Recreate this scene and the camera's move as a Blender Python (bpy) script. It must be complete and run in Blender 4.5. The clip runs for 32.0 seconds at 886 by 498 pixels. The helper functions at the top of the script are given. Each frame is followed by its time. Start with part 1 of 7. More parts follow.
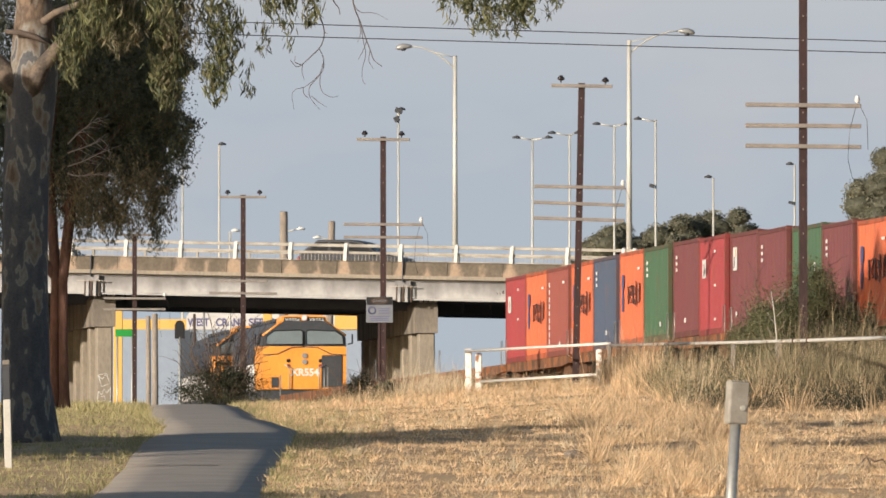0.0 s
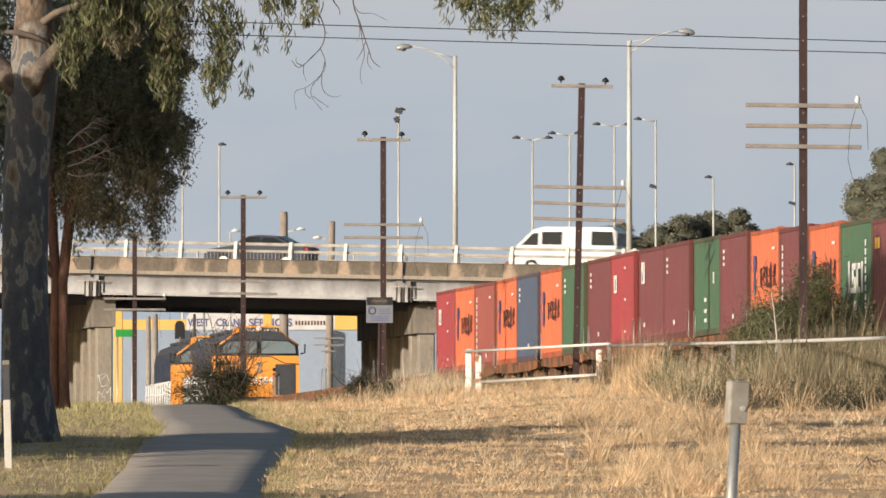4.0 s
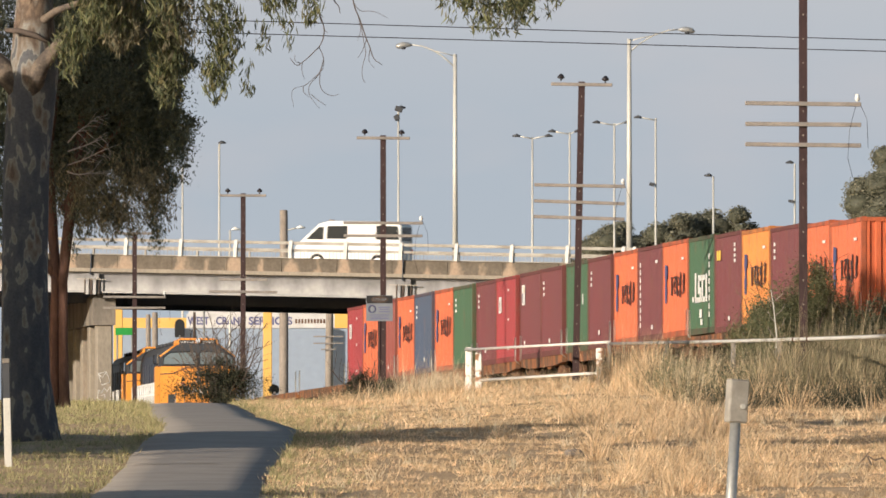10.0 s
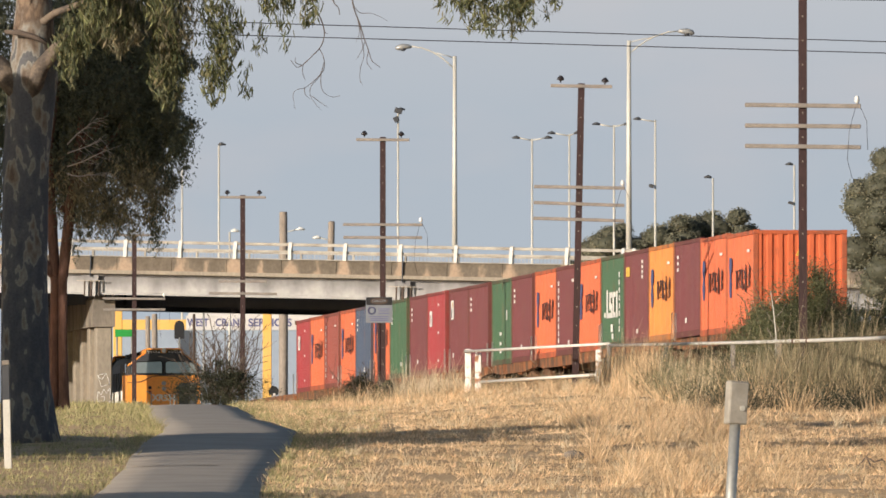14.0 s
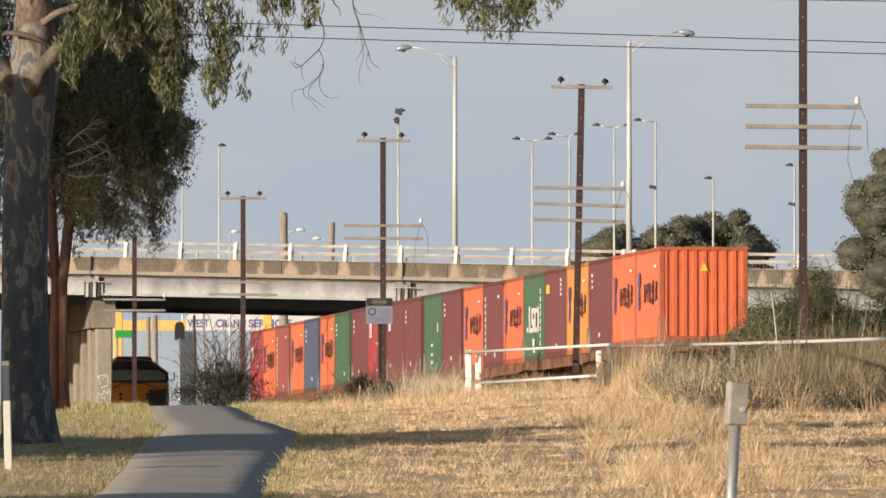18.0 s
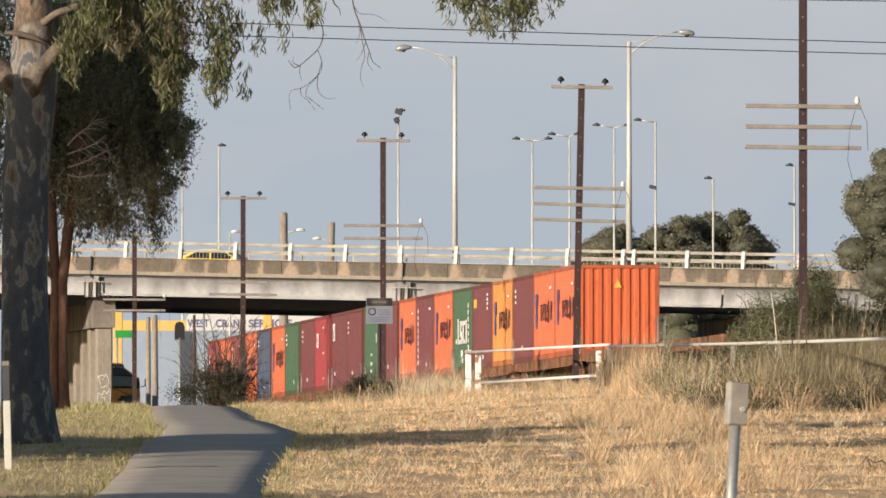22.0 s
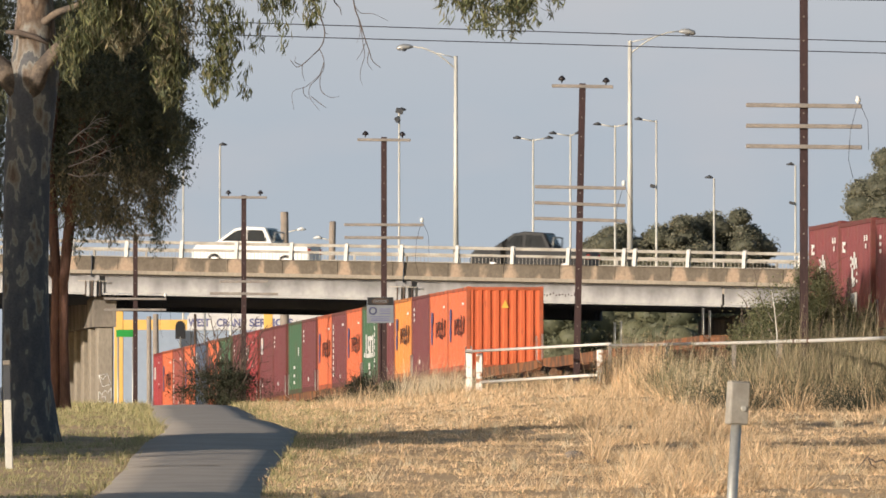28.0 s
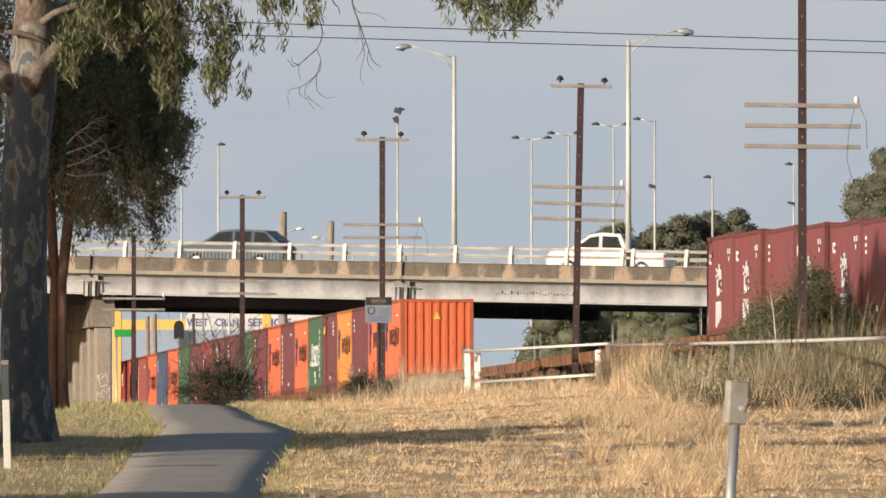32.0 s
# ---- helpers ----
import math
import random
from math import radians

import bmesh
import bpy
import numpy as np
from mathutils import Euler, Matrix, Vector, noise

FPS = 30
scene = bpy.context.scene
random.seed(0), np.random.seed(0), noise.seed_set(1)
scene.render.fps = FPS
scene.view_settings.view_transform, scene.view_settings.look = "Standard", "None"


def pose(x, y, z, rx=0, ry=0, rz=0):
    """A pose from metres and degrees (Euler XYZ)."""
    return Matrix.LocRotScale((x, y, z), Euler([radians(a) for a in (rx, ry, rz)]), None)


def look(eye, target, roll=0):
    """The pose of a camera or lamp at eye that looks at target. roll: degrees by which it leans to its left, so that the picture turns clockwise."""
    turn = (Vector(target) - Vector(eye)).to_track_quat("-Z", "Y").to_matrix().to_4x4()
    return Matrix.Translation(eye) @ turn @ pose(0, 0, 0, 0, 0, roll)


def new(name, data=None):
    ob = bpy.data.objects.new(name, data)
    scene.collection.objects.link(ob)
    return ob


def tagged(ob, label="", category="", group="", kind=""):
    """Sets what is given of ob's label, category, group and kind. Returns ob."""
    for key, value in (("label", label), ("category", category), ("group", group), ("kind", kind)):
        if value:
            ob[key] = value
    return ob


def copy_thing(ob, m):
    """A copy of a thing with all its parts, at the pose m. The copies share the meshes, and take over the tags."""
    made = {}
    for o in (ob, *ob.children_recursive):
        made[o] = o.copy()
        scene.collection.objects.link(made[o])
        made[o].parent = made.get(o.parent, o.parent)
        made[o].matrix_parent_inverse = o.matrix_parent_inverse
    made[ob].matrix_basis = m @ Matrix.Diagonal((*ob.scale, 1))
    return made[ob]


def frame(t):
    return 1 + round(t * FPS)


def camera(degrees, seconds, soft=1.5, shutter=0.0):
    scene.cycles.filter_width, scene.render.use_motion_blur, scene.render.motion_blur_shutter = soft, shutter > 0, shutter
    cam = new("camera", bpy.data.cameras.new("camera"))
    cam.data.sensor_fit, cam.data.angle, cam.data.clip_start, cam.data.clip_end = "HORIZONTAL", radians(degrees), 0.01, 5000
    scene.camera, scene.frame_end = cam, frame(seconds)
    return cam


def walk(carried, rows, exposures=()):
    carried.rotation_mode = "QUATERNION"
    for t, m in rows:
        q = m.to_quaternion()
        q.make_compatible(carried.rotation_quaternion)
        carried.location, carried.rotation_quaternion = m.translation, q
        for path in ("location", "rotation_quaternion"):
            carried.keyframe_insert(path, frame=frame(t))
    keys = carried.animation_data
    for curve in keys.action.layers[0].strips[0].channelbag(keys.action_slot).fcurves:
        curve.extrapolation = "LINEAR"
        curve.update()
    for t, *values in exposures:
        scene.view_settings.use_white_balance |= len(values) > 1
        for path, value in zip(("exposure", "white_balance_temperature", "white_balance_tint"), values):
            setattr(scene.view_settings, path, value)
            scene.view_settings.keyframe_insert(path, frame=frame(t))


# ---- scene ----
EYE_Z = 1.6
cam = camera(3.75, 32.0, soft=1.65, shutter=0.3)
# seconds, tilt and turn in degrees: a long lens on a tripod that shivers in the wind
SHIVER = (
    (0, 91.0491, 0.0005), (0.5, 91.0501, 0.0000), (1, 91.0523, 0.0000), (1.5, 91.0501, 0.0000),
    (2, 91.0539, 0.0000), (2.5, 91.0517, 0.0011), (3, 91.0501, 0.0000), (3.5, 91.0496, 0.0010),
    (5.5, 91.0539, 0.0000), (6, 91.0534, 0.0000), (6.5, 91.0501, 0.0036), (7, 91.0486, 0.0005),
    (7.5, 91.0501, 0.0005), (8, 91.0455, 0.0047), (8.5, 91.0491, 0.0073), (9, 91.0501, 0.0068),
    (9.5, 91.0470, 0.0078), (10, 91.0429, 0.0005), (10.5, 91.0501, 0.0021), (11, 91.0465, 0.0036),
    (11.5, 91.0496, 0.0036), (12, 91.0496, 0.0000), (12.5, 91.0501, 0.0000), (13, 91.0501, 0.0000),
    (13.5, 91.0534, 0.0000), (14, 91.0501, -0.0011), (14.5, 91.0501, -0.0031), (16.5, 91.0539, 0.0000),
    (17, 91.0539, 0.0000), (17.5, 91.0534, 0.0005), (18, 91.0539, 0.0000), (18.5, 91.0534, 0.0000),
    (19, 91.0496, 0.0011), (19.5, 91.0534, 0.0000), (20, 91.0523, 0.0000), (20.5, 91.0523, 0.0000),
    (21, 91.0501, 0.0000), (21.5, 91.0539, 0.0000), (22, 91.0539, 0.0000), (22.5, 91.0539, 0.0000),
    (23, 91.0512, 0.0000), (23.5, 91.0539, 0.0000), (24, 91.0539, 0.0000), (24.5, 91.0501, 0.0042),
    (25, 91.0501, -0.0037), (25.5, 91.0491, 0.0000), (27.5, 91.0501, 0.0000), (28, 91.0507, 0.0036),
    (28.5, 91.0501, 0.0031), (29, 91.0528, 0.0031), (29.5, 91.0539, 0.0000), (30, 91.0512, 0.0000),
    (30.5, 91.0496, 0.0036), (31, 91.0501, 0.0000), (31.5, 91.0501, 0.0036), (32, 91.0501, -0.0031),
)
walk(cam, [(t, pose(0, 0, EYE_Z, tilt, 0, turn)) for t, tilt, turn in SHIVER])

# ---- light ----
SUN_AZ, SUN_EL = 224, 12.5        # compass degrees from +Y clockwise, and height
sun_dir = Vector((math.sin(radians(SUN_AZ)) * math.cos(radians(SUN_EL)),
                  math.cos(radians(SUN_AZ)) * math.cos(radians(SUN_EL)), math.sin(radians(SUN_EL))))
world = bpy.data.worlds.new("world")
scene.world = world
world.use_nodes = True
wn = world.node_tree
sky = wn.nodes.new("ShaderNodeTexSky")
sky.sky_type, sky.sun_disc = "NISHITA", False
sky.sun_elevation, sky.sun_rotation = radians(SUN_EL), radians(SUN_AZ)
sky.air_density, sky.dust_density, sky.ozone_density = 1.0, 1.2, 1.4
wn.links.new(sky.outputs[0], wn.nodes["Background"].inputs[0])
wn.nodes["Background"].inputs[1].default_value = 0.092
sun_data = bpy.data.lights.new("sun", "SUN")
sun_data.energy, sun_data.angle, sun_data.color = 4.5, radians(0.6), (1.0, 0.88, 0.745)
sun = new("sun", sun_data)
sun.matrix_world = look(sun_dir * 100, (0, 0, 0))
scene.view_settings.exposure = 0.3
SKY_LOW, SKY_MID, SKY_TOP, SKY_CLOUD = (0.365, 0.412, 0.462), (0.36, 0.405, 0.458), (0.45, 0.455, 0.475), (0.52, 0.47, 0.465)


# ---- materials ----
def lin(r, g, b):
    """Linear colour from 0-255 screen values."""
    return tuple(((c / 255 + 0.055) / 1.055) ** 2.4 if c > 10 else c / 255 / 12.92 for c in (r, g, b))


def mat(name, col, rough=0.7, metal=0.0, col2=None, scale=1.2, fine=25.0, amount=0.5, var=0.12, bump=0.15,
        streak=1.0, vary=0.0, spec=0.35, island=0.0, stops=None):
    m = bpy.data.materials.new(name)
    m.use_nodes = True
    nt = m.node_tree
    nd, ln = nt.nodes, nt.links
    b = nd["Principled BSDF"]
    b.inputs["Roughness"].default_value, b.inputs["Metallic"].default_value = rough, metal
    b.inputs["Specular IOR Level"].default_value = spec
    tc, mp = nd.new("ShaderNodeTexCoord"), nd.new("ShaderNodeMapping")
    mp.inputs["Scale"].default_value = (1, 1, streak)
    ln.new(tc.outputs["Object"], mp.inputs[0])
    n1, n2 = nd.new("ShaderNodeTexNoise"), nd.new("ShaderNodeTexNoise")
    n1.inputs["Scale"].default_value, n2.inputs["Scale"].default_value = scale, fine
    n1.inputs["Detail"].default_value = 6
    for n in (n1, n2):
        ln.new(mp.outputs[0], n.inputs["Vector"])
    ramp = nd.new("ShaderNodeValToRGB")
    ramp.color_ramp.elements[0].position, ramp.color_ramp.elements[1].position = 0.5 - 0.5 * amount + 0.02, 0.98 - 0.3 * amount
    if stops:
        ramp.color_ramp.elements[0].position, ramp.color_ramp.elements[1].position = stops
    c2 = col2 or tuple(c * 0.72 for c in col)
    ramp.color_ramp.elements[0].color, ramp.color_ramp.elements[1].color = (*col, 1), (*c2, 1)
    ln.new(n1.outputs["Fac"], ramp.inputs[0])
    hsv = nd.new("ShaderNodeHueSaturation")
    ln.new(ramp.outputs[0], hsv.inputs["Color"])
    mr = nd.new("ShaderNodeMapRange")
    mr.inputs["From Min"].default_value, mr.inputs["From Max"].default_value = 0.25, 0.75
    mr.inputs["To Min"].default_value, mr.inputs["To Max"].default_value = 1 - var, 1 + var
    ln.new(n2.outputs["Fac"], mr.inputs[0])
    last = mr.outputs[0]
    for amt, node, out in ((vary, "ShaderNodeObjectInfo", "Random"), (island, "ShaderNodeNewGeometry", "Random Per Island")):
        if amt:
            oi, m2, mu = nd.new(node), nd.new("ShaderNodeMapRange"), nd.new("ShaderNodeMath")
            m2.inputs["To Min"].default_value, m2.inputs["To Max"].default_value = 1 - amt, 1 + amt
            mu.operation = "MULTIPLY"
            ln.new(oi.outputs[out], m2.inputs[0])
            ln.new(last, mu.inputs[0]), ln.new(m2.outputs[0], mu.inputs[1])
            last = mu.outputs[0]
    ln.new(last, hsv.inputs["Value"])
    ln.new(hsv.outputs[0], b.inputs["Base Color"])
    if bump:
        bp = nd.new("ShaderNodeBump")
        bp.inputs["Strength"].default_value, bp.inputs["Distance"].default_value = bump, 0.02
        ln.new(n2.outputs["Fac"], bp.inputs["Height"])
        ln.new(bp.outputs[0], b.inputs["Normal"])
    return m


def leafy(name, cols, rough=0.55, trans=0.25, tufts=0.0):
    """Leaves and blades: a colour for each island, with light passing through."""
    m = bpy.data.materials.new(name)
    m.use_nodes = True
    nd, ln = m.node_tree.nodes, m.node_tree.links
    b = nd["Principled BSDF"]
    b.inputs["Roughness"].default_value, b.inputs["Specular IOR Level"].default_value = rough, 0.25
    ge, ramp = nd.new("ShaderNodeNewGeometry"), nd.new("ShaderNodeValToRGB")
    el = ramp.color_ramp.elements
    while len(el) < len(cols):
        el.new(0.5)
    for i, c in enumerate(cols):
        el[i].position, el[i].color = i / max(1, len(cols) - 1), (*c, 1)
    ln.new(ge.outputs["Random Per Island"], ramp.inputs[0])
    tc, no, mx = nd.new("ShaderNodeTexCoord"), nd.new("ShaderNodeTexNoise"), nd.new("ShaderNodeHueSaturation")
    no.inputs["Scale"].default_value = 0.6
    ln.new(tc.outputs["Object"], no.inputs["Vector"])
    mr = nd.new("ShaderNodeMapRange")
    mr.inputs["From Min"].default_value, mr.inputs["From Max"].default_value = 0.3, 0.7
    mr.inputs["To Min"].default_value, mr.inputs["To Max"].default_value = 0.75, 1.25
    ln.new(no.outputs["Fac"], mr.inputs[0]), ln.new(mr.outputs[0], mx.inputs["Value"])
    ln.new(ramp.outputs[0], mx.inputs["Color"])
    if tufts:
        # tufts that bleach or darken together
        n2, m2, mu = nd.new("ShaderNodeTexNoise"), nd.new("ShaderNodeMapRange"), nd.new("ShaderNodeMath")
        n2.inputs["Scale"].default_value, n2.inputs["Detail"].default_value = 3.2, 3
        m2.inputs["From Min"].default_value, m2.inputs["From Max"].default_value = 0.32, 0.68
        m2.inputs["To Min"].default_value, m2.inputs["To Max"].default_value = 1 - tufts, 1 + tufts
        mu.operation = "MULTIPLY"
        ln.new(tc.outputs["Object"], n2.inputs["Vector"]), ln.new(n2.outputs["Fac"], m2.inputs[0])
        ln.new(mr.outputs[0], mu.inputs[0]), ln.new(m2.outputs[0], mu.inputs[1]), ln.new(mu.outputs[0], mx.inputs["Value"])
    ln.new(mx.outputs[0], b.inputs["Base Color"])
    tr, ms = nd.new("ShaderNodeBsdfTranslucent"), nd.new("ShaderNodeMixShader")
    ln.new(mx.outputs[0], tr.inputs[0])
    ms.inputs[0].default_value = trans
    ln.new(b.outputs[0], ms.inputs[1]), ln.new(tr.outputs[0], ms.inputs[2])
    ln.new(ms.outputs[0], nd["Material Output"].inputs[0])
    return m


def rusted(m, scale=2.0, lo=0.60, hi=0.70, rust=(0.15, 0.065, 0.035)):
    """Rust blooms and runs over a paint."""
    nd, ln = m.node_tree.nodes, m.node_tree.links
    b = nd["Principled BSDF"]
    old = b.inputs["Base Color"].links[0].from_socket
    tc, mp, no, mr, mx = nd.new("ShaderNodeTexCoord"), nd.new("ShaderNodeMapping"), nd.new("ShaderNodeTexNoise"), nd.new("ShaderNodeMapRange"), nd.new("ShaderNodeMix")
    mp.inputs["Scale"].default_value = (1, 1, 0.3)
    no.inputs["Scale"].default_value, no.inputs["Detail"].default_value = scale, 9
    mr.inputs["From Min"].default_value, mr.inputs["From Max"].default_value, mr.inputs["To Max"].default_value = lo, hi, 0.8
    mx.data_type = "RGBA"
    ln.new(tc.outputs["Object"], mp.inputs[0]), ln.new(mp.outputs[0], no.inputs["Vector"]), ln.new(no.outputs["Fac"], mr.inputs[0])
    ln.new(mr.outputs[0], mx.inputs["Factor"]), ln.new(old, mx.inputs["A"])
    mx.inputs["B"].default_value = (*rust, 1)
    ln.new(mx.outputs["Result"], b.inputs["Base Color"])
    return m


def patchy_bark():
    """Gum bark that sheds in plates: dark grey with cream and mid-grey patches."""
    m = mat("mottled_gum_bark", (0.1, 0.1, 0.1), 0.9, fine=25, var=0.16, bump=0.4)
    nd, ln = m.node_tree.nodes, m.node_tree.links
    hsv = next(n for n in nd if n.type == "HUE_SAT")
    tc, mp, no, ramp = nd.new("ShaderNodeTexCoord"), nd.new("ShaderNodeMapping"), nd.new("ShaderNodeTexNoise"), nd.new("ShaderNodeValToRGB")
    mp.inputs["Scale"].default_value = (4.6, 4.6, 2.0)
    no.inputs["Scale"].default_value, no.inputs["Detail"].default_value = 1.0, 2.5
    # from about six metres up the noise shifts to paler, browner stops
    sp, up, ad = nd.new("ShaderNodeSeparateXYZ"), nd.new("ShaderNodeMapRange"), nd.new("ShaderNodeMath")
    up.inputs["From Min"].default_value, up.inputs["From Max"].default_value, up.inputs["To Max"].default_value = 5.9, 7.2, 0.19
    ad.operation = "ADD"
    ln.new(tc.outputs["Object"], mp.inputs[0]), ln.new(mp.outputs[0], no.inputs["Vector"]), ln.new(tc.outputs["Object"], sp.inputs[0])
    ln.new(sp.outputs[2], up.inputs[0]), ln.new(no.outputs["Fac"], ad.inputs[0]), ln.new(up.outputs[0], ad.inputs[1]), ln.new(ad.outputs[0], ramp.inputs[0])
    el = ramp.color_ramp.elements
    el[0].position, el[0].color = 0.42, (0.085, 0.087, 0.098, 1)
    el[1].position, el[1].color = 0.84, (0.21, 0.15, 0.105, 1)
    for pos, c in ((0.46, (0.095, 0.097, 0.106, 1)), (0.56, (0.115, 0.115, 0.118, 1)), (0.58, (0.25, 0.24, 0.215, 1)), (0.68, (0.18, 0.145, 0.115, 1)), (0.76, (0.11, 0.078, 0.058, 1))):
        el.new(pos).color = c
    ln.new(ramp.outputs[0], hsv.inputs["Color"])
    return m


def stained_parapet():
    """Pinkish concrete, dark with lichen between the railing posts and washed clean under them."""
    m = mat("stained_parapet_concrete", (0.3, 0.3, 0.3), 0.92, fine=9, var=0.16, bump=0.25)
    nd, ln = m.node_tree.nodes, m.node_tree.links
    hsv = next(n for n in nd if n.type == "HUE_SAT")
    tc, mp, no, sp = nd.new("ShaderNodeTexCoord"), nd.new("ShaderNodeMapping"), nd.new("ShaderNodeTexNoise"), nd.new("ShaderNodeSeparateXYZ")
    mp.inputs["Scale"].default_value = (1.6, 1.0, 0.9)
    no.inputs["Scale"].default_value, no.inputs["Detail"].default_value = 1.3, 7
    ln.new(tc.outputs["Object"], mp.inputs[0]), ln.new(mp.outputs[0], no.inputs["Vector"]), ln.new(tc.outputs["Object"], sp.inputs[0])
    def mathed(op, a, b):
        k = nd.new("ShaderNodeMath")
        k.operation = op
        for i, v in enumerate((a, b)):
            if isinstance(v, (int, float)):
                k.inputs[i].default_value = v
            elif v is not None:
                ln.new(v, k.inputs[i])
        return k.outputs[0]
    wash = mathed("COSINE", mathed("MULTIPLY", mathed("ADD", sp.outputs[0], 25.67), math.tau / 2.44), None)
    low = mathed("MULTIPLY", mathed("SUBTRACT", sp.outputs[2], 0.5), 0.16)
    clean = mathed("MULTIPLY", mathed("POWER", mathed("MAXIMUM", wash, 0.0), 4.0), 0.20)
    streak = mathed("MULTIPLY", mathed("POWER", mathed("MAXIMUM", mathed("MULTIPLY", wash, -1.0), 0.0), 12.0), 0.10)
    grain = mathed("ADD", mathed("MULTIPLY", no.outputs["Fac"], 0.48), 0.20)
    f = mathed("SUBTRACT", mathed("ADD", grain, mathed("ADD", clean, streak)), low)
    ramp = nd.new("ShaderNodeValToRGB")
    el = ramp.color_ramp.elements
    el[0].position, el[0].color = 0.36, (0.115, 0.095, 0.072, 1)
    el[1].position, el[1].color = 0.66, (0.355, 0.26, 0.187, 1)
    el.new(0.50).color = (0.15, 0.123, 0.095, 1)
    el.new(0.57).color = (0.31, 0.235, 0.17, 1)
    ln.new(f, ramp.inputs[0]), ln.new(ramp.outputs[0], hsv.inputs["Color"])
    return m


def stained_girder():
    """White steel paint, streaked by noise, greyer at the top and whiter towards the bottom."""
    m = mat("white_girder_paint", (0.4, 0.4, 0.4), 0.6, fine=5, var=0.1)
    nd, ln = m.node_tree.nodes, m.node_tree.links
    hsv = next(n for n in nd if n.type == "HUE_SAT")
    tc, mp, no, sp = nd.new("ShaderNodeTexCoord"), nd.new("ShaderNodeMapping"), nd.new("ShaderNodeTexNoise"), nd.new("ShaderNodeSeparateXYZ")
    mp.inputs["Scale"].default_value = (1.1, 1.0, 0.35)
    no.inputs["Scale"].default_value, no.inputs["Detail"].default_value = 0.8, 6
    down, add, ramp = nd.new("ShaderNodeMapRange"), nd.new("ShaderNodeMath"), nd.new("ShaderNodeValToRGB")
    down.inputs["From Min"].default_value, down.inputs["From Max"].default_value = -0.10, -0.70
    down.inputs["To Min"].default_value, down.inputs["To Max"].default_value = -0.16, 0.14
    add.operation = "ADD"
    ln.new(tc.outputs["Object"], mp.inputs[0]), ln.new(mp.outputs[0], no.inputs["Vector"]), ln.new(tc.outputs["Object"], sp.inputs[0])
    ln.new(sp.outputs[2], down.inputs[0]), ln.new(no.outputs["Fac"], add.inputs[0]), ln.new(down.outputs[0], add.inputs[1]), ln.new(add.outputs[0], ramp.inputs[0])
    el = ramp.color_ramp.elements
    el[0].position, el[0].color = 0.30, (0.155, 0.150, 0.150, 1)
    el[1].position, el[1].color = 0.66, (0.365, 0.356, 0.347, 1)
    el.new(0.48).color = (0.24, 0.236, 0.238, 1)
    ln.new(ramp.outputs[0], hsv.inputs["Color"])
    return m


def glass(name, col=(0.02, 0.025, 0.03), rough=0.08):
    return mat(name, col, rough, var=0.05, bump=0, spec=0.6, amount=0.2)


M = {}
M["soil"] = mat("dry_soil", (0.55, 0.38, 0.215), 0.95, col2=(0.38, 0.26, 0.145), scale=0.45, fine=9, stops=(0.38, 0.68), var=0.25, bump=0.5)
M["asphalt"] = mat("path_asphalt", (0.36, 0.312, 0.262), 0.9, col2=(0.30, 0.26, 0.22), scale=0.9, fine=22, stops=(0.4, 0.66), var=0.07, bump=0.03)
M["concrete"] = mat("bridge_concrete", (0.38, 0.29, 0.205), 0.9, col2=(0.11, 0.092, 0.075), scale=1.5, fine=9, stops=(0.37, 0.55), var=0.22, streak=0.45)
M["parapet"] = stained_parapet()
M["concrete_clean"] = mat("pier_concrete", (0.33, 0.285, 0.225), 0.9, col2=(0.23, 0.2, 0.162), scale=0.8, fine=12, var=0.14, streak=0.4)
M["concrete_dull"] = mat("crosshead_concrete", (0.25, 0.217, 0.18), 0.9, col2=(0.14, 0.125, 0.108), scale=1.2, fine=12, stops=(0.42, 0.66), var=0.14, streak=0.4)
M["girder"] = stained_girder()
# under-deck shade is put into this colour; the dark joints share it
M["soffit"] = mat("shade_dark_soffit", (0.075, 0.083, 0.10), 0.9, var=0.2)
M["galv"] = mat("galvanised_steel", (0.52, 0.51, 0.47), 0.45, 0.6, scale=2, var=0.1, bump=0.05)
M["box_steel"] = mat("dull_painted_steel", (0.33, 0.305, 0.265), 0.7, col2=(0.25, 0.228, 0.195), scale=5, fine=40, stops=(0.42, 0.66), var=0.1, bump=0.05)
M["galv_pale"] = mat("pale_lamp_pole_steel", (0.62, 0.60, 0.54), 0.55, 0.2, scale=1, var=0.08, bump=0.05)
M["rail_bar"] = mat("weathered_rail_steel", (0.42, 0.39, 0.34), 0.7, col2=(0.27, 0.24, 0.2), scale=1.3, fine=12, stops=(0.4, 0.65), var=0.12)
M["white_post"] = mat("white_paint", (0.70, 0.685, 0.65), 0.6, col2=(0.54, 0.5, 0.45), scale=3, var=0.08, bump=0.08)
M["old_white"] = mat("flaking_white_paint", (0.8, 0.77, 0.72), 0.75, col2=(0.30, 0.15, 0.08), scale=6.0, fine=20, stops=(0.5, 0.6), var=0.12, bump=0.3)
M["pole_wood"] = mat("dark_stained_rail_pole", (0.050, 0.026, 0.026), 0.8, col2=(0.03, 0.018, 0.018), scale=2.5, fine=30, var=0.25, bump=0.3, streak=0.15)
M["arm_wood"] = mat("weathered_arm_wood", (0.30, 0.268, 0.24), 0.85, col2=(0.19, 0.168, 0.15), scale=3, fine=30, var=0.2)
M["grey_wood"] = mat("grey_timber_pole", (0.34, 0.29, 0.24), 0.9, col2=(0.22, 0.18, 0.15), scale=1.5, fine=20, var=0.2, streak=0.2)
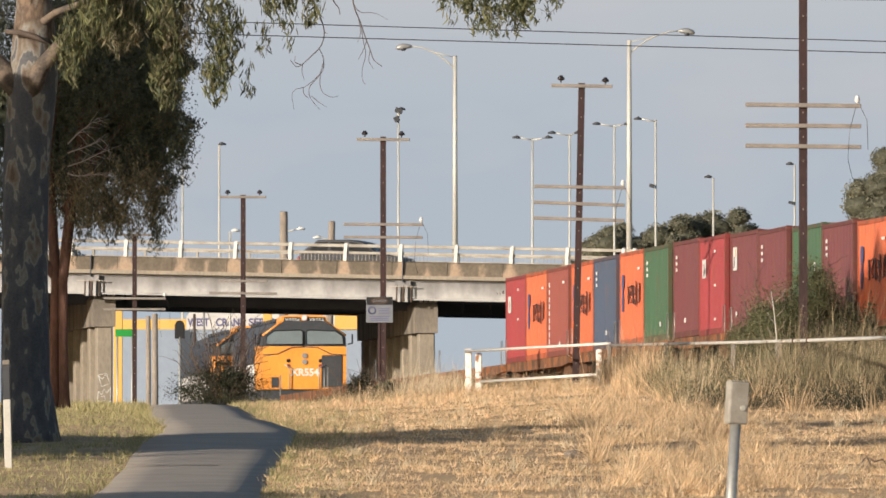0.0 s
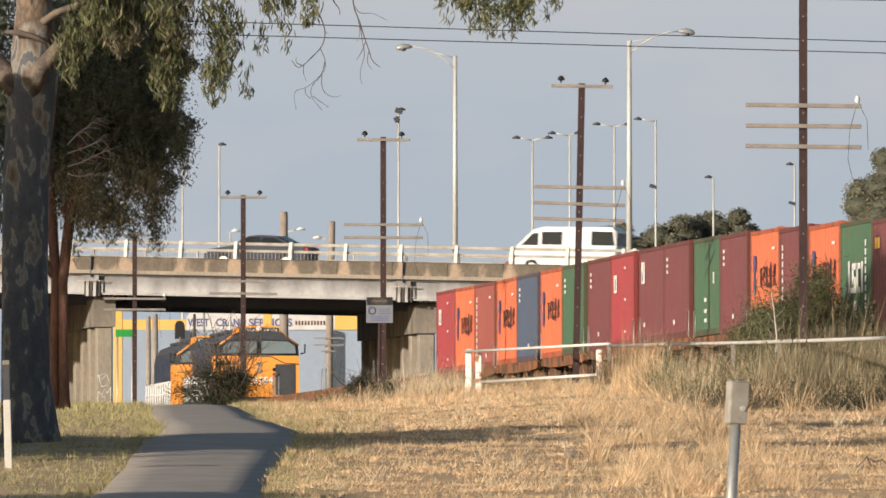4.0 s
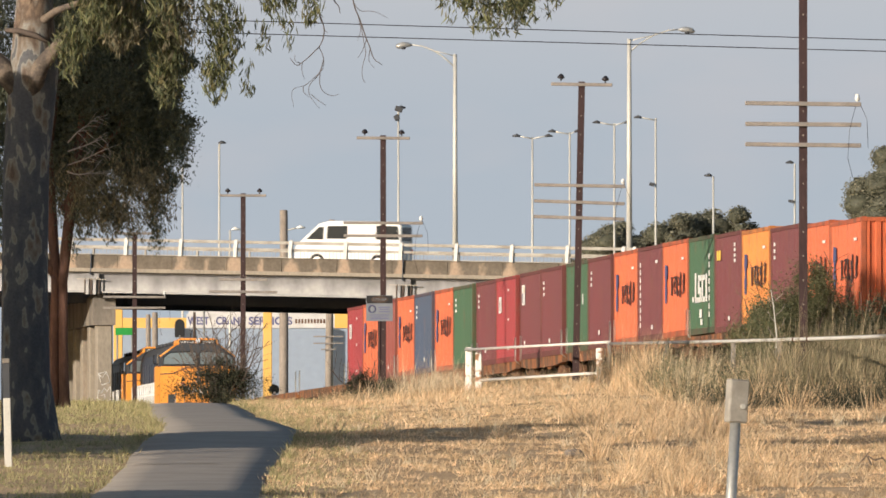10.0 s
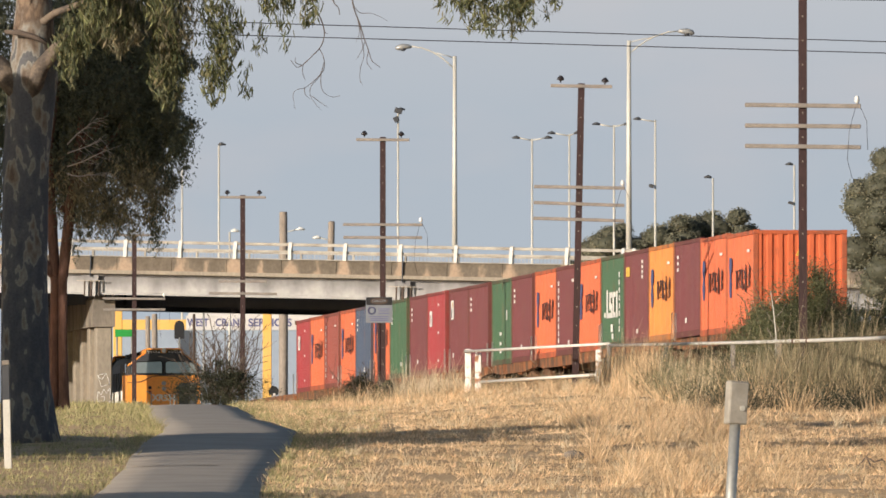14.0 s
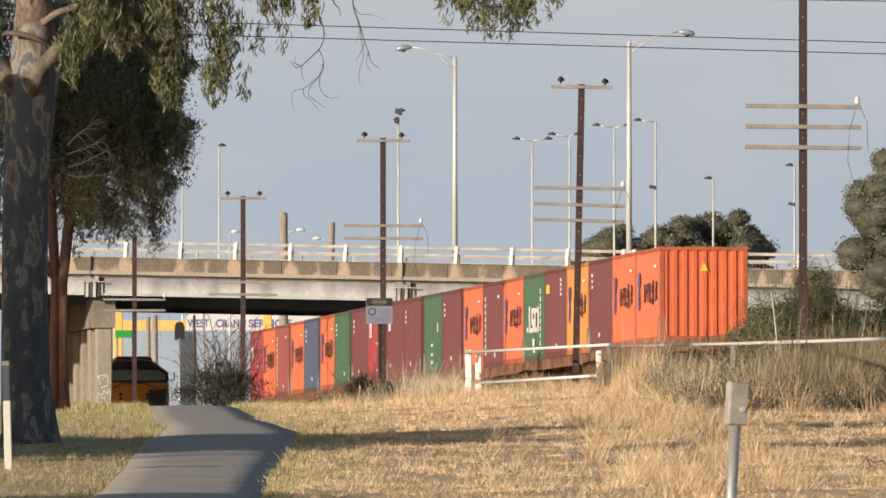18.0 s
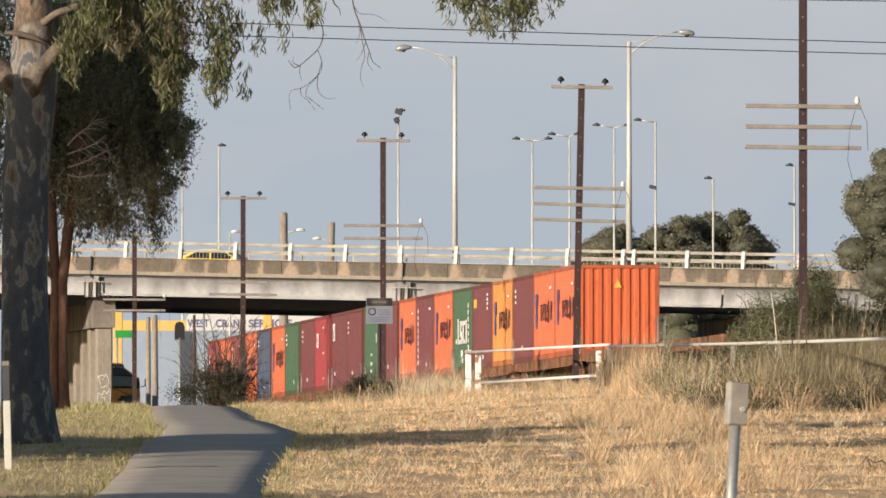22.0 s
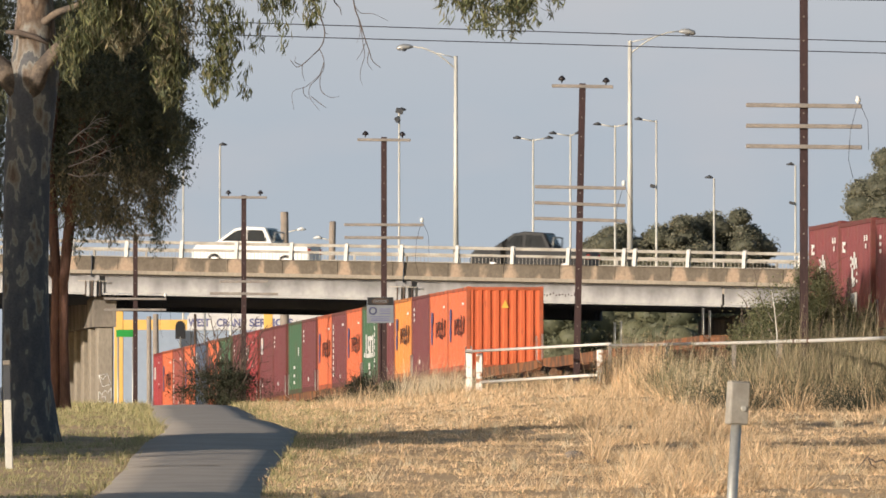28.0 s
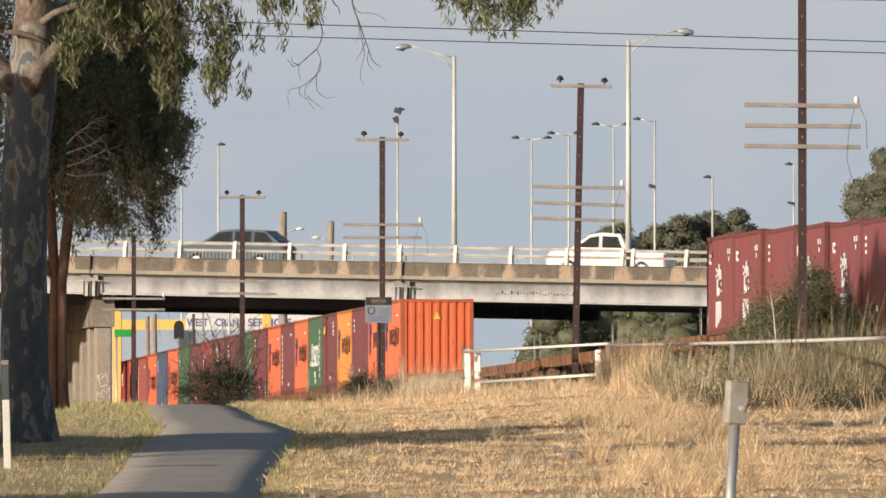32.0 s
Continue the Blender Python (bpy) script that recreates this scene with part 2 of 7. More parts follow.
M["black"] = mat("black_fitting", (0.02, 0.02, 0.022), 0.5, var=0.1, bump=0.05)
M["ceramic"] = mat("brown_ceramic", (0.03, 0.025, 0.027), 0.25, var=0.1, bump=0)
M["ceramic_white"] = mat("white_ceramic", (0.75, 0.75, 0.72), 0.2, var=0.04, bump=0)
M["rust"] = mat("rusty_steel", (0.16, 0.075, 0.035), 0.85, col2=(0.08, 0.045, 0.03), scale=2.5, fine=30, var=0.25, bump=0.3)
M["rail"] = mat("rail_steel", (0.22, 0.16, 0.12), 0.4, 0.7, scale=3, var=0.15)
M["ballast"] = mat("ballast_stone", (0.23, 0.20, 0.17), 0.95, col2=(0.13, 0.11, 0.095), scale=3, fine=18, var=0.4, bump=0.8)
M["sleeper"] = mat("concrete_sleeper", (0.36, 0.33, 0.29), 0.9, var=0.15)
M["wagon"] = mat("wagon_frame_orange", (0.27, 0.105, 0.042), 0.8, col2=(0.10, 0.06, 0.038), scale=1.5, fine=14, stops=(0.4, 0.6), var=0.15)
M["steel_dark"] = mat("dark_bogie_steel", (0.055, 0.045, 0.04), 0.75, col2=(0.10, 0.06, 0.04), scale=3, var=0.2)
PAINT = {
    "red": (0.36, 0.036, 0.044), "orange": (0.70, 0.150, 0.055), "maroon": (0.165, 0.034, 0.040), "brown_red": (0.31, 0.07, 0.052),
    "blue": (0.058, 0.088, 0.15), "green": (0.045, 0.122, 0.057), "yellow_orange": (0.77, 0.27, 0.055), "oxide": (0.21, 0.038, 0.042)}
for k, c in PAINT.items():
    c = tuple(x * 0.92 for x in c)
    M["box_" + k] = mat("container_paint_" + k, c, 0.5, col2=tuple(x * 0.74 + 0.012 for x in c), scale=0.9, fine=9, amount=0.55, var=0.07,
                        bump=0.06, streak=0.25, spec=0.4)
    rusted(M["box_" + k])
    M["frame_" + k] = mat("container_frame_" + k, tuple(x * 0.8 for x in c), 0.6, col2=(0.13, 0.06, 0.04), scale=2.2, fine=14, amount=0.5, var=0.12, bump=0.1)
M["mark_white"] = mat("white_marking", (0.78, 0.77, 0.74), 0.6, var=0.06, bump=0)
M["mark_black"] = mat("black_marking", (0.06, 0.035, 0.035), 0.6, var=0.06, bump=0)
M["mark_blue"] = mat("blue_marking", (0.075, 0.09, 0.20), 0.6, var=0.06, bump=0)
M["mark_yellow"] = mat("yellow_marking", (0.80, 0.52, 0.09), 0.6, var=0.06, bump=0)
# lettering paled: haze over the yard is put into the colour
M["mark_navy"] = mat("navy_lettering", (0.13, 0.135, 0.27), 0.6, var=0.06, bump=0)
M["mark_red"] = mat("red_marking", (0.30, 0.05, 0.04), 0.6, var=0.06, bump=0)
M["loco_orange"] = mat("locomotive_orange", (0.92, 0.37, 0.065), 0.4, col2=(0.82, 0.31, 0.05), scale=1, fine=8, var=0.06, bump=0.03, spec=0.5)
M["loco_dark"] = mat("locomotive_dark_grey", (0.045, 0.05, 0.06), 0.5, col2=(0.07, 0.07, 0.072), scale=1.2, fine=10, var=0.12, bump=0.05)
M["loco_blue"] = mat("locomotive_slate_blue", (0.040, 0.055, 0.085), 0.45, col2=(0.03, 0.038, 0.055), scale=1, fine=9, var=0.1, bump=0.04)
M["loco_silver"] = mat("locomotive_silver_grey", (0.38, 0.38, 0.37), 0.4, 0.3, scale=1, var=0.1)
M["windscreen"] = mat("windscreen_glass", (0.34, 0.38, 0.38), 0.2, 0.5, var=0.08, bump=0, spec=0.7, scale=1.5)
M["dark_glass"] = glass("dark_glass")
M["tyre"] = mat("tyre_rubber", (0.02, 0.02, 0.02), 0.9, var=0.15)
M["rim"] = mat("alloy_rim", (0.45, 0.45, 0.45), 0.35, 0.8, var=0.05, bump=0)
M["tail"] = mat("red_lamp_lens", (0.5, 0.03, 0.02), 0.2, var=0.03, bump=0)
M["head"] = mat("clear_lamp_lens", (0.75, 0.76, 0.78), 0.15, var=0.03, bump=0, spec=0.7)
for k, c in {"white": (0.80, 0.79, 0.76), "navy": (0.02, 0.026, 0.045), "charcoal": (0.028, 0.032, 0.04), "silver": (0.42, 0.43, 0.44),
             "taxi": (0.80, 0.60, 0.10), "grey": (0.17, 0.18, 0.18), "teal": (0.055, 0.085, 0.12), "black": (0.008, 0.009, 0.011), "pale_green": (0.36, 0.40, 0.36)}.items():
    M["car_" + k] = mat("car_paint_" + k, c, 0.45, col2=tuple(x * 0.93 for x in c), var=0.02, bump=0, spec=0.2)
M["shed_blue"] = mat("pale_blue_cladding", (0.30, 0.36, 0.45), 0.7, col2=(0.265, 0.32, 0.40), scale=0.25, fine=3, var=0.04, bump=0.02)
M["shed_white"] = mat("white_fascia", (0.66, 0.645, 0.63), 0.6, var=0.04, bump=0)
# yellow dulled to hold the same yard haze
M["crane_yellow"] = mat("crane_yellow_paint", (0.72, 0.45, 0.15), 0.5, col2=(0.75, 0.42, 0.08), scale=1, var=0.06, bump=0.03)
M["sign_green"] = mat("sign_green", (0.02, 0.30, 0.05), 0.5, var=0.05, bump=0)
M["sign_board"] = mat("sign_board", (0.20, 0.22, 0.25), 0.5, col2=(0.16, 0.175, 0.2), scale=4, var=0.06, bump=0)
M["bark"] = patchy_bark()
M["dead_branch"] = mat("bleached_dead_branch", (0.40, 0.35, 0.31), 0.9, var=0.2)
M["bark_limb"] = mat("tan_limb_bark", (0.175, 0.137, 0.105), 0.92, col2=(0.095, 0.077, 0.065), scale=5, fine=22, stops=(0.42, 0.58), var=0.24, bump=0.5)
M["bark_red"] = mat("stringy_brown_bark", (0.19, 0.098, 0.07), 0.95, col2=(0.06, 0.04, 0.034), scale=3, fine=25, var=0.3, bump=0.6, streak=0.2)
M["twig"] = mat("dead_twig", (0.12, 0.092, 0.075), 0.9, var=0.2)
M["leaf_gum"] = leafy("gum_leaves", [(0.06, 0.072, 0.042), (0.105, 0.122, 0.062), (0.235, 0.245, 0.11), (0.21, 0.185, 0.10), (0.08, 0.093, 0.052), (0.14, 0.138, 0.08)], trans=0.36)
M["leaf_brown"] = leafy("browned_leaves", [(0.12, 0.11, 0.075), (0.19, 0.168, 0.105), (0.30, 0.25, 0.155), (0.10, 0.105, 0.066)])
M["leaf_dark"] = leafy("dark_leaves", [(0.092, 0.105, 0.072), (0.115, 0.126, 0.085), (0.145, 0.148, 0.096)])
M["leaf_bush"] = leafy("bush_leaves", [(0.085, 0.10, 0.05), (0.14, 0.152, 0.075), (0.22, 0.215, 0.11), (0.115, 0.118, 0.062)])
M["leaf_bush_dark"] = leafy("dark_bush_leaves", [(0.03, 0.036, 0.023), (0.05, 0.055, 0.034), (0.085, 0.08, 0.05)])
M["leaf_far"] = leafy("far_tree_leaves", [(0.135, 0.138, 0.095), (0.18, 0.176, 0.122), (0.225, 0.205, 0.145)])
# darker copy of the leaf colour, standing for shade inside the crowns
M["leaf_inner_shade"] = leafy("inner_shade_leaf_mass", [(0.10, 0.102, 0.07), (0.12, 0.118, 0.083)])
M["leaf_shade"] = leafy("shaded_tree_leaves", [(0.095, 0.10, 0.06), (0.135, 0.138, 0.08), (0.18, 0.17, 0.10)])
M["grass_dry"] = leafy("dry_grass", [(0.44, 0.28, 0.15), (0.70, 0.49, 0.285), (0.88, 0.69, 0.46), (0.56, 0.385, 0.22), (0.78, 0.57, 0.35)], 0.7, tufts=0.44)
M["grass_green"] = leafy("green_grass", [(0.24, 0.24, 0.10), (0.36, 0.325, 0.155), (0.50, 0.41, 0.235), (0.25, 0.26, 0.10)], 0.7, tufts=0.3)
M["grass_weed"] = leafy("grey_weeds", [(0.165, 0.142, 0.083), (0.33, 0.26, 0.16), (0.125, 0.122, 0.065), (0.50, 0.395, 0.255), (0.20, 0.188, 0.10)], 0.7, tufts=0.5)
M["grass_seed"] = leafy("pale_seed_heads", [(0.62, 0.50, 0.33), (0.75, 0.64, 0.46), (0.55, 0.43, 0.27)], 0.7)


# ---- building helpers ----
def box(bm, c, s, rz=0.0, bevel=0.0, m=None):
    mx = Matrix.Translation(c) @ Matrix.Rotation(rz, 4, "Z") @ Matrix.Diagonal((*s, 1))
    if m:
        mx = m @ mx
    g = bmesh.ops.create_cube(bm, size=1, matrix=mx)
    if bevel:
        es = list({e for v in g["verts"] for e in v.link_edges})
        bmesh.ops.bevel(bm, geom=es, offset=bevel, segments=1, affect="EDGES")
    return bm


def tube(bm, pts, radii, seg=8, cap=True):
    """A round limb through the points."""
    pts = [Vector(p) for p in pts]
    if not hasattr(radii, "__len__"):
        radii = [radii] * len(pts)
    rings = []
    for i, p in enumerate(pts):
        d = (pts[min(i + 1, len(pts) - 1)] - pts[max(i - 1, 0)]).normalized()
        a = d.orthogonal().normalized() if i == 0 else (a - d * a.dot(d)).normalized()
        b = d.cross(a)
        rings.append([bm.verts.new(p + radii[i] * (a * math.cos(k * math.tau / seg) + b * math.sin(k * math.tau / seg))) for k in range(seg)])
    for r, q in zip(rings, rings[1:]):
        for k in range(seg):
            bm.faces.new((r[k], r[(k + 1) % seg], q[(k + 1) % seg], q[k])).smooth = True
    if cap:
        bm.faces.new(rings[0][::-1])
        bm.faces.new(rings[-1])
    return bm


def prism(bm, outline, depth0, depth1, axis="y", shrink=None):
    """A side outline, drawn in two axes, pulled out along the third."""
    def at(p, d):
        return {"y": (p[0], d, p[1]), "x": (d, p[0], p[1]), "z": (p[0], p[1], d)}[axis]
    a = [bm.verts.new(at(p, depth0)) for p in outline]
    b = [bm.verts.new(at(p, depth1)) for p in outline]
    n = len(outline)
    for i in range(n):
        bm.faces.new((a[i], a[(i + 1) % n], b[(i + 1) % n], b[i]))
    bm.faces.new(a[::-1])
    bm.faces.new(b)
    return bm


def part(name, bm, material, parent=None, label=""):
    me = bpy.data.meshes.new(name)
    bmesh.ops.recalc_face_normals(bm, faces=bm.faces)
    bm.to_mesh(me)
    bm.free()
    me.materials.append(material)
    ob = new(name, me)
    ob.parent = parent
    return tagged(ob, label)


def shared(name, me, parent, m=None):
    """One more object on a mesh that is already there."""
    ob = new(name, me)
    ob.parent = parent
    if m is not None:
        ob.matrix_basis = m
    return ob


def thing(name, m, label, category, group=""):
    e = new(name)
    e.empty_display_size = 0.3
    e.matrix_basis = m
    return tagged(e, label, category, group)


def words(name, text, size, material, parent, m, label="", bold=0.0):
    """Writing as a thin mesh in the built-in font, centred, in its own x-y plane."""
    cu = bpy.data.curves.new(name, "FONT")
    cu.body, cu.size, cu.align_x, cu.align_y, cu.extrude = text, size, "CENTER", "CENTER", 0.004
    cu.offset = bold
    tmp = bpy.data.objects.new(name, cu)
    scene.collection.objects.link(tmp)
    me = bpy.data.meshes.new_from_object(tmp.evaluated_get(bpy.context.evaluated_depsgraph_get()))
    bpy.data.objects.remove(tmp)
    me.materials.clear()
    me.materials.append(material)
    ob = shared(name, me, parent, m)
    return tagged(ob, label)


def scatter_mesh(name, verts, faces, material, parent=None, label="", category="", kind=""):
    """verts (n, 3) and faces (m, 3 or 4) as arrays, joined into one mesh."""
    me = bpy.data.meshes.new(name)
    k = faces.shape[1]
    me.vertices.add(len(verts)), me.loops.add(faces.size), me.polygons.add(len(faces))
    me.vertices.foreach_set("co", np.asarray(verts, dtype=np.float32).ravel())
    me.loops.foreach_set("vertex_index", np.asarray(faces, dtype=np.int32).ravel())
    me.polygons.foreach_set("loop_start", np.arange(0, faces.size, k, dtype=np.int32))
    me.polygons.foreach_set("loop_total", np.full(len(faces), k, dtype=np.int32))
    me.update(calc_edges=True)
    me.materials.append(material)
    ob = new(name, me)
    ob.parent = parent
    return tagged(ob, label, category, kind=kind)


def leaves(rng, centres, length, width, droop=0.7):
    """Slim folded leaves at the centres: four corners each."""
    n = len(centres)
    d = rng.normal(size=(n, 3))
    d[:, 2] = d[:, 2] * 0.5 - droop * 1.6
    d /= np.linalg.norm(d, axis=1)[:, None]
    side = np.cross(d, rng.normal(size=(n, 3)))
    side /= np.linalg.norm(side, axis=1)[:, None] + 1e-9
    ll = length * rng.uniform(0.6, 1.3, n)[:, None]
    ww = width * rng.uniform(0.6, 1.3, n)[:, None]
    v = np.stack([centres - d * ll * 0.5, centres + side * ww * 0.5, centres + d * ll * 0.5, centres - side * ww * 0.5], 1).reshape(-1, 3)
    return v, np.arange(4 * n).reshape(n, 4)


def blades(rng, base, height, width, lean=0.35, out=0.0):
    """Grass blades: three corners each, bent by the wind."""
    n = len(base)
    a = rng.uniform(0, math.tau, n)
    w = (width * rng.uniform(0.6, 1.4, n))[:, None]
    side = np.stack([np.cos(a), np.sin(a), np.zeros(n)], 1) * w * 0.5
    h = (height * rng.uniform(0.5, 1.3, n))[:, None]
    tip = np.concatenate([(rng.normal(0, lean, (n, 2)) + out) * h + np.array([0.12, 0.05]) * h, h], 1)
    v = np.stack([base - side, base + side, base + tip], 1).reshape(-1, 3)
    return v, np.arange(3 * n).reshape(n, 3)


# ---- ground ----
PROFILE_Y = (-80, 0, 120, 170, 196, 240, 270, 300, 363, 400, 450, 600, 900, 4000)
PROFILE_Z = (-0.2, 0.0, 0.25, 0.95, 1.6, 2.7, 3.15, 3.5, 4.05, 4.12, 3.95, 3.5, 3.3, 3.0)


PATH_Y = (-40, 0, 120, 196, 225, 245, 258, 270, 300, 363, 420, 500)
PATH_L = (-2.0, -2.6, -4.6, -5.1, -5.1, -5.1, -5.45, -5.8, -6.55, -7.95, -9.6, -13.0)
PATH_R = (0.6, 0.0, -2.0, -2.62, -2.65, -2.6, -3.1, -3.75, -4.35, -5.7, -7.2, -10.5)


def sstep(a, b, x):
    t = np.clip((x - a) / (b - a), 0, 1)
    return t * t * (3 - 2 * t)


def ground_z(x, y):
    """Height of the ground: a rise up to the crest, with a low bank beside the railway."""
    x, y = np.asarray(x, dtype=float), np.asarray(y, dtype=float)
    z = np.interp(y, PROFILE_Y, PROFILE_Z)
    z = (z + np.interp(y - 9, PROFILE_Y, PROFILE_Z) + np.interp(y + 9, PROFILE_Y, PROFILE_Z)) / 3
    z = z + 0.45 * sstep(-2.5, 3.5, x) * sstep(225, 320, y) * (1 - sstep(430, 520, y))
    z = z + 0.35 * sstep(7, 12, x) * sstep(240, 300, y) * (1 - sstep(400, 480, y))
    off = sstep(0.0, 1.6, x - np.interp(y, PATH_Y, PATH_R)) + sstep(0.0, 1.6, np.interp(y, PATH_Y, PATH_L) - x)
    # dips and swells
    rough = sstep(60, 120, y) * (1 - sstep(420, 520, y))
    z = z + 0.035 * np.sin(x * 0.9 + y * 0.13) * np.sin(y * 0.21 + x * 0.4) * rough * (0.06 + 0.94 * off)
    z = z + 0.030 * np.sin(y * 0.74 + 1.4 * np.sin(x * 0.8 + 0.3)) * np.sin(x * 0.62 + y * 0.05) * rough * off
    z = z + 0.022 * np.sin(y * 1.31 + 1.9 * np.sin(x * 1.1 + 1.1)) * np.sin(x * 1.45 + y * 0.11) * rough * off
    return z


def gz(x, y):
    return float(ground_z(x, y))


def sheet(name, xs, ys, zfun, material, kind="structure"):
    X, Y = np.meshgrid(xs, ys)
    Z = zfun(X, Y)
    v = np.stack([X, Y, Z], -1).reshape(-1, 3)
    nx, ny = len(xs), len(ys)
    i = (np.arange(ny - 1)[:, None] * nx + np.arange(nx - 1)[None, :]).ravel()
    f = np.stack([i, i + 1, i + nx + 1, i + nx], 1)
    ob = scatter_mesh(name, v, f, material, kind=kind)
    for p in ob.data.polygons:
        p.use_smooth = True
    return ob


def spread(*pieces):
    return np.unique(np.concatenate([np.arange(a, b, s) for a, b, s in pieces]))


ground = sheet("ground", spread((-4000, -400, 400), (-400, -40, 40), (-40, -16, 4), (-16, 20, 0.5), (20, 60, 4), (60, 400, 40), (400, 4001, 400)),
               spread((-80, 100, 10), (100, 420, 0.8), (420, 640, 6), (640, 1000, 40), (1000, 4001, 300)), ground_z, M["soil"])
tagged(ground, "dry summer ground rising to a low crest", "ground")

# ---- shared path ----
def path_edges(y):
    wob = 0.06 * np.sin(np.asarray(y) * 0.13) + 0.015 * np.sin(np.asarray(y) * 0.45)
    return np.interp(y, PATH_Y, PATH_L) + wob, np.interp(y, PATH_Y, PATH_R) - wob * 0.8


def build_path():
    ys = np.concatenate([np.arange(-40, 150, 6), np.arange(150, 380, 1.0), np.arange(380, 500, 6)])
    l, r = path_edges(ys)
    cols = 7
    k = np.array([0.0, 0.015, 0.25, 0.5, 0.75, 0.985, 1.0])[None, :]
    X = l[:, None] * (1 - k) + r[:, None] * k
    Y = np.repeat(ys[:, None], cols, 1)
    Z = ground_z(X, Y) + 0.025 + 0.03 * np.sin(k * math.pi)
    Z[:, 0] -= 0.09
    Z[:, -1] -= 0.09
    v = np.stack([X, Y, Z], -1).reshape(-1, 3)
    n = len(ys)
    i = (np.arange(n - 1)[:, None] * cols + np.arange(cols - 1)[None, :]).ravel()
    ob = scatter_mesh("pavement", v, np.stack([i, i + 1, i + cols + 1, i + cols], 1), M["asphalt"])
    tagged(ob, "worn grey asphalt shared path between grass verges", "path", kind="structure")


build_path()
# pale seams where the path was cut and mended
for y0, xa, xb, w in ((213.5, -5.0, -3.55, 0.35), (236.0, -4.9, -2.8, 0.12), (207.0, -4.4, -3.0, 0.1)):
    bm = bmesh.new()
    vs = []
    for k in range(13):
        x = xa + (xb - xa) * k / 12
        yy = y0 + 0.15 * math.sin(k * 1.9)
        vs.append([bm.verts.new((x, yy + d, gz(x, yy + d) + 0.062)) for d in (0, w * (0.6 + 0.4 * math.sin(k * 2.7) ** 2))])
    for a, b in zip(vs, vs[1:]):
        bm.faces.new((a[0], b[0], b[1], a[1]))
    tagged(part("trim", bm, M["concrete_clean"]), "pale mended seam across the asphalt path", "path", kind="structure")


# ---- railway ----
TRACK_Y = (240, 300, 320, 335, 350, 365, 380, 400, 420, 450, 480, 520, 580)
TRACK_EASE = (-0.32, -0.185, -0.122, -0.075, -0.026, 0.045, 0.09, 0.177, 0.25, 0.215, 0.14, 0.0, -0.1)
TRACK_HUMP = (-1.1, -0.479, -0.262, -0.085, 0.093, 0.2, 0.195, 0.156, 0.13, 0.15, 0.15, 0.11, 0.04)


def track_x(y):
    """Centre line of the track: straight, with a slight easing near the bridge."""
    y = np.asarray(y, dtype=float)
    bend = 0.30 * np.clip((y - 560) / 50, 0, 1.5) + np.where(y > 476, (y - 446) * 0.0112, np.where(y > 416, (y - 416) ** 2 / 120 * 0.0112, 0.0))
    return 8.69 + 1.22 - 0.0992 * (y - 344) + bend + np.interp(y, TRACK_Y, TRACK_EASE)


def track_z(y):
    """Top of rail: it climbs to a low summit and falls away again."""
    y = np.asarray(y, dtype=float)
    return 4.81 - 0.0039 * (y - 344) + np.interp(y, TRACK_Y, TRACK_HUMP)


def on_track(y):
    """A pose on the track whose x axis runs along it towards the camera's side."""
    x0, x1 = float(track_x(y - 3)), float(track_x(y + 3))
    turn = math.atan2(-6, x0 - x1)
    tilt = math.atan(0.0039)
    return Matrix.Translation((float(track_x(y)), y, float(track_z(y)))) @ Matrix.Rotation(turn, 4, "Z") @ Matrix.Rotation(-tilt, 4, "Y")


def build_track():
    ys = np.arange(150, 900, 5.0)
    sect = [(-2.6, -0.75), (-1.75, -0.22), (1.75, -0.22), (2.6, -0.75)]
    def strip(name, sect, material, parent=None, closed=False):
        v, f = [], []
        n = len(sect)
        for y in ys:
            c, z = float(track_x(y)), float(track_z(y))
            v += [(c + a, y, z + b) for a, b in sect]
        for i in range(len(ys) - 1):
            for k in range(n if closed else n - 1):
                f.append((i * n + k, i * n + (k + 1) % n, (i + 1) * n + (k + 1) % n, (i + 1) * n + k))
        ob = scatter_mesh(name, np.array(v), np.array(f), material, parent)
        return ob
    bed = strip("railway_track", sect, M["ballast"])
    tagged(bed, "railway track on grey ballast with steel rails", "track", kind="structure")
    for s in (-0.75, 0.75):
        strip("rail", [(s - 0.07, -0.16), (s - 0.035, 0), (s + 0.035, 0), (s + 0.07, -0.16)], M["rail"], bed, True)
    bm = bmesh.new()
    box(bm, (0, 0, 0), (2.5, 0.25, 0.14))
    me = bpy.data.meshes.new("sleeper")
    bm.to_mesh(me), bm.free()
    me.materials.append(M["sleeper"])
    for i in range(220):
        y = 300 + i * 0.68
        shared("sleeper", me, bed, Matrix.Translation((float(track_x(y)), y, float(track_z(y)) - 0.215)))


build_track()

# unseen dark ground, added so less light bounces up under the bridge
yard = sheet("bounce_cut_gravel", np.arange(-40, 41, 8.0), np.arange(432, 752, 8.0), lambda x, y: ground_z(x, y) + 0.02, M["ballast"])
tagged(yard, "dark gravel sheet hidden below the crest, added to cut bounced light", "gravel")

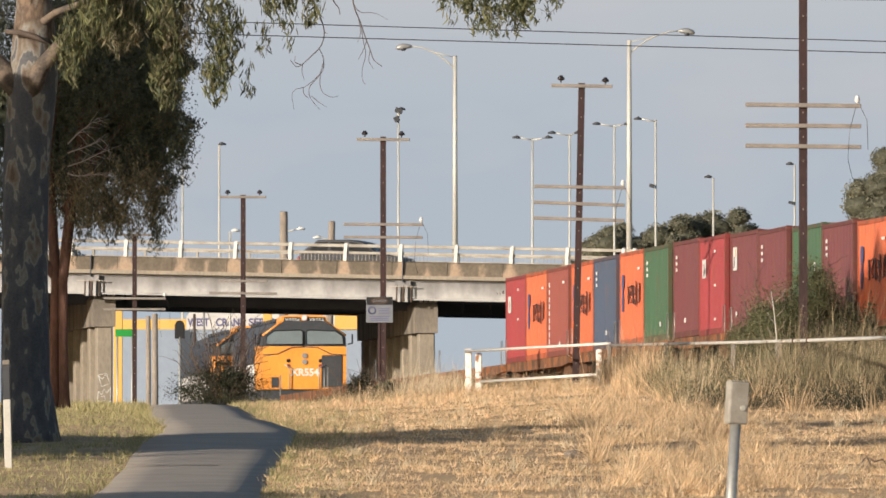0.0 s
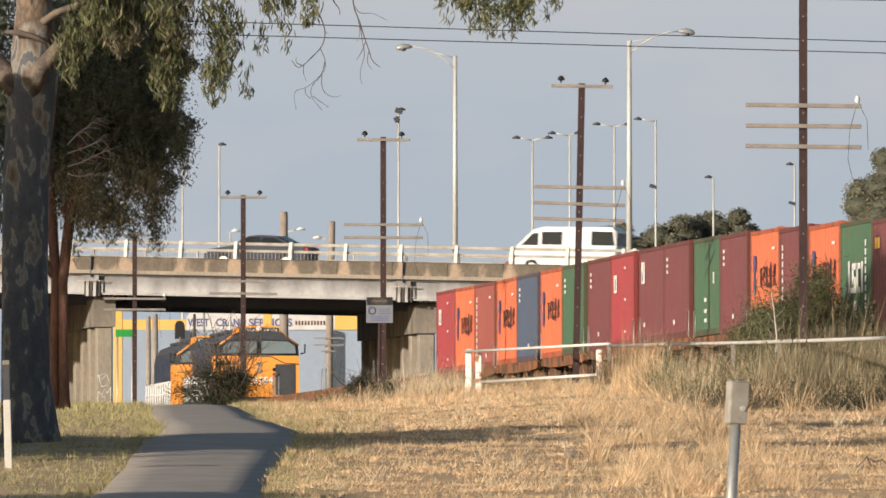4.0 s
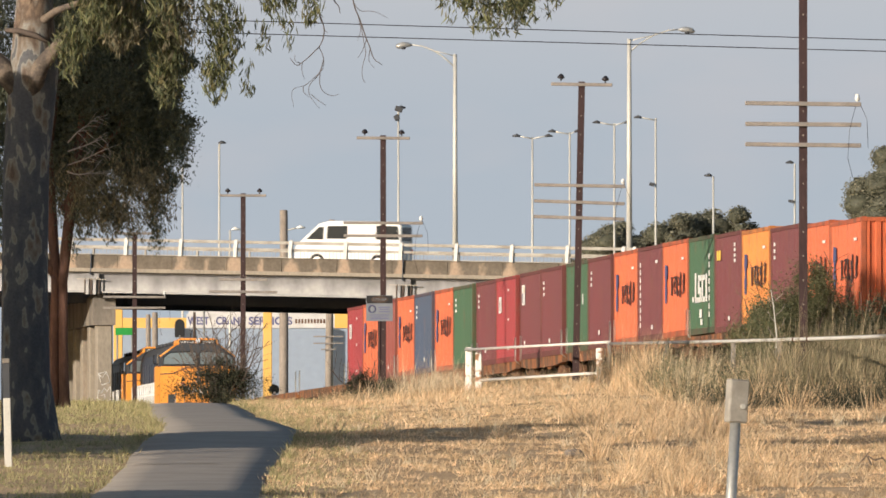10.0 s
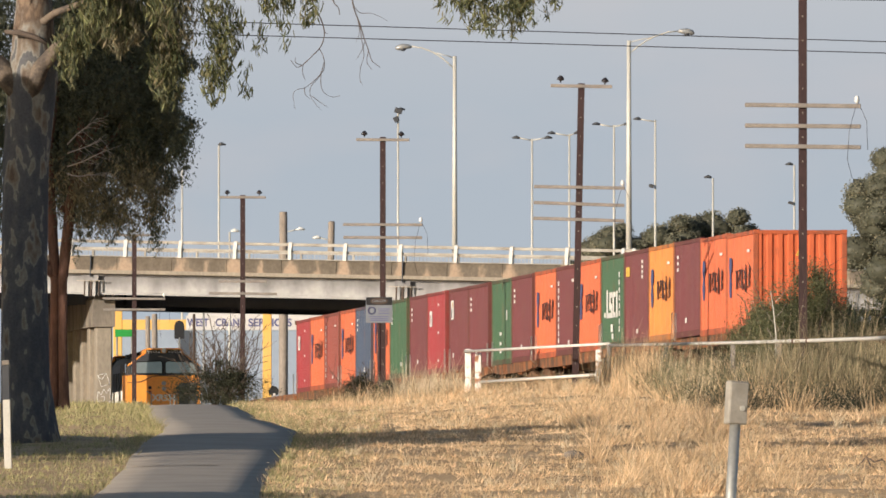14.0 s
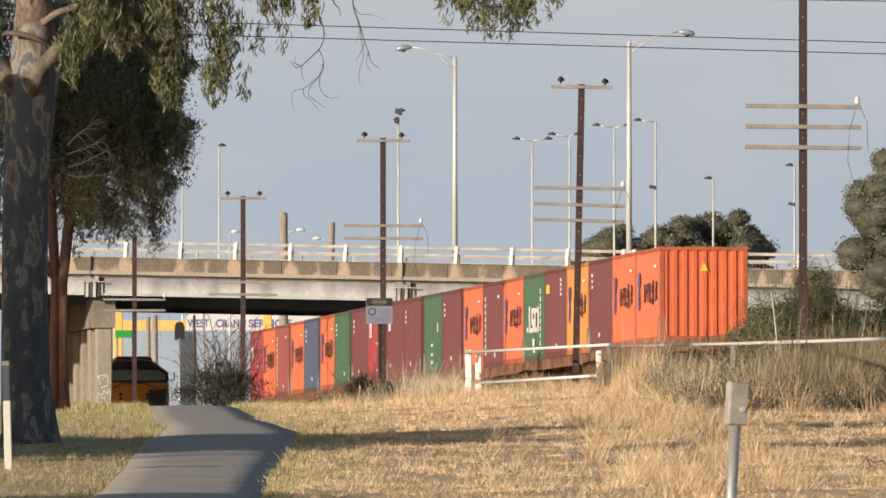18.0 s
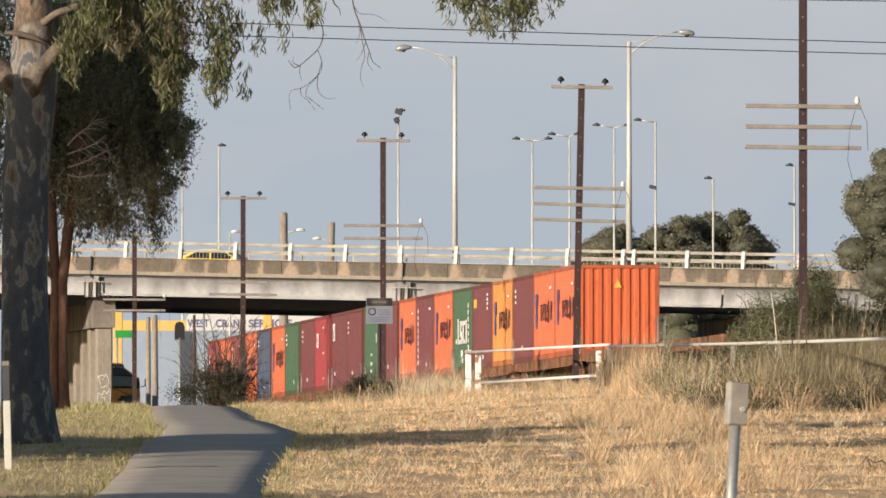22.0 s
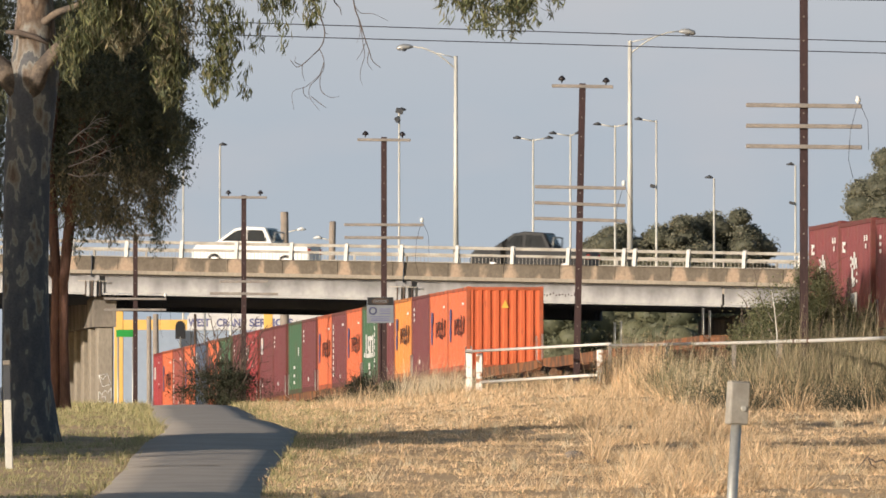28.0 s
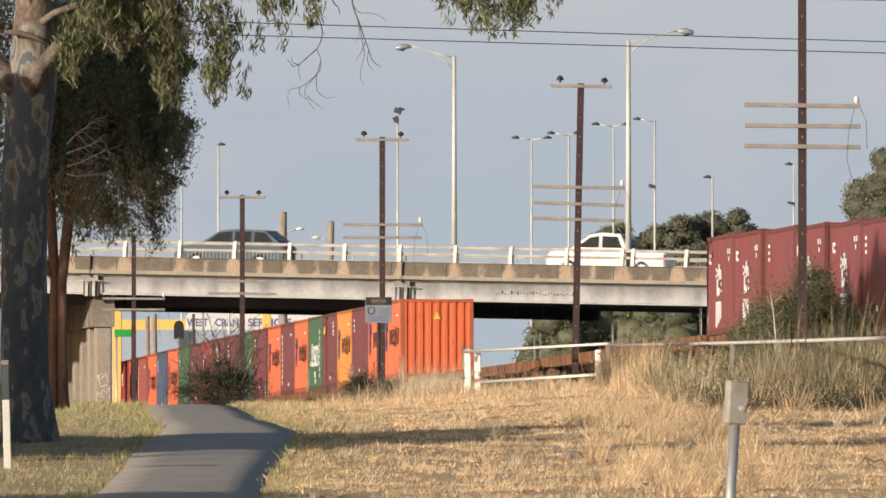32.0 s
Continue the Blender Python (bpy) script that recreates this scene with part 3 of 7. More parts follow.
# ---- sky and distance ----
def build_sky():
    """A far band of hazy evening sky with faint cloud."""
    m = bpy.data.materials.new("sky_glow")
    m.use_nodes = True
    nd, ln = m.node_tree.nodes, m.node_tree.links
    nd.remove(nd["Principled BSDF"])
    em, tc, sp = nd.new("ShaderNodeEmission"), nd.new("ShaderNodeTexCoord"), nd.new("ShaderNodeSeparateXYZ")
    mp, no, mr, ramp, mx = nd.new("ShaderNodeMapping"), nd.new("ShaderNodeTexNoise"), nd.new("ShaderNodeMapRange"), nd.new("ShaderNodeValToRGB"), nd.new("ShaderNodeMix")
    ln.new(tc.outputs["Object"], sp.inputs[0]), ln.new(tc.outputs["Object"], mp.inputs[0])
    mr.inputs["From Min"].default_value, mr.inputs["From Max"].default_value = 0, 170
    ln.new(sp.outputs[2], mr.inputs[0])
    el = ramp.color_ramp.elements
    el[0].position, el[0].color = 0.0, (*SKY_LOW, 1)
    el[1].position, el[1].color = 1.0, (*SKY_TOP, 1)
    e = el.new(0.62)
    e.color = (*SKY_MID, 1)
    ln.new(mr.outputs[0], ramp.inputs[0])
    mp.inputs["Scale"].default_value = (0.008, 0.0, 0.022)
    no.inputs["Scale"].default_value, no.inputs["Detail"].default_value = 1.0, 4
    ln.new(mp.outputs[0], no.inputs["Vector"])
    fr = nd.new("ShaderNodeMapRange")
    fr.inputs["From Min"].default_value, fr.inputs["From Max"].default_value = 0.5, 0.85
    fr.inputs["To Max"].default_value = 0.55
    ln.new(no.outputs["Fac"], fr.inputs[0])
    mx.data_type = "RGBA"
    ln.new(fr.outputs[0], mx.inputs["Factor"]), ln.new(ramp.outputs[0], mx.inputs["A"])
    mx.inputs["B"].default_value = (*SKY_CLOUD, 1)
    ln.new(mx.outputs["Result"], em.inputs[0])
    ln.new(em.outputs[0], nd["Material Output"].inputs[0])
    v, f = [], []
    for i in range(41):
        a = radians(-70 + 3.5 * i)
        for z in (-40, 0, 60, 130, 250, 600):
            v.append((3900 * math.sin(a), 3900 * math.cos(a), z))
    for i in range(40):
        for k in range(5):
            f.append((i * 6 + k, i * 6 + k + 1, i * 6 + k + 7, i * 6 + k + 6))
    ob = scatter_mesh("backdrop", np.array(v), np.array(f), m)
    tagged(ob, "hazy blue-grey evening sky with faint cloud", "sky", kind="structure")


build_sky()


# ---- road bridge ----
BX0, BY0 = -14.6, 575.0            # a point on the bridge's near face, and its bearing
BDX, BDY = 26.6, -8.0
B_TURN = math.atan2(BDY, BDX)
B_SLOPE = -0.0230                  # the road falls to the east
B_DEPTH = 30.0
ROAD_UP = 0.375                    # the carriageway above the deck edge


def build_bridge():
    """Local axes: x along the road, y across it from the near face, z up from the road level at the west pier."""
    base_z = 1.6 + 9.45
    tilt = math.atan(B_SLOPE)
    m = Matrix.Translation((BX0, BY0, base_z)) @ Matrix.Rotation(B_TURN, 4, "Z") @ Matrix.Rotation(-tilt, 4, "Y")
    br = thing("road_bridge", m, "concrete road bridge with white girders and a steel-railed parapet", "bridge")
    X0, X1 = -26.0, 46.0
    # deck slab with a projecting lip
    bm = bmesh.new()
    box(bm, ((X0 + X1) / 2, B_DEPTH / 2, 0.03), (X1 - X0, B_DEPTH - 0.3, 0.68))
    part("deck", bm, M["asphalt"], br, "asphalt road deck")
    for yy, s in ((0.0, 1), (B_DEPTH, -1)):
        bm = bmesh.new()
        prism(bm, [(yy - 0.30 * s, 0.20), (yy - 0.30 * s, 0.05), (yy - 0.12 * s, 0.0), (yy + 0.6 * s, 0.0), (yy + 0.6 * s, 0.20)], X0, X1, "x")
        part("coping", bm, M["concrete_clean"], br, "pale concrete lip along the deck edge")
    # parapet panels, one between each pair of posts
    n = 30
    pitch = 2.44
    for i in range(n):
        xx = X0 + (i + 0.5) * pitch
        bm = bmesh.new()
        prism(bm, [(-0.2, 0.20), (-0.16, 0.74), (-0.2, 0.78), (0.12, 0.78), (0.12, 0.20)], xx - pitch / 2 + 0.01, xx + pitch / 2 - 0.01, "x")
        part("parapet_panel", bm, M["parapet"], br)
    # white steel edge girders with stiffeners, inner girders coloured dark for the shade under the deck
    spans = [(-26.0, -0.35), (-0.25, 13.5), (13.6, 27.4), (27.5, 46.0)]
    for a, b in spans:
        bm = bmesh.new()
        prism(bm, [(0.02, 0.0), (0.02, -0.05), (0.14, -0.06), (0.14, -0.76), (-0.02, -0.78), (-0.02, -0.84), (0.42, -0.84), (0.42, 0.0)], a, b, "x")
        part("edge_girder", bm, M["girder"], br, "white-painted edge girder, streaked and greyer towards its top")
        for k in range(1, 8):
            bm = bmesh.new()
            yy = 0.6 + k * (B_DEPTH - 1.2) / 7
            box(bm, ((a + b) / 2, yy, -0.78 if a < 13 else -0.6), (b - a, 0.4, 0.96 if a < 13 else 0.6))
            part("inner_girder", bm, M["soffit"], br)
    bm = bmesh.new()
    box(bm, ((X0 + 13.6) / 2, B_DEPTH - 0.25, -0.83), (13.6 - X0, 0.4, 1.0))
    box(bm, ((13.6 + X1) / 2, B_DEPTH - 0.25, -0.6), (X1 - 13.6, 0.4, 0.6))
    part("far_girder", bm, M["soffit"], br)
    bm = bmesh.new()
    box(bm, ((X0 + X1) / 2, B_DEPTH - 0.0, 0.42), (X1 - X0, 0.2, 0.72))
    part("far_parapet", bm, M["concrete"], br)
    # railing: leaning white posts and two flat rails
    def post_mesh():
        b = bmesh.new()
        prism(b, [(-0.14, 0.76), (-0.12, 1.15), (-0.02, 1.5), (0.08, 1.54), (0.12, 1.48), (0.06, 1.15), (0.1, 0.76)], -0.075, 0.075, "x")
        return b
    first = part("rail_post", post_mesh(), M["white_post"], br, "white cast railing post")
    first.location.x = X0 + 0.33
    for i in range(1, n):
        o = shared("rail_post", first.data, br, Matrix.Translation((X0 + 0.33 + i * pitch + (0.36 if i > 20 else 0.0), 0, 0)))
        tagged(o, "white cast railing post")
    o = shared("rail_post", first.data, br, Matrix.Translation((23.6, 0, 0)))
    tagged(o, "white cast railing post")
    for zz, h in ((1.42, 0.13), (1.12, 0.11)):
        bm = bmesh.new()
        box(bm, ((X0 + X1) / 2, 0.06, zz), (X1 - X0, 0.09, h), bevel=0.015)
        part("rail_bar", bm, M["rail_bar"], br, "weathered pale steel rail")
    # mesh screen between the lower rail and the parapet
    bm = bmesh.new()
    for i in range(int((X1 - X0) / 0.16)):
        box(bm, (X0 + i * 0.16, 0.16, 0.92), (0.016, 0.010, 0.3))
    tagged(part("screen_bar", bm, M["rail_bar"], br), kind="stuff")
    # far railing
    bm = bmesh.new()
    for i in range(n):
        box(bm, (X0 + 1.2 + i * pitch, B_DEPTH, 1.1), (0.07, 0.14, 0.75))
    tagged(part("far_rail_post", bm, M["rail_bar"], br), kind="stuff")
    for zz in (1.42, 1.1):
        bm = bmesh.new()
        box(bm, ((X0 + X1) / 2, B_DEPTH, zz), (X1 - X0, 0.08, 0.11))
        part("far_rail_bar", bm, M["rail_bar"], br)
    # hold-down brackets over the piers
    for xx in (-0.3, 13.55):
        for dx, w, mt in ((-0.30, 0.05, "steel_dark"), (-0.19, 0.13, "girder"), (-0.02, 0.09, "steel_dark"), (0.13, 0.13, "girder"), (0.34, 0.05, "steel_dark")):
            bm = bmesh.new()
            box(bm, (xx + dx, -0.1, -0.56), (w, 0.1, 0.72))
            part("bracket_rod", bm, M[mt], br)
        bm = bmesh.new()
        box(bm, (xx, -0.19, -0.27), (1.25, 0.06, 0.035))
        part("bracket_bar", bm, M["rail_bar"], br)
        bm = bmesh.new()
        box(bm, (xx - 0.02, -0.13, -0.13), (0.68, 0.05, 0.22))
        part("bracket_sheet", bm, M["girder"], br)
        bm = bmesh.new()
        box(bm, (xx, -0.262, 0.36), (0.035, 0.12, 0.9))
        part("expansion_joint", bm, M["soffit"], br)
    # worn graffiti strokes on the girder
    rg = random.Random(4)
    bm = bmesh.new()
    for i in range(26):
        box(bm, (17.6 + i * 0.135, 0.135, -0.46 + rg.uniform(-0.05, 0.05)), (rg.uniform(0.02, 0.09), 0.014, rg.uniform(0.03, 0.16)))
    tagged(part("graffiti_stroke", bm, M["mark_black"], br, "faint dark scribble"), kind="stuff")
    return br


def build_pier(x, y, near_w, label, run=0.09):
    """A pier wall under the bridge: columns along the railway's bearing and a deep crosshead."""
    ang = math.atan(run)
    top = 1.6 + 8.62 + B_SLOPE * (x - BX0) * 1.04 - 0.02
    foot = gz(x, y) - 0.3
    m = Matrix.Translation((x, y, 0)) @ Matrix.Rotation(ang, 4, "Z")
    p = thing("bridge_pier", m, label, "pier", "piers under the bridge")
    w = near_w
    bm = bmesh.new()
    prism(bm, [(-w / 2, top - 1.35), (-w / 2, top - 0.2), (-w / 2 + 0.14, top - 0.05), (w / 2 - 0.14, top - 0.05), (w / 2, top - 0.2), (w / 2, top - 1.35)], -0.6, 29.0, "y")
    part("crosshead", bm, M["concrete_dull"], p, "bevelled concrete crosshead")
    for k in range(8):
        bm = bmesh.new()
        box(bm, (0.02, 0.1 + 4.0 * k, (top - 1.35 + foot) / 2), (w * 0.72, 1.1, top - 1.35 - foot), bevel=0.05)
        part("column", bm, M["concrete_clean"], p)
    for dx in (-0.22, 0.0, 0.22, 0.42):
        bm = bmesh.new()
        box(bm, (dx * w, -0.3, top + 0.03), (0.13, 0.3, 0.17), bevel=0.03)
        part("bearing", bm, M["shed_white"], p, "white-painted bearing block")
    # white sprayed outlines on the front column, in hundredths of a metre from its middle and up from the road's level line
    for run in (((-26, 518), (10, 526), (26, 482), (-10, 470), (-26, 518)), ((-26, 518), (-8, 500), (10, 526)), ((-28, 410), (-24, 450), (-12, 434), (0, 458), (12, 442), (28, 466), (28, 418)),
                ((-28, 410), (-10, 404), (4, 412), (2, 430), (-14, 426)), ((8, 404), (20, 400), (30, 410))):
        bm = bmesh.new()
        for (xa, za), (xb, zb) in zip(run, run[1:]):
            tube(bm, [(xa * 0.01, -0.452, 1.6 + za * 0.01), (xb * 0.01, -0.452, 1.6 + zb * 0.01)], 0.016, 4)
        part("graffiti", bm, M["mark_white"], p, "white sprayed graffiti outline")
    return p


bridge = build_bridge()
build_pier(-14.48, 576.6, 0.95, "weathered concrete bridge pier with white graffiti", 0.105)
pier = build_pier(-0.75, 572.4, 0.95, "concrete bridge pier with a dark shaded flank")
part("paint_patch", box(bmesh.new(), (0.12, -0.458, 5.35), (0.42, 0.012, 1.35)), M["shed_white"], pier, "whitewashed patch over graffiti")
build_pier(14.3, 568.0, 0.95, "concrete bridge pier beside dark trees")


def bridge_point(along, across, up):
    """A world point from bridge axes."""
    return bridge.matrix_basis @ Vector((along, across, up))


def road_point(a, across):
    """A point on the road: along the bridge, level west of it and falling gently east of it."""
    p = bridge_point(a, across, ROAD_UP)
    if a < -26:
        p.z = bridge_point(-26, across, ROAD_UP).z
    return p


def build_abutments():
    """Earth banks that carry the road on beyond the bridge."""
    for name, a, b in (("embankment_west", -26.0, -420.0), ("embankment_east", 46.0, 420.0)):
        bm = bmesh.new()
        ring = []
        for xx in (a, b):
            P = [road_point(xx, yy) for yy in (-14, -0.4, B_DEPTH + 0.4, B_DEPTH + 14)]
            ring.append([bm.verts.new((p.x, p.y, 2.0 if k in (0, 3) else p.z - 0.02)) for k, p in enumerate(P)])
        for k in range(3):
            bm.faces.new((ring[0][k], ring[0][k + 1], ring[1][k + 1], ring[1][k]))
        bm.faces.new(ring[0])
        ob = part(name, bm, M["soil"])
        tagged(ob, "dry grassy road embankment beside the bridge", "embankment", kind="structure")


build_abutments()


# ---- train ----
SPEED, FRONT0 = 5.475, 414.6        # metres a second, and where the first box's far end stands at the start
CL, CW, CH = 6.06, 2.44, 2.62
moving = []                         # (thing, distance behind the front at which it stands)


def ribbed(bm, length, height, pitch, depth, place):
    """A corrugated sheet, drawn along u and up v, with ribs in and out; place(u, v, out) gives the point."""
    n = int(length / pitch)
    us, outs = [0.0], [0.0]
    for i in range(n):
        a = length * i / n
        p = length / n
        us += [a + p * 0.30, a + p * 0.42, a + p * 0.76, a + p * 0.88]
        outs += [0.0, -depth, -depth, 0.0]
    us.append(length), outs.append(0.0)
    lo = [bm.verts.new(place(u, 0, o)) for u, o in zip(us, outs)]
    hi = [bm.verts.new(place(u, height, o)) for u, o in zip(us, outs)]
    for i in range(len(us) - 1):
        bm.faces.new((lo[i], lo[i + 1], hi[i + 1], hi[i]))


def box_meshes():
    """Meshes of a shipping container, shared by all of them. x along, y across (the side seen is +y... both), z up from its floor."""
    out = {}
    def keep(name, bm):
        me = bpy.data.meshes.new(name)
        bmesh.ops.recalc_face_normals(bm, faces=bm.faces)
        bm.to_mesh(me), bm.free()
        me.materials.append(None)
        out[name] = me
    h, l, w = CH, CL, CW
    for nm, s in (("side_near", -1), ("side_far", 1)):
        bm = bmesh.new()
        ribbed(bm, l - 0.3, h - 0.26, 0.278, 0.036, lambda u, v, o: (-l / 2 + 0.15 + u, s * (w / 2 - 0.02 + o), 0.16 + v))
        keep(nm, bm)
    bm = bmesh.new()
    ribbed(bm, w - 0.26, h - 0.26, 0.245, 0.045, lambda u, v, o: (l / 2 - 0.02 + o, -w / 2 + 0.13 + u, 0.16 + v))
    keep("end_wall", bm)
    bm = bmesh.new()
    for s in (-1, 1):
        box(bm, (-l / 2 + 0.05, s * 0.58, h / 2), (0.05, 1.12, h - 0.3), bevel=0.01)
    keep("door_leaf", bm)
    bm = bmesh.new()
    for yy in (-0.95, -0.25, 0.25, 0.95):
        tube(bm, [(-l / 2 - 0.0, yy, 0.12), (-l / 2 - 0.0, yy, h - 0.12)], 0.02, 6)
        box(bm, (-l / 2 - 0.01, yy + 0.1, 1.05), (0.03, 0.28, 0.05))
    keep("lock_rod", bm)
    bm = bmesh.new()
    ribbed(bm, l - 0.3, w - 0.2, 0.3, 0.02, lambda u, v, o: (-l / 2 + 0.15 + u, -w / 2 + 0.1 + v, h - 0.03 + o))
    keep("roof", bm)
    bm = bmesh.new()
    box(bm, (0, 0, 0.1), (l - 0.2, w - 0.12, 0.12))
    keep("floor", bm)
    for nm, zz, hh in (("bottom_rail", 0.08, 0.16), ("top_rail", h - 0.06, 0.1)):
        bm = bmesh.new()
        for s in (-1, 1):
            box(bm, (0, s * (w / 2 - 0.03), zz), (l - 0.2, 0.06, hh))
        for s in (-1, 1):
            box(bm, (s * (l / 2 - 0.03), 0, zz), (0.06, w - 0.2, hh))
        keep(nm, bm)
    bm = bmesh.new()
    box(bm, (0, 0, h / 2), (0.15, 0.13, h - 0.22), bevel=0.012)
    keep("corner_post", bm)
    bm = bmesh.new()
    box(bm, (0, 0, 0), (0.178, 0.162, 0.118), bevel=0.012)
    keep("corner_casting", bm)
    return out


BOX = box_meshes()


def dress(name, me, parent, material, m=None, label=""):
    o = shared(name, me, parent, m)
    o.material_slots[0].link = "OBJECT"
    o.material_slots[0].material = material
    return tagged(o, label)


def plate(name, parent, material, x, z, sx, sz, label=""):
    """A thin painted mark on the flank that faces west (-y in the box's axes)."""
    bm = bmesh.new()
    box(bm, (x, -CW / 2 - 0.006, z), (sx, 0.012, sz))
    return part(name, bm, material, parent, label)


# heavy strokes of the black lettering, each from one point to another in hundredths of a metre
GLYPHS = (((-12, 50, 12, 50), (0, 50, 0, 6), (-12, 4, 2, 4)), ((-14, 46, 12, 50), (12, 46, -12, 22), (-12, 18, 14, 4), (-12, 4, 2, 4)), ((-10, 52, -10, 2), (-10, 28, 12, 30), (-10, 50, 12, 48), (12, 14, 4, 2)),
          ((4, 58, -4, -8), (-14, 24, 14, 28), (-14, 44, -12, 26)), ((-14, 6, 0, 2), (12, 56, 2, 8), (2, 30, 16, 4), (-4, 34, 10, 40)))
glyph_mesh = {}


def container(colour, label, marks):
    c = thing("shipping_container", Matrix.Identity(4), label, "container", "containers on the train")
    body, frm = M["box_" + colour], M["frame_" + colour]
    for nm in ("side_near", "side_far"):
        dress("side_wall", BOX[nm], c, body)
    for nm in ("end_wall", "door_leaf", "roof"):
        dress(nm, BOX[nm], c, body)
    dress("lock_rod", BOX["lock_rod"], c, M["galv"])
    dress("floor", BOX["floor"], c, M["steel_dark"])
    for nm in ("bottom_rail", "top_rail"):
        dress(nm, BOX[nm], c, frm)
    for sx in (-1, 1):
        for sy in (-1, 1):
            dress("corner_post", BOX["corner_post"], c, frm, Matrix.Translation((sx * (CL / 2 - 0.078), sy * (CW / 2 - 0.066), 0)))
            for zz in (0.06, CH - 0.055):
                dress("corner_casting", BOX["corner_casting"], c, frm, Matrix.Translation((sx * (CL / 2 - 0.085), sy * (CW / 2 - 0.078), zz)))
    rg = random.Random(marks + str(len(moving)))
    # x runs towards the camera: -CL/2 is the far (left) end of the flank that shows
    if marks == "figure":
        bm = bmesh.new()
        prism(bm, [(-2.3, 0.95), (-1.95, 0.95), (-1.9, 1.3), (-2.0, 1.5), (-1.78, 1.75), (-1.85, 1.98), (-2.3, 2.0), (-2.4, 1.7), (-2.2, 1.5), (-2.38, 1.3)], -CW / 2 - 0.014, -CW / 2 - 0.002, "y")
        part("emblem", bm, M["mark_blue"], c, "dark blue emblem shape")
        for i, strokes in enumerate(GLYPHS):
            if i not in glyph_mesh:
                bm = bmesh.new()
                for x0, z0, x1, z1 in strokes:
                    a, b = Vector((x0 * 0.016, 0, z0 * 0.01)), Vector((x1 * 0.016, 0, z1 * 0.01))
                    n = Vector(((b - a).z * 0.09, 0, -(b - a).x * 0.035)) / max(0.05, (b - a).length)
                    n += Vector((0.02, 0, 0.02))
                    q = [bm.verts.new(p + Vector((0, d, 0))) for d in (-0.007, 0.007) for p in (a - n, a + n, b + n, b - n)]
                    bm.faces.new(q[3::-1]), bm.faces.new(q[4:])
                    for k in range(4):
                        bm.faces.new((q[k], q[(k + 1) % 4], q[4 + (k + 1) % 4], q[4 + k]))
                bmesh.ops.recalc_face_normals(bm, faces=bm.faces)
                glyph_mesh[i] = bpy.data.meshes.new("letter_shape")
                bm.to_mesh(glyph_mesh[i]), bm.free()
                glyph_mesh[i].materials.append(M["mark_black"])
            shared("letter_shape", glyph_mesh[i], c, Matrix.Translation((-0.75 + i * 0.68, -CW / 2 - 0.007, 1.12 + 0.03 * (i % 2))))
        plate("mark", c, M["mark_white"], 1.9, 2.1, 0.5, 0.07)
    elif marks == "bold":
        for x, z, sx, sz in ((-1.9, 0.95, 0.3, 0.14), (-1.3, 1.25, 0.3, 0.8), (-1.0, 0.92, 0.6, 0.14), (-0.35, 1.5, 0.7, 0.16), (-0.55, 1.28, 0.3, 0.4), (-0.15, 1.05, 0.3, 0.4),
                             (-0.4, 0.92, 0.7, 0.14), (0.5, 1.5, 0.75, 0.14), (0.3, 1.2, 0.28, 0.7), (0.5, 0.92, 0.75, 0.14), (1.25, 1.22, 0.3, 0.75), (-0.1, 0.55, 0.5, 0.22), (0.1, 0.32, 0.4, 0.16)):
            plate("letter_stroke", c, M["mark_white"], x, z, sx, sz)
        for i in range(8):
            plate("mark", c, M["mark_white"], 1.9, 0.5 + i * 0.22, 0.18, 0.15)
    elif marks == "yellow":
        for x in (-2.3, -1.8):
            plate("mark", c, M["mark_yellow"], x, 2.05, 0.34, 0.26, "yellow stencilled figure")
        for i in range(4):
            plate("mark", c, M["mark_white"], 1.6, 1.85 + i * 0.14, 0.3, 0.09)
        plate("mark", c, M["mark_white"], 0.3, 0.35, 0.3, 0.12)
    elif marks == "column":
        for i in range(9):
            plate("mark", c, M["mark_white"], -2.3, 0.45 + i * 0.21, 0.16, 0.14)
        plate("mark", c, M["mark_white"], 0.6, 0.36, 0.3, 0.12)
        plate("mark", c, M["mark_white"], 1.7, 2.15, 0.5, 0.08)
    elif marks == "label":
        plate("mark", c, M["mark_white"], -1.7, 1.78, 0.75, 0.5, "white label panel")
        plate("mark", c, M["frame_" + colour], -1.7, 1.76, 0.25, 0.3)
        for i in range(3):
            plate("mark", c, M["mark_white"], 0.8, 0.4 + i * 0.9, 0.3, 0.07)
    elif marks == "flag":
        plate("mark", c, M["mark_white"], -1.9, 1.95, 0.8, 0.6, "white panel with a coloured corner")
        plate("mark", c, M["mark_blue"], -2.05, 1.85, 0.3, 0.3)
        plate("mark", c, M["mark_yellow"], -1.7, 2.1, 0.28, 0.2)
        plate("mark", c, M["mark_white"], -1.6, 0.5, 0.3, 0.13)
    elif marks == "dots":
        for zz in (1.25, 0.95, 0.7):
            plate("mark", c, M["mark_white"], -0.2, zz - 0.3, 0.5, 0.1)
        plate("mark", c, M["mark_white"], 1.7, 1.5, 0.2, 0.3)
    elif marks == "stacked":
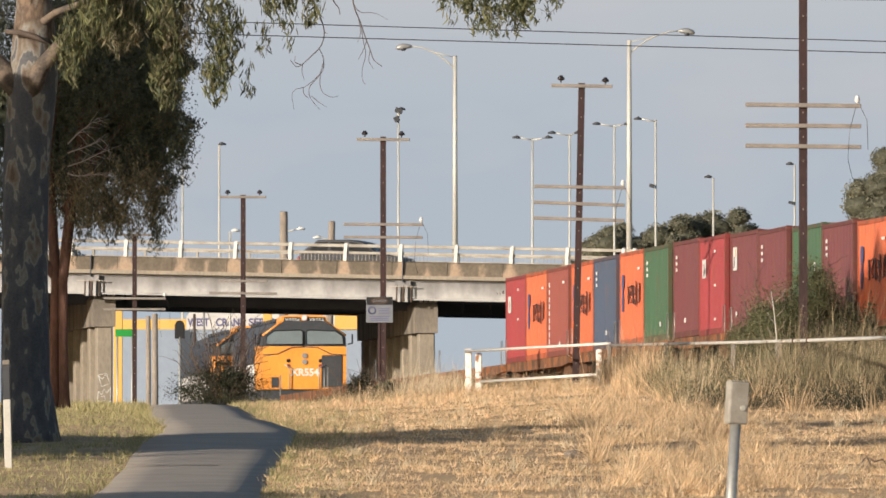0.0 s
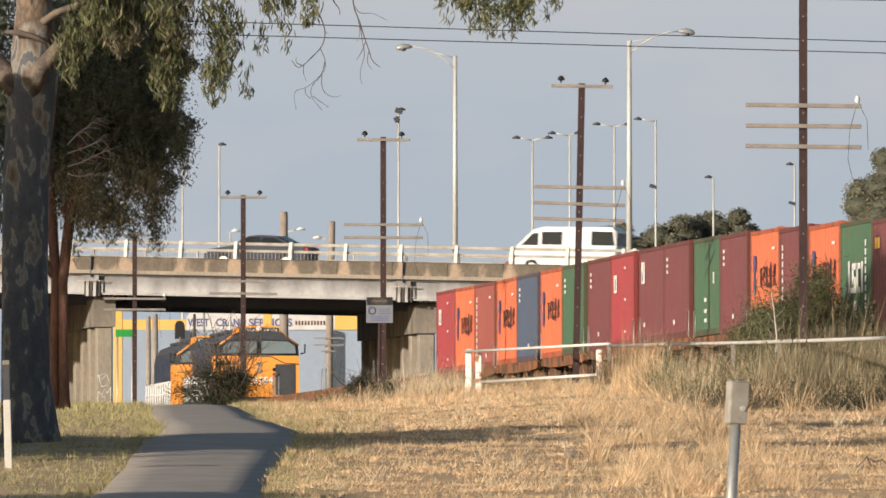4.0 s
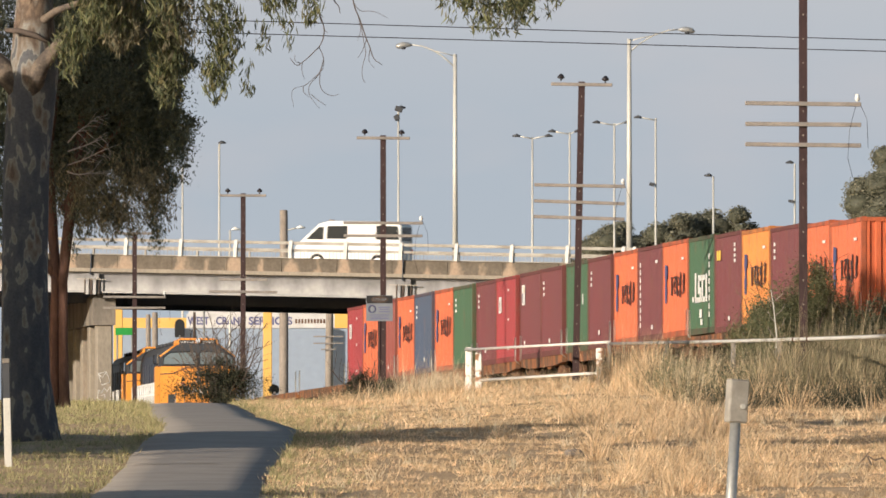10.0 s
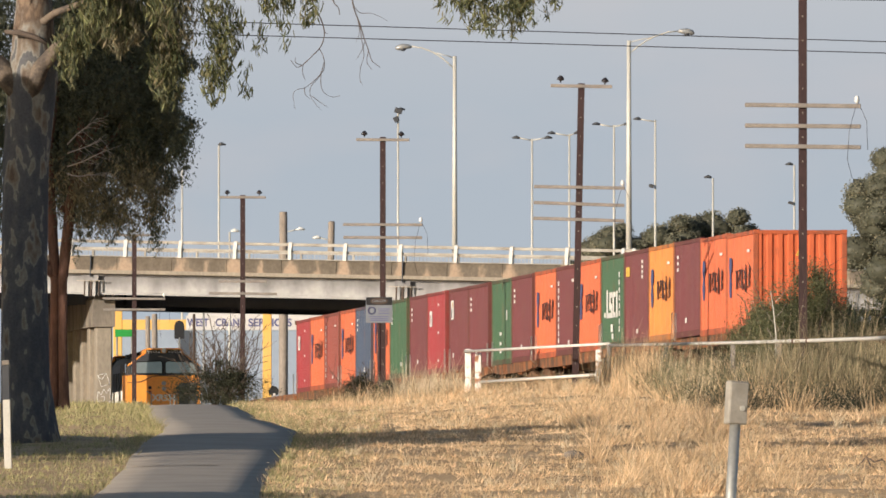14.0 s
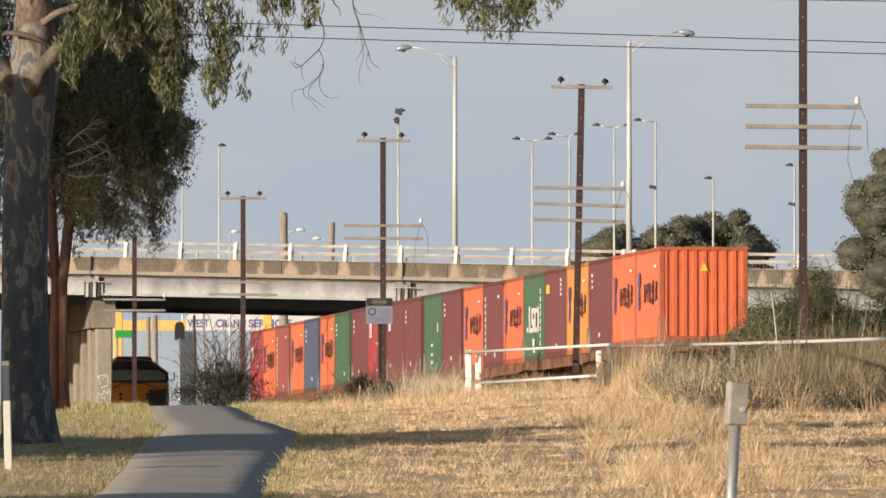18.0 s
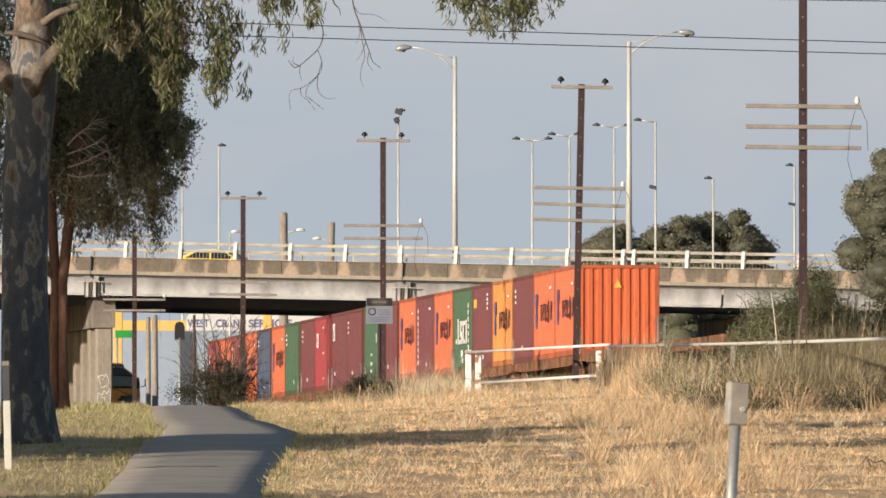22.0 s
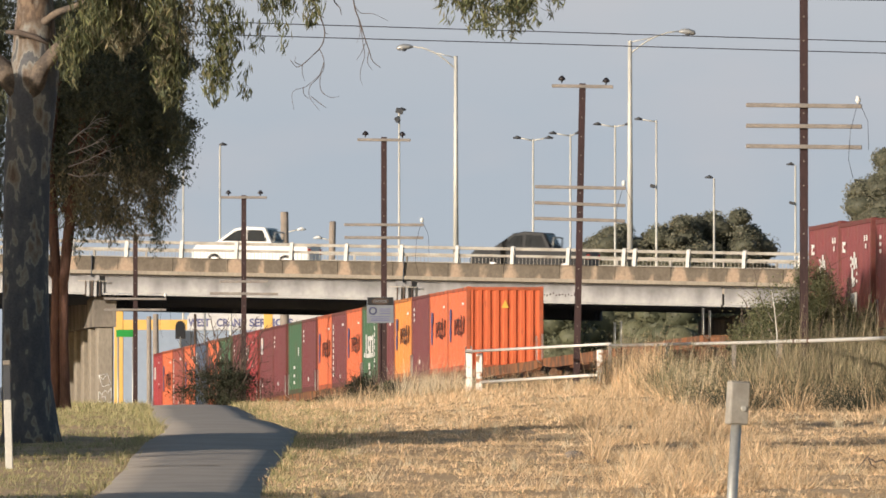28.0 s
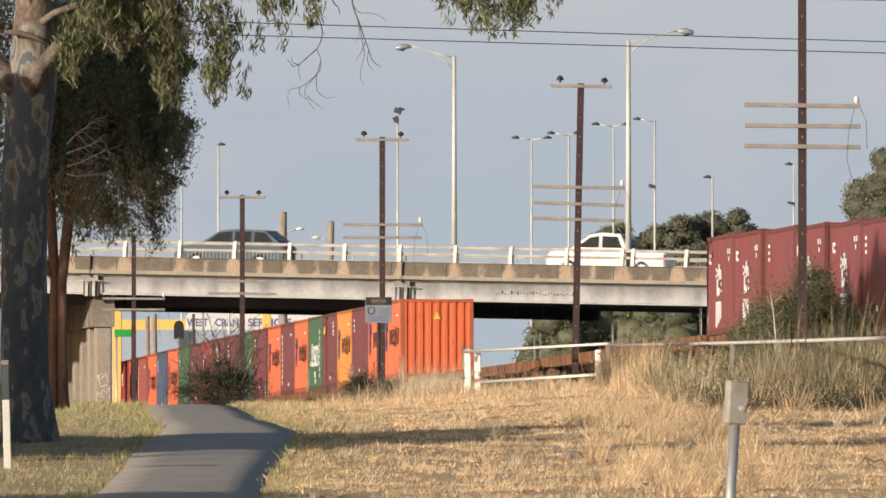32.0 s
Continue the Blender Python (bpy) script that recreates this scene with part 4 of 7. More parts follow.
        for x, z, sx, sz in ((-0.75, 1.72, 0.18, 0.08), (-0.75, 1.54, 0.18, 0.08), (-0.1, 1.64, 0.22, 0.42), (-0.1, 1.63, 0.85, 0.16), (0.3, 1.5, 0.2, 0.1),
                             (-0.5, 1.24, 0.22, 0.46), (-0.2, 1.13, 0.42, 0.2), (0.35, 1.32, 0.15, 0.08), (0.35, 1.14, 0.15, 0.08),
                             (-0.7, 0.48, 0.3, 0.58), (-0.25, 0.53, 0.3, 0.48), (0.2, 0.58, 0.3, 0.38), (-0.25, 0.82, 1.2, 0.09),
                             (-2.3, 2.02, 0.16, 0.26), (-2.0, 1.92, 0.3, 0.08), (-2.0, 2.1, 0.3, 0.08), (1.9, 2.15, 0.16, 0.14), (2.3, 2.15, 0.16, 0.14), (2.1, 1.95, 0.16, 0.12)):
            plate("mark", c, M["mark_white"], x, z, sx, sz)
    else:
        for i in range(3):
            plate("mark", c, M["mark_white"], -2.1, 1.85 + i * 0.17, 0.28, 0.09)
        plate("mark", c, M["mark_white"], rg.uniform(-1, 1.2), 0.45, 0.3, 0.13)
    return c


def warn_triangle(c):
    bm = bmesh.new()
    prism(bm, [(-0.12, 1.95), (0.12, 1.95), (0.0, 2.2)], CL / 2 + 0.002, CL / 2 + 0.014, "x")
    part("warning_mark", bm, M["mark_yellow"], c, "yellow warning triangle")


def wheelset(parent, x):
    w = new("wheelset")
    w.parent, w.location = parent, (x, 0, 0.46)
    for s in (-1, 1):
        bm = bmesh.new()
        tube(bm, [(0, s * 0.69, 0), (0, s * 0.80, 0)], 0.45, 20)
        o = part("wheel", bm, M["steel_dark"], parent)
        o.location = (x, 0, 0.46)
    bpy.data.objects.remove(w)


def flat_wagon(length):
    """A skeletal container wagon: spine, cross bearers, side sills, two bogies with wheels, couplers."""
    wg = thing("container_wagon", Matrix.Identity(4), "orange skeletal container wagon with rusty bogies", "wagon", "wagons of the train")
    bm = bmesh.new()
    box(bm, (0, 0, 0.80), (length - 0.3, 0.55, 0.36), bevel=0.02)
    part("spine", bm, M["wagon"], wg)
    for s in (-1, 1):
        bm = bmesh.new()
        prism(bm, [(-length / 2 + 0.2, 1.0), (-length / 2 + 0.2, 0.78), (-length / 2 + 2.6, 0.70), (length / 2 - 2.6, 0.70), (length / 2 - 0.2, 0.78), (length / 2 - 0.2, 1.0)], s * 1.14 - 0.06, s * 1.14 + 0.06, "y")
        part("side_sill", bm, M["wagon"], wg)
    k = max(4, int(length / 2.2))
    for i in range(k):
        bm = bmesh.new()
        box(bm, (-length / 2 + 0.35 + i * (length - 0.7) / (k - 1), 0, 0.92), (0.22, 2.4, 0.15))
        part("cross_bearer", bm, M["wagon"], wg)
    for s in (-1, 1):
        bg = part("bogie", box(bmesh.new(), (s * (length / 2 - 1.9), 0, 0.58), (0.5, 1.9, 0.24), bevel=0.02), M["steel_dark"], wg)
        for t in (-1, 1):
            bm = bmesh.new()
            prism(bm, [(s * (length / 2 - 1.9) + a, b) for a, b in ((-1.15, 0.42), (-1.15, 0.6), (-0.4, 0.72), (0.4, 0.72), (1.15, 0.6), (1.15, 0.42), (0.4, 0.32), (-0.4, 0.32))], t * 0.98 - 0.07, t * 0.98 + 0.07, "y")
            part("side_frame", bm, M["rust"], bg)
        wheelset(bg, s * (length / 2 - 1.9) - 0.87)
        wheelset(bg, s * (length / 2 - 1.9) + 0.87)
        bm = bmesh.new()
        box(bm, (s * (length / 2 + 0.05), 0, 0.85), (0.7, 0.26, 0.24), bevel=0.04)
        part("coupler", bm, M["rust"], wg)
        bm = bmesh.new()
        tube(bm, [(s * (length / 2 - 0.2), -1.1, 0.9), (s * (length / 2 - 0.2), -1.22, 1.0), (s * (length / 2 - 0.2), -1.22, 1.72), (s * (length / 2 - 0.55), -1.22, 1.72), (s * (length / 2 - 0.55), -1.22, 1.02)], 0.013, 6)
        part("hand_rail", bm, M["galv"], wg, "bent steel hand rail")
    return wg


# colour, marks and words of the boxes, from the front of the train, in groups that share a wagon
ORANGE_L = "orange shipping container with blue emblem and black lettering"
LOADS = [
    [("red", "label", "bright red shipping container with a white panel"), ("orange", "figure", ORANGE_L), ("brown_red", "column", "faded brown-red shipping container with white codes")],
    [("orange", "figure", ORANGE_L), ("blue", "plain", "slate blue shipping container")],
    [("orange", "figure", ORANGE_L), ("green", "plain", "dark green shipping container")],
    [("maroon", "plain", "maroon shipping container with small white codes"), ("red", "label", "red shipping container with a white panel")],
    [("maroon", "flag", "maroon shipping container with a small flag panel"), ("maroon", "plain", "dull maroon shipping container")],
    [("green", "dots", "green shipping container with white marks"), ("maroon", "plain", "maroon shipping container with small white codes")],
    [("orange", "figure", ORANGE_L), ("maroon", "column", "maroon shipping container with a column of codes"), ("orange", "figure", ORANGE_L)],
    [("green", "bold", "green shipping container with large white lettering"), ("maroon", "yellow", "maroon shipping container with yellow figures"), ("yellow_orange", "figure", "amber shipping container with blue emblem and black lettering")],
    [("maroon", "plain", "plain maroon shipping container"), ("orange", "figure", ORANGE_L), ("orange", "figure", "orange shipping container with a ribbed end wall")],
    "flat", "flat", "flat", "flat",
    [("oxide", "stacked", "oxide-red shipping container with stacked white lettering"), ("oxide", "stacked", "oxide-red shipping container with stacked white lettering")],
    [("oxide", "plain", "plain oxide-red shipping container"), ("oxide", "stacked", "oxide-red shipping container with white lettering")],
    [("oxide", "stacked", "oxide-red shipping container with stacked white lettering"), ("oxide", "plain", "plain oxide-red shipping container")],
    [("oxide", "column", "oxide-red shipping container with a column of codes"), ("oxide", "plain", "plain oxide-red steel shipping container")],
]
# slack before each group
GAPS = (-0.11, 0.77, 0.94, 1.12, 1.25, 1.14, 0.84, 0.2, 0.2, 1.0, 0.85, 0.85, 0.85, 0.85, 0.9, 1.1, 0.9)
DECK = 1.0


def build_train():
    first_of = {}
    def wagon(length):
        if length in first_of:
            return copy_thing(first_of[length], Matrix.Identity(4))
        first_of[length] = flat_wagon(length)
        return first_of[length]
    back = 0.0
    for load, gap in zip(LOADS, GAPS):
        back += gap
        if load == "flat":
            ln = 20.9
            moving.append((wagon(ln), back + ln / 2 - 0.2))
            back += ln
            continue
        n = len(load)
        ln = n * CL + (n - 1) * 0.1
        moving.append((wagon(round(ln + 0.4, 2)), back + ln / 2))
        for i, (colour, marks, label) in enumerate(load):
            c = container(colour, label, marks)
            if label.endswith("end wall"):
                warn_triangle(c)
            moving.append((c, back + CL / 2 + i * (CL + 0.1)))
        back += ln
    # empty wagons between the locomotives and the first boxes
    for k in range(4):
        moving.append((wagon(20.3), -0.8 - 10.3 - k * 21.15))


build_train()


def locomotive(label):
    """A wide-nosed freight locomotive. x runs along it with the cab front at +x (towards the camera), z from rail."""
    lo = thing("locomotive", Matrix.Identity(4), label, "locomotive", "locomotives of the train")
    L = 22.0
    W = 1.56
    F = L / 2
    def shell(x0, x1, outline, name, material, lab=""):
        bm = bmesh.new()
        prism(bm, outline, x0, x1, "x")
        return part(name, bm, material, lo, lab)
    # cab nose, seen end on: orange block under the windscreen
    nose = shell(F - 1.5, F, [(-W, 1.35), (W, 1.35), (W, 2.95), (W - 0.06, 3.02), (-W + 0.06, 3.02), (-W, 2.95)], "nose", M["loco_orange"], "orange nose below the windscreen")
    # windscreen band, leaning back
    bm = bmesh.new()
    q = [(-W, 3.02), (W, 3.02), (W - 0.03, 3.42), (W - 0.82, 4.02), (-W + 0.82, 4.02), (-W + 0.03, 3.42)]
    a = [bm.verts.new((F - 0.02 - (z - 3.02) * 0.07, y, z)) for y, z in q]
    b = [bm.verts.new((F - 3.0, y, z)) for y, z in q]
    for i in range(6):
        bm.faces.new((a[i], a[(i + 1) % 6], b[(i + 1) % 6], b[i]))
    bm.faces.new(a[::-1]), bm.faces.new(b)
    cabin = part("cab_shell", bm, M["loco_dark"], lo, "dark grey cab surround")
    for s in (-1, 1):
        bm = bmesh.new()
        pts = [(s * 0.06, 3.09), (s * 1.44, 3.09), (s * 1.42, 3.42), (s * 1.14, 3.62), (s * 0.16, 3.66), (s * 0.06, 3.58)]
        va = [bm.verts.new((F + 0.02 - (z - 3.02) * 0.07, y, z)) for y, z in pts]
        vb = [bm.verts.new((F - 0.05 - (z - 3.02) * 0.07, y, z)) for y, z in pts]
        for i in range(6):
            bm.faces.new((va[i], va[(i + 1) % 6], vb[(i + 1) % 6], vb[i]))
        bm.faces.new(va), bm.faces.new(vb[::-1])
        part("windscreen", bm, M["windscreen"], lo, "grey-green windscreen pane")
        bm = bmesh.new()
        tube(bm, [(F + 0.03 - (z - 3.02) * 0.07, y, z) for y, z in pts + pts[:1]], 0.025, 6)
        part("window_seal", bm, M["black"], lo)
        bm = bmesh.new()
        tube(bm, [(F - 0.14, s * (W - 0.01), 3.44), (F - 0.30, s * (W - 0.80), 4.04)], 0.045, 6)
        part("roof_edge", bm, M["loco_orange"], lo, "orange edge of the cab roof")
        # side window and door
        bm = bmesh.new()
        box(bm, (F - 1.7, s * (W - 0.04), 3.3), (0.9, 0.06, 0.5))
        part("side_window", bm, M["dark_glass"], lo)
    # orange brow with number boards and headlights
    shell(F - 2.6, F - 0.16, [(-W + 0.70, 3.86), (W - 0.70, 3.86), (W - 0.74, 4.16), (W - 0.90, 4.24), (-W + 0.90, 4.24), (-W + 0.74, 4.16)], "brow", M["loco_orange"], "orange roof brow")
    for s in (-1, 1):
        bm = bmesh.new()
        box(bm, (F - 0.13, s * 0.45, 4.04), (0.06, 0.62, 0.24), bevel=0.02)
        nb = part("number_board", bm, M["black"], lo)
        words("number", "XR554", 0.2, M["mark_white"], lo, Matrix.Translation((F - 0.095, s * 0.45, 4.04)) @ Matrix.Rotation(radians(90), 4, "Z") @ Matrix.Rotation(radians(90), 4, "X"))
    bm = bmesh.new()
    tube(bm, [(F - 0.12, 0, 4.13), (F - 0.02, 0, 4.13)], 0.1, 12)
    part("headlight", bm, M["head"], lo)
    for s in (-1, 1):
        for zz in (2.46, 2.26):
            bm = bmesh.new()
            tube(bm, [(F - 0.01, s * 0.60, zz), (F + 0.03, s * 0.60, zz)], 0.075, 12)
            part("marker_light", bm, M["black"] if zz > 2.4 else M["mark_red"], lo)
    for zz in (2.66, 2.42):
        bm = bmesh.new()
        tube(bm, [(F - 0.01, 0, zz), (F + 0.05, 0, zz)], 0.1, 12)
        part("ditch_light", bm, M["loco_silver"], lo)
    words("number", "XR554", 0.37, M["mark_white"], lo, Matrix.Translation((F + 0.006, 0.02, 2.0)) @ Matrix.Rotation(radians(90), 4, "Z") @ Matrix.Rotation(radians(90), 4, "X"), "white fleet number", 0.012)
    # raised chevron seam, nose door, steps, handrails
    for s in (-1, 1):
        bm = bmesh.new()
        tube(bm, [(F + 0.015, 0, 3.0), (F + 0.015, s * 0.5, 2.97), (F + 0.015, s * 1.0, 2.72), (F + 0.015, s * W, 2.68)], 0.02, 5)
        part("seam", bm, M["loco_dark"], lo)
    bm = bmesh.new()
    box(bm, (F + 0.01, 1.03, 2.05), (0.05, 0.78, 1.25), bevel=0.02)
    part("nose_door", bm, M["loco_dark"], lo, "dark grey open nose door recess")
    bm = bmesh.new()
    box(bm, (F + 0.012, -1.1, 1.62), (0.03, 0.26, 0.4))
    part("step_well", bm, M["loco_dark"], lo)
    for s in (-1, 1):
        bm = bmesh.new()
        tube(bm, [(F + 0.08, s * 0.55, 1.35), (F + 0.1, s * 0.55, 2.2), (F + 0.1, s * 0.75, 2.3)], 0.022, 6)
        part("hand_rail", bm, M["loco_silver"], lo)
        bm = bmesh.new()
        tube(bm, [(F - 0.3, s * (W + 0.08), 3.1), (F - 0.3, s * (W + 0.25), 3.15), (F - 0.3, s * (W + 0.25), 3.5)], 0.03, 6)
        part("mirror_arm", bm, M["black"], lo)
    # cab flank, long hood in dark and slate with an arched roof
    for s in (-1, 1):
        bm = bmesh.new()
        box(bm, (F - 2.6, s * (W - 0.03), 2.2), (2.3, 0.06, 1.7))
        part("cab_flank", bm, M["loco_orange"], lo, "orange cab flank")
    hood = [(-1.08, 1.4), (1.08, 1.4), (1.08, 3.3), (1.0, 3.66), (0.75, 3.92), (-0.75, 3.92), (-1.0, 3.66), (-1.08, 3.3)]
    shell(-F + 0.8, F - 3.6, hood, "hood", M["loco_blue"], "slate-blue long hood")
    shell(-F + 0.7, F - 2.9, [(-1.02, 3.66), (1.02, 3.66), (0.8, 3.96), (0.5, 4.08), (-0.5, 4.08), (-0.8, 3.96)], "roof", M["loco_dark"], "dark roof with vents")
    for i in range(5):
        part("roof_vent", box(bmesh.new(), (F - 6.5 - i * 2.6, 0, 4.12), (1.5, 1.3, 0.14), bevel=0.03), M["loco_dark"], lo)
    for s in (-1, 1):
        for i in range(9):
            part("hood_door", box(bmesh.new(), (F - 4.8 - i * 1.75, s * 1.09, 2.6), (1.35, 0.04, 1.4), bevel=0.01), M["loco_blue"], lo)
    for s in (-1, 1):
        bm = bmesh.new()
        box(bm, (F - 3.9, s * 1.085, 2.5), (0.7, 0.05, 1.9))
        part("stripe", bm, M["loco_orange"], lo, "orange stripe behind the cab")
    # underframe, walkway rails, bogies, fuel tank, plough
    shell(-F, F - 0.1, [(-1.42, 1.0), (1.42, 1.0), (1.42, 1.4), (-1.42, 1.4)], "underframe", M["loco_dark"])
    for s in (-1, 1):
        bm = bmesh.new()
        for i in range(12):
            tube(bm, [(F - 3.6 - i * 1.45, s * 1.5, 1.35), (F - 3.6 - i * 1.45, s * 1.5, 2.35)], 0.05, 6)
        for zz in (2.35, 1.85):
            tube(bm, [(F - 3.6, s * 1.5, zz), (F - 3.6 - 11 * 1.45, s * 1.5, zz)], 0.03, 6)
        part("walkway_rail", bm, M["mark_white"], lo, "white walkway handrail")
        bm = bmesh.new()
        box(bm, (-1.6, s * 1.28, 1.43), (17.6, 0.42, 0.06))
        part("walkway", bm, M["loco_dark"], lo)
    bm = bmesh.new()
    box(bm, (0, 0, 0.75), (5.0, 2.3, 0.7), bevel=0.1)
    part("fuel_tank", bm, M["loco_dark"], lo)
    bm = bmesh.new()
    prism(bm, [(F - 0.2, 0.25), (F + 0.25, 0.2), (F + 0.1, 1.1), (F - 0.2, 1.1)], -1.35, 1.35, "y")
    part("plough", bm, M["loco_dark"], lo)
    bm = bmesh.new()
    box(bm, (F + 0.35, 0, 0.9), (0.7, 0.28, 0.28), bevel=0.05)
    part("coupler", bm, M["rust"], lo)
    for s in (-1, 1):
        bg = part("bogie", box(bmesh.new(), (s * 6.8, 0, 0.7), (4.3, 2.0, 0.4), bevel=0.05), M["steel_dark"], lo)
        for d in (-1.7, 0, 1.7):
            wheelset(bg, s * 6.8 + d)
    # the whole body stands a little lower than drawn
    for o in lo.children:
        if not o.name.startswith("bogie"):
            o.scale.z, o.location.z = o.scale.z * 0.955, o.location.z * 0.955
    return lo


def build_locos():
    a = locomotive("orange and slate-blue diesel locomotive with white fleet number")
    moving.append((a, -88.2 - 11.0))
    for k in (1,):
        moving.append((copy_thing(a, Matrix.Identity(4)), -88.2 - 11.0 - 22.9 * k))


build_locos()


# ---- poles and lamps ----
def telegraph_pole(x, y, foot, top, lower, arms, pins, label, lean=0.0):
    """A steel-rail pole with timber cross arms. lower: heights of the wide arms."""
    p = thing("telegraph_pole", pose(x - math.tan(radians(lean)) * (top - foot), y, foot, 0, lean, 0), label, "utility pole", "poles beside the railway")
    h = top - foot
    bm = bmesh.new()
    prism(bm, [(-0.088, -0.05), (0.088, -0.05), (0.035, -0.02), (0.035, 0.03), (0.08, 0.07), (-0.08, 0.07), (-0.035, 0.03), (-0.035, -0.02)], -0.3, h, "z")
    part("shaft", bm, M["pole_wood"], p, "dark red-brown shaft with bolt holes")
    bm = bmesh.new()
    for k in range(int(h / 0.5)):
        box(bm, (0.0, -0.056, h - 0.4 - k * 0.5), (0.022, 0.012, 0.035))
    tagged(part("bolt", bm, M["arm_wood"], p), kind="stuff")
    for zz, w, tl in arms:
        bm = bmesh.new()
        box(bm, (0, -0.11, 0), (w, 0.09, 0.088), bevel=0.012)
        o = part("cross_arm", bm, M["arm_wood"], p, "weathered timber cross arm")
        o.matrix_basis = Matrix.Translation((0, 0, zz - foot)) @ Matrix.Rotation(tl, 4, "Y")
    for xx, zz, white in pins:
        bm = bmesh.new()
        tube(bm, [(xx, -0.11, zz - foot + 0.03), (xx, -0.11, zz - foot + 0.08), (xx, -0.11, zz - foot + 0.11), (xx, -0.11, zz - foot + 0.17), (xx, -0.11, zz - foot + 0.19), (xx, -0.11, zz - foot + 0.22)],
             [0.02, 0.02, 0.06, 0.05, 0.045, 0.03] if white else [0.02, 0.02, 0.10, 0.085, 0.05, 0.04], 10)
        if white:
            b2 = bmesh.new()
            tube(b2, [(xx, -0.12, zz - foot + 0.1), (xx - 0.16, -0.16, zz - foot - 0.5), (xx - 0.2, -0.16, zz - foot - 1.1), (xx - 0.1, -0.16, zz - foot - 1.5)], 0.007, 4)
            tube(b2, [(xx + 0.02, -0.12, zz - foot + 0.1), (xx + 0.2, -0.16, zz - foot - 0.3), (xx + 0.22, -0.16, zz - foot - 0.9)], 0.007, 4)
            part("loose_wire", b2, M["ceramic"], p, "broken wire hanging from the arm")
        part("insulator", bm, M["ceramic_white"] if white else M["ceramic"], p, "white insulator" if white else "brown insulator")
    return p


def build_poles():
    # x, y, rail-pole top, top arm, three wide arms
    telegraph_pole(7.45, 280, gz(7.45, 280) - 0.1, 12.95, None,
                   [(12.6, 1.55, 0.0), (9.70, 2.4, 0.012), (9.275, 2.4, 0.008), (8.85, 2.4, 0.012)], [(1.12, 9.68, True), (-0.5, 12.62, False), (0.5, 12.62, False)],
                   "dark rail telegraph pole with three wide timber arms")
    telegraph_pole(3.66, 357, gz(3.66, 357) - 0.1, 12.52, None,
                   [(12.44, 1.62, -0.004), (9.77, 2.4, -0.004), (9.33, 2.4, 0.012), (8.92, 2.4, 0.008)], [(1.14, 9.76, True), (-0.55, 12.49, False), (0.62, 12.46, False)],
                   "leaning dark rail telegraph pole with grey timber arms", 1.2)
    telegraph_pole(-1.82, 411, gz(-1.82, 411) - 0.1, 12.54, None,
                   [(12.45, 1.62, 0.006), (9.87, 2.42, 0.004), (9.48, 2.4, 0.004)], [(1.15, 9.87, True), (-0.56, 12.5, False), (0.56, 12.48, False)],
                   "dark rail telegraph pole behind the warning sign")
    telegraph_pole(-7.02, 475, gz(-7.02, 475) - 0.1, 12.2, None,
                   [(12.12, 1.62, 0.002), (9.17, 1.7, 0.0), (8.74, 2.4, 0.012)], [(-0.54, 12.15, False), (0.58, 12.15, False)],
                   "dark rail telegraph pole behind a thorny bush")
    telegraph_pole(-11.9, 522, gz(-11.9, 522) - 0.1, 11.75, None,
                   [(11.7, 1.6, 0.0), (9.25, 2.4, 0.006), (8.83, 2.4, 0.0)], [(1.15, 9.25, True)],
                   "dark rail telegraph pole near the bridge")


build_poles()


def road_lamp(foot, top_z, reach, label, r=0.1):
    """A tall road lamp with a curved double outreach arm and a cobra-head lantern."""
    h = top_z - foot.z
    p = thing("street_lamp", Matrix.Translation(foot) @ Matrix.Rotation(0.05, 4, "Z"), label, "street lamp", "road lamps on the bridge")
    bm = bmesh.new()
    tube(bm, [(0, 0, 0), (0, 0, h * 0.5), (0, 0, h)], [r * 1.25, r, r * 0.8], 10)
    part("pole", bm, M["galv_pale"], p)
    bm = bmesh.new()
    tube(bm, [(0, 0, 0), (0, 0, 0.5)], r * 1.5, 10)
    part("base_sleeve", bm, M["galv"], p)
    s = 1 if reach > 0 else -1
    a = abs(reach)
    bm = bmesh.new()
    tube(bm, [(0, 0, h - 0.56), (s * a * 0.2, 0, h - 0.22), (s * a * 0.35, 0, h - 0.01), (s * a * 0.5, 0, h + 0.16), (s * a * 0.77, 0, h + 0.35), (s * a, 0, h + 0.4)], 0.03, 7)
    part("outreach_arm", bm, M["galv_pale"], p)
    bm = bmesh.new()
    tube(bm, [(0, 0, h - 0.08), (s * a * 0.24, 0, h + 0.04), (s * a * 0.5, 0, h + 0.15)], 0.022, 7)
    part("brace_arm", bm, M["galv_pale"], p)
    bm = bmesh.new()
    tube(bm, [(s * a * 0.98, 0, h + 0.38), (s * (a + 0.12), 0, h + 0.4), (s * (a + 0.35), 0, h + 0.38), (s * (a + 0.58), 0, h + 0.33), (s * (a + 0.66), 0, h + 0.3)], [0.04, 0.1, 0.14, 0.11, 0.03], 10)
    part("lantern", bm, M["loco_silver"], p, "grey cobra-head lantern")
    bm = bmesh.new()
    tube(bm, [(s * (a + 0.34), 0, h + 0.31), (s * (a + 0.34), 0, h + 0.2)], [0.15, 0.07], 10)
    part("lens", bm, M["loco_dark"], p)
    return p


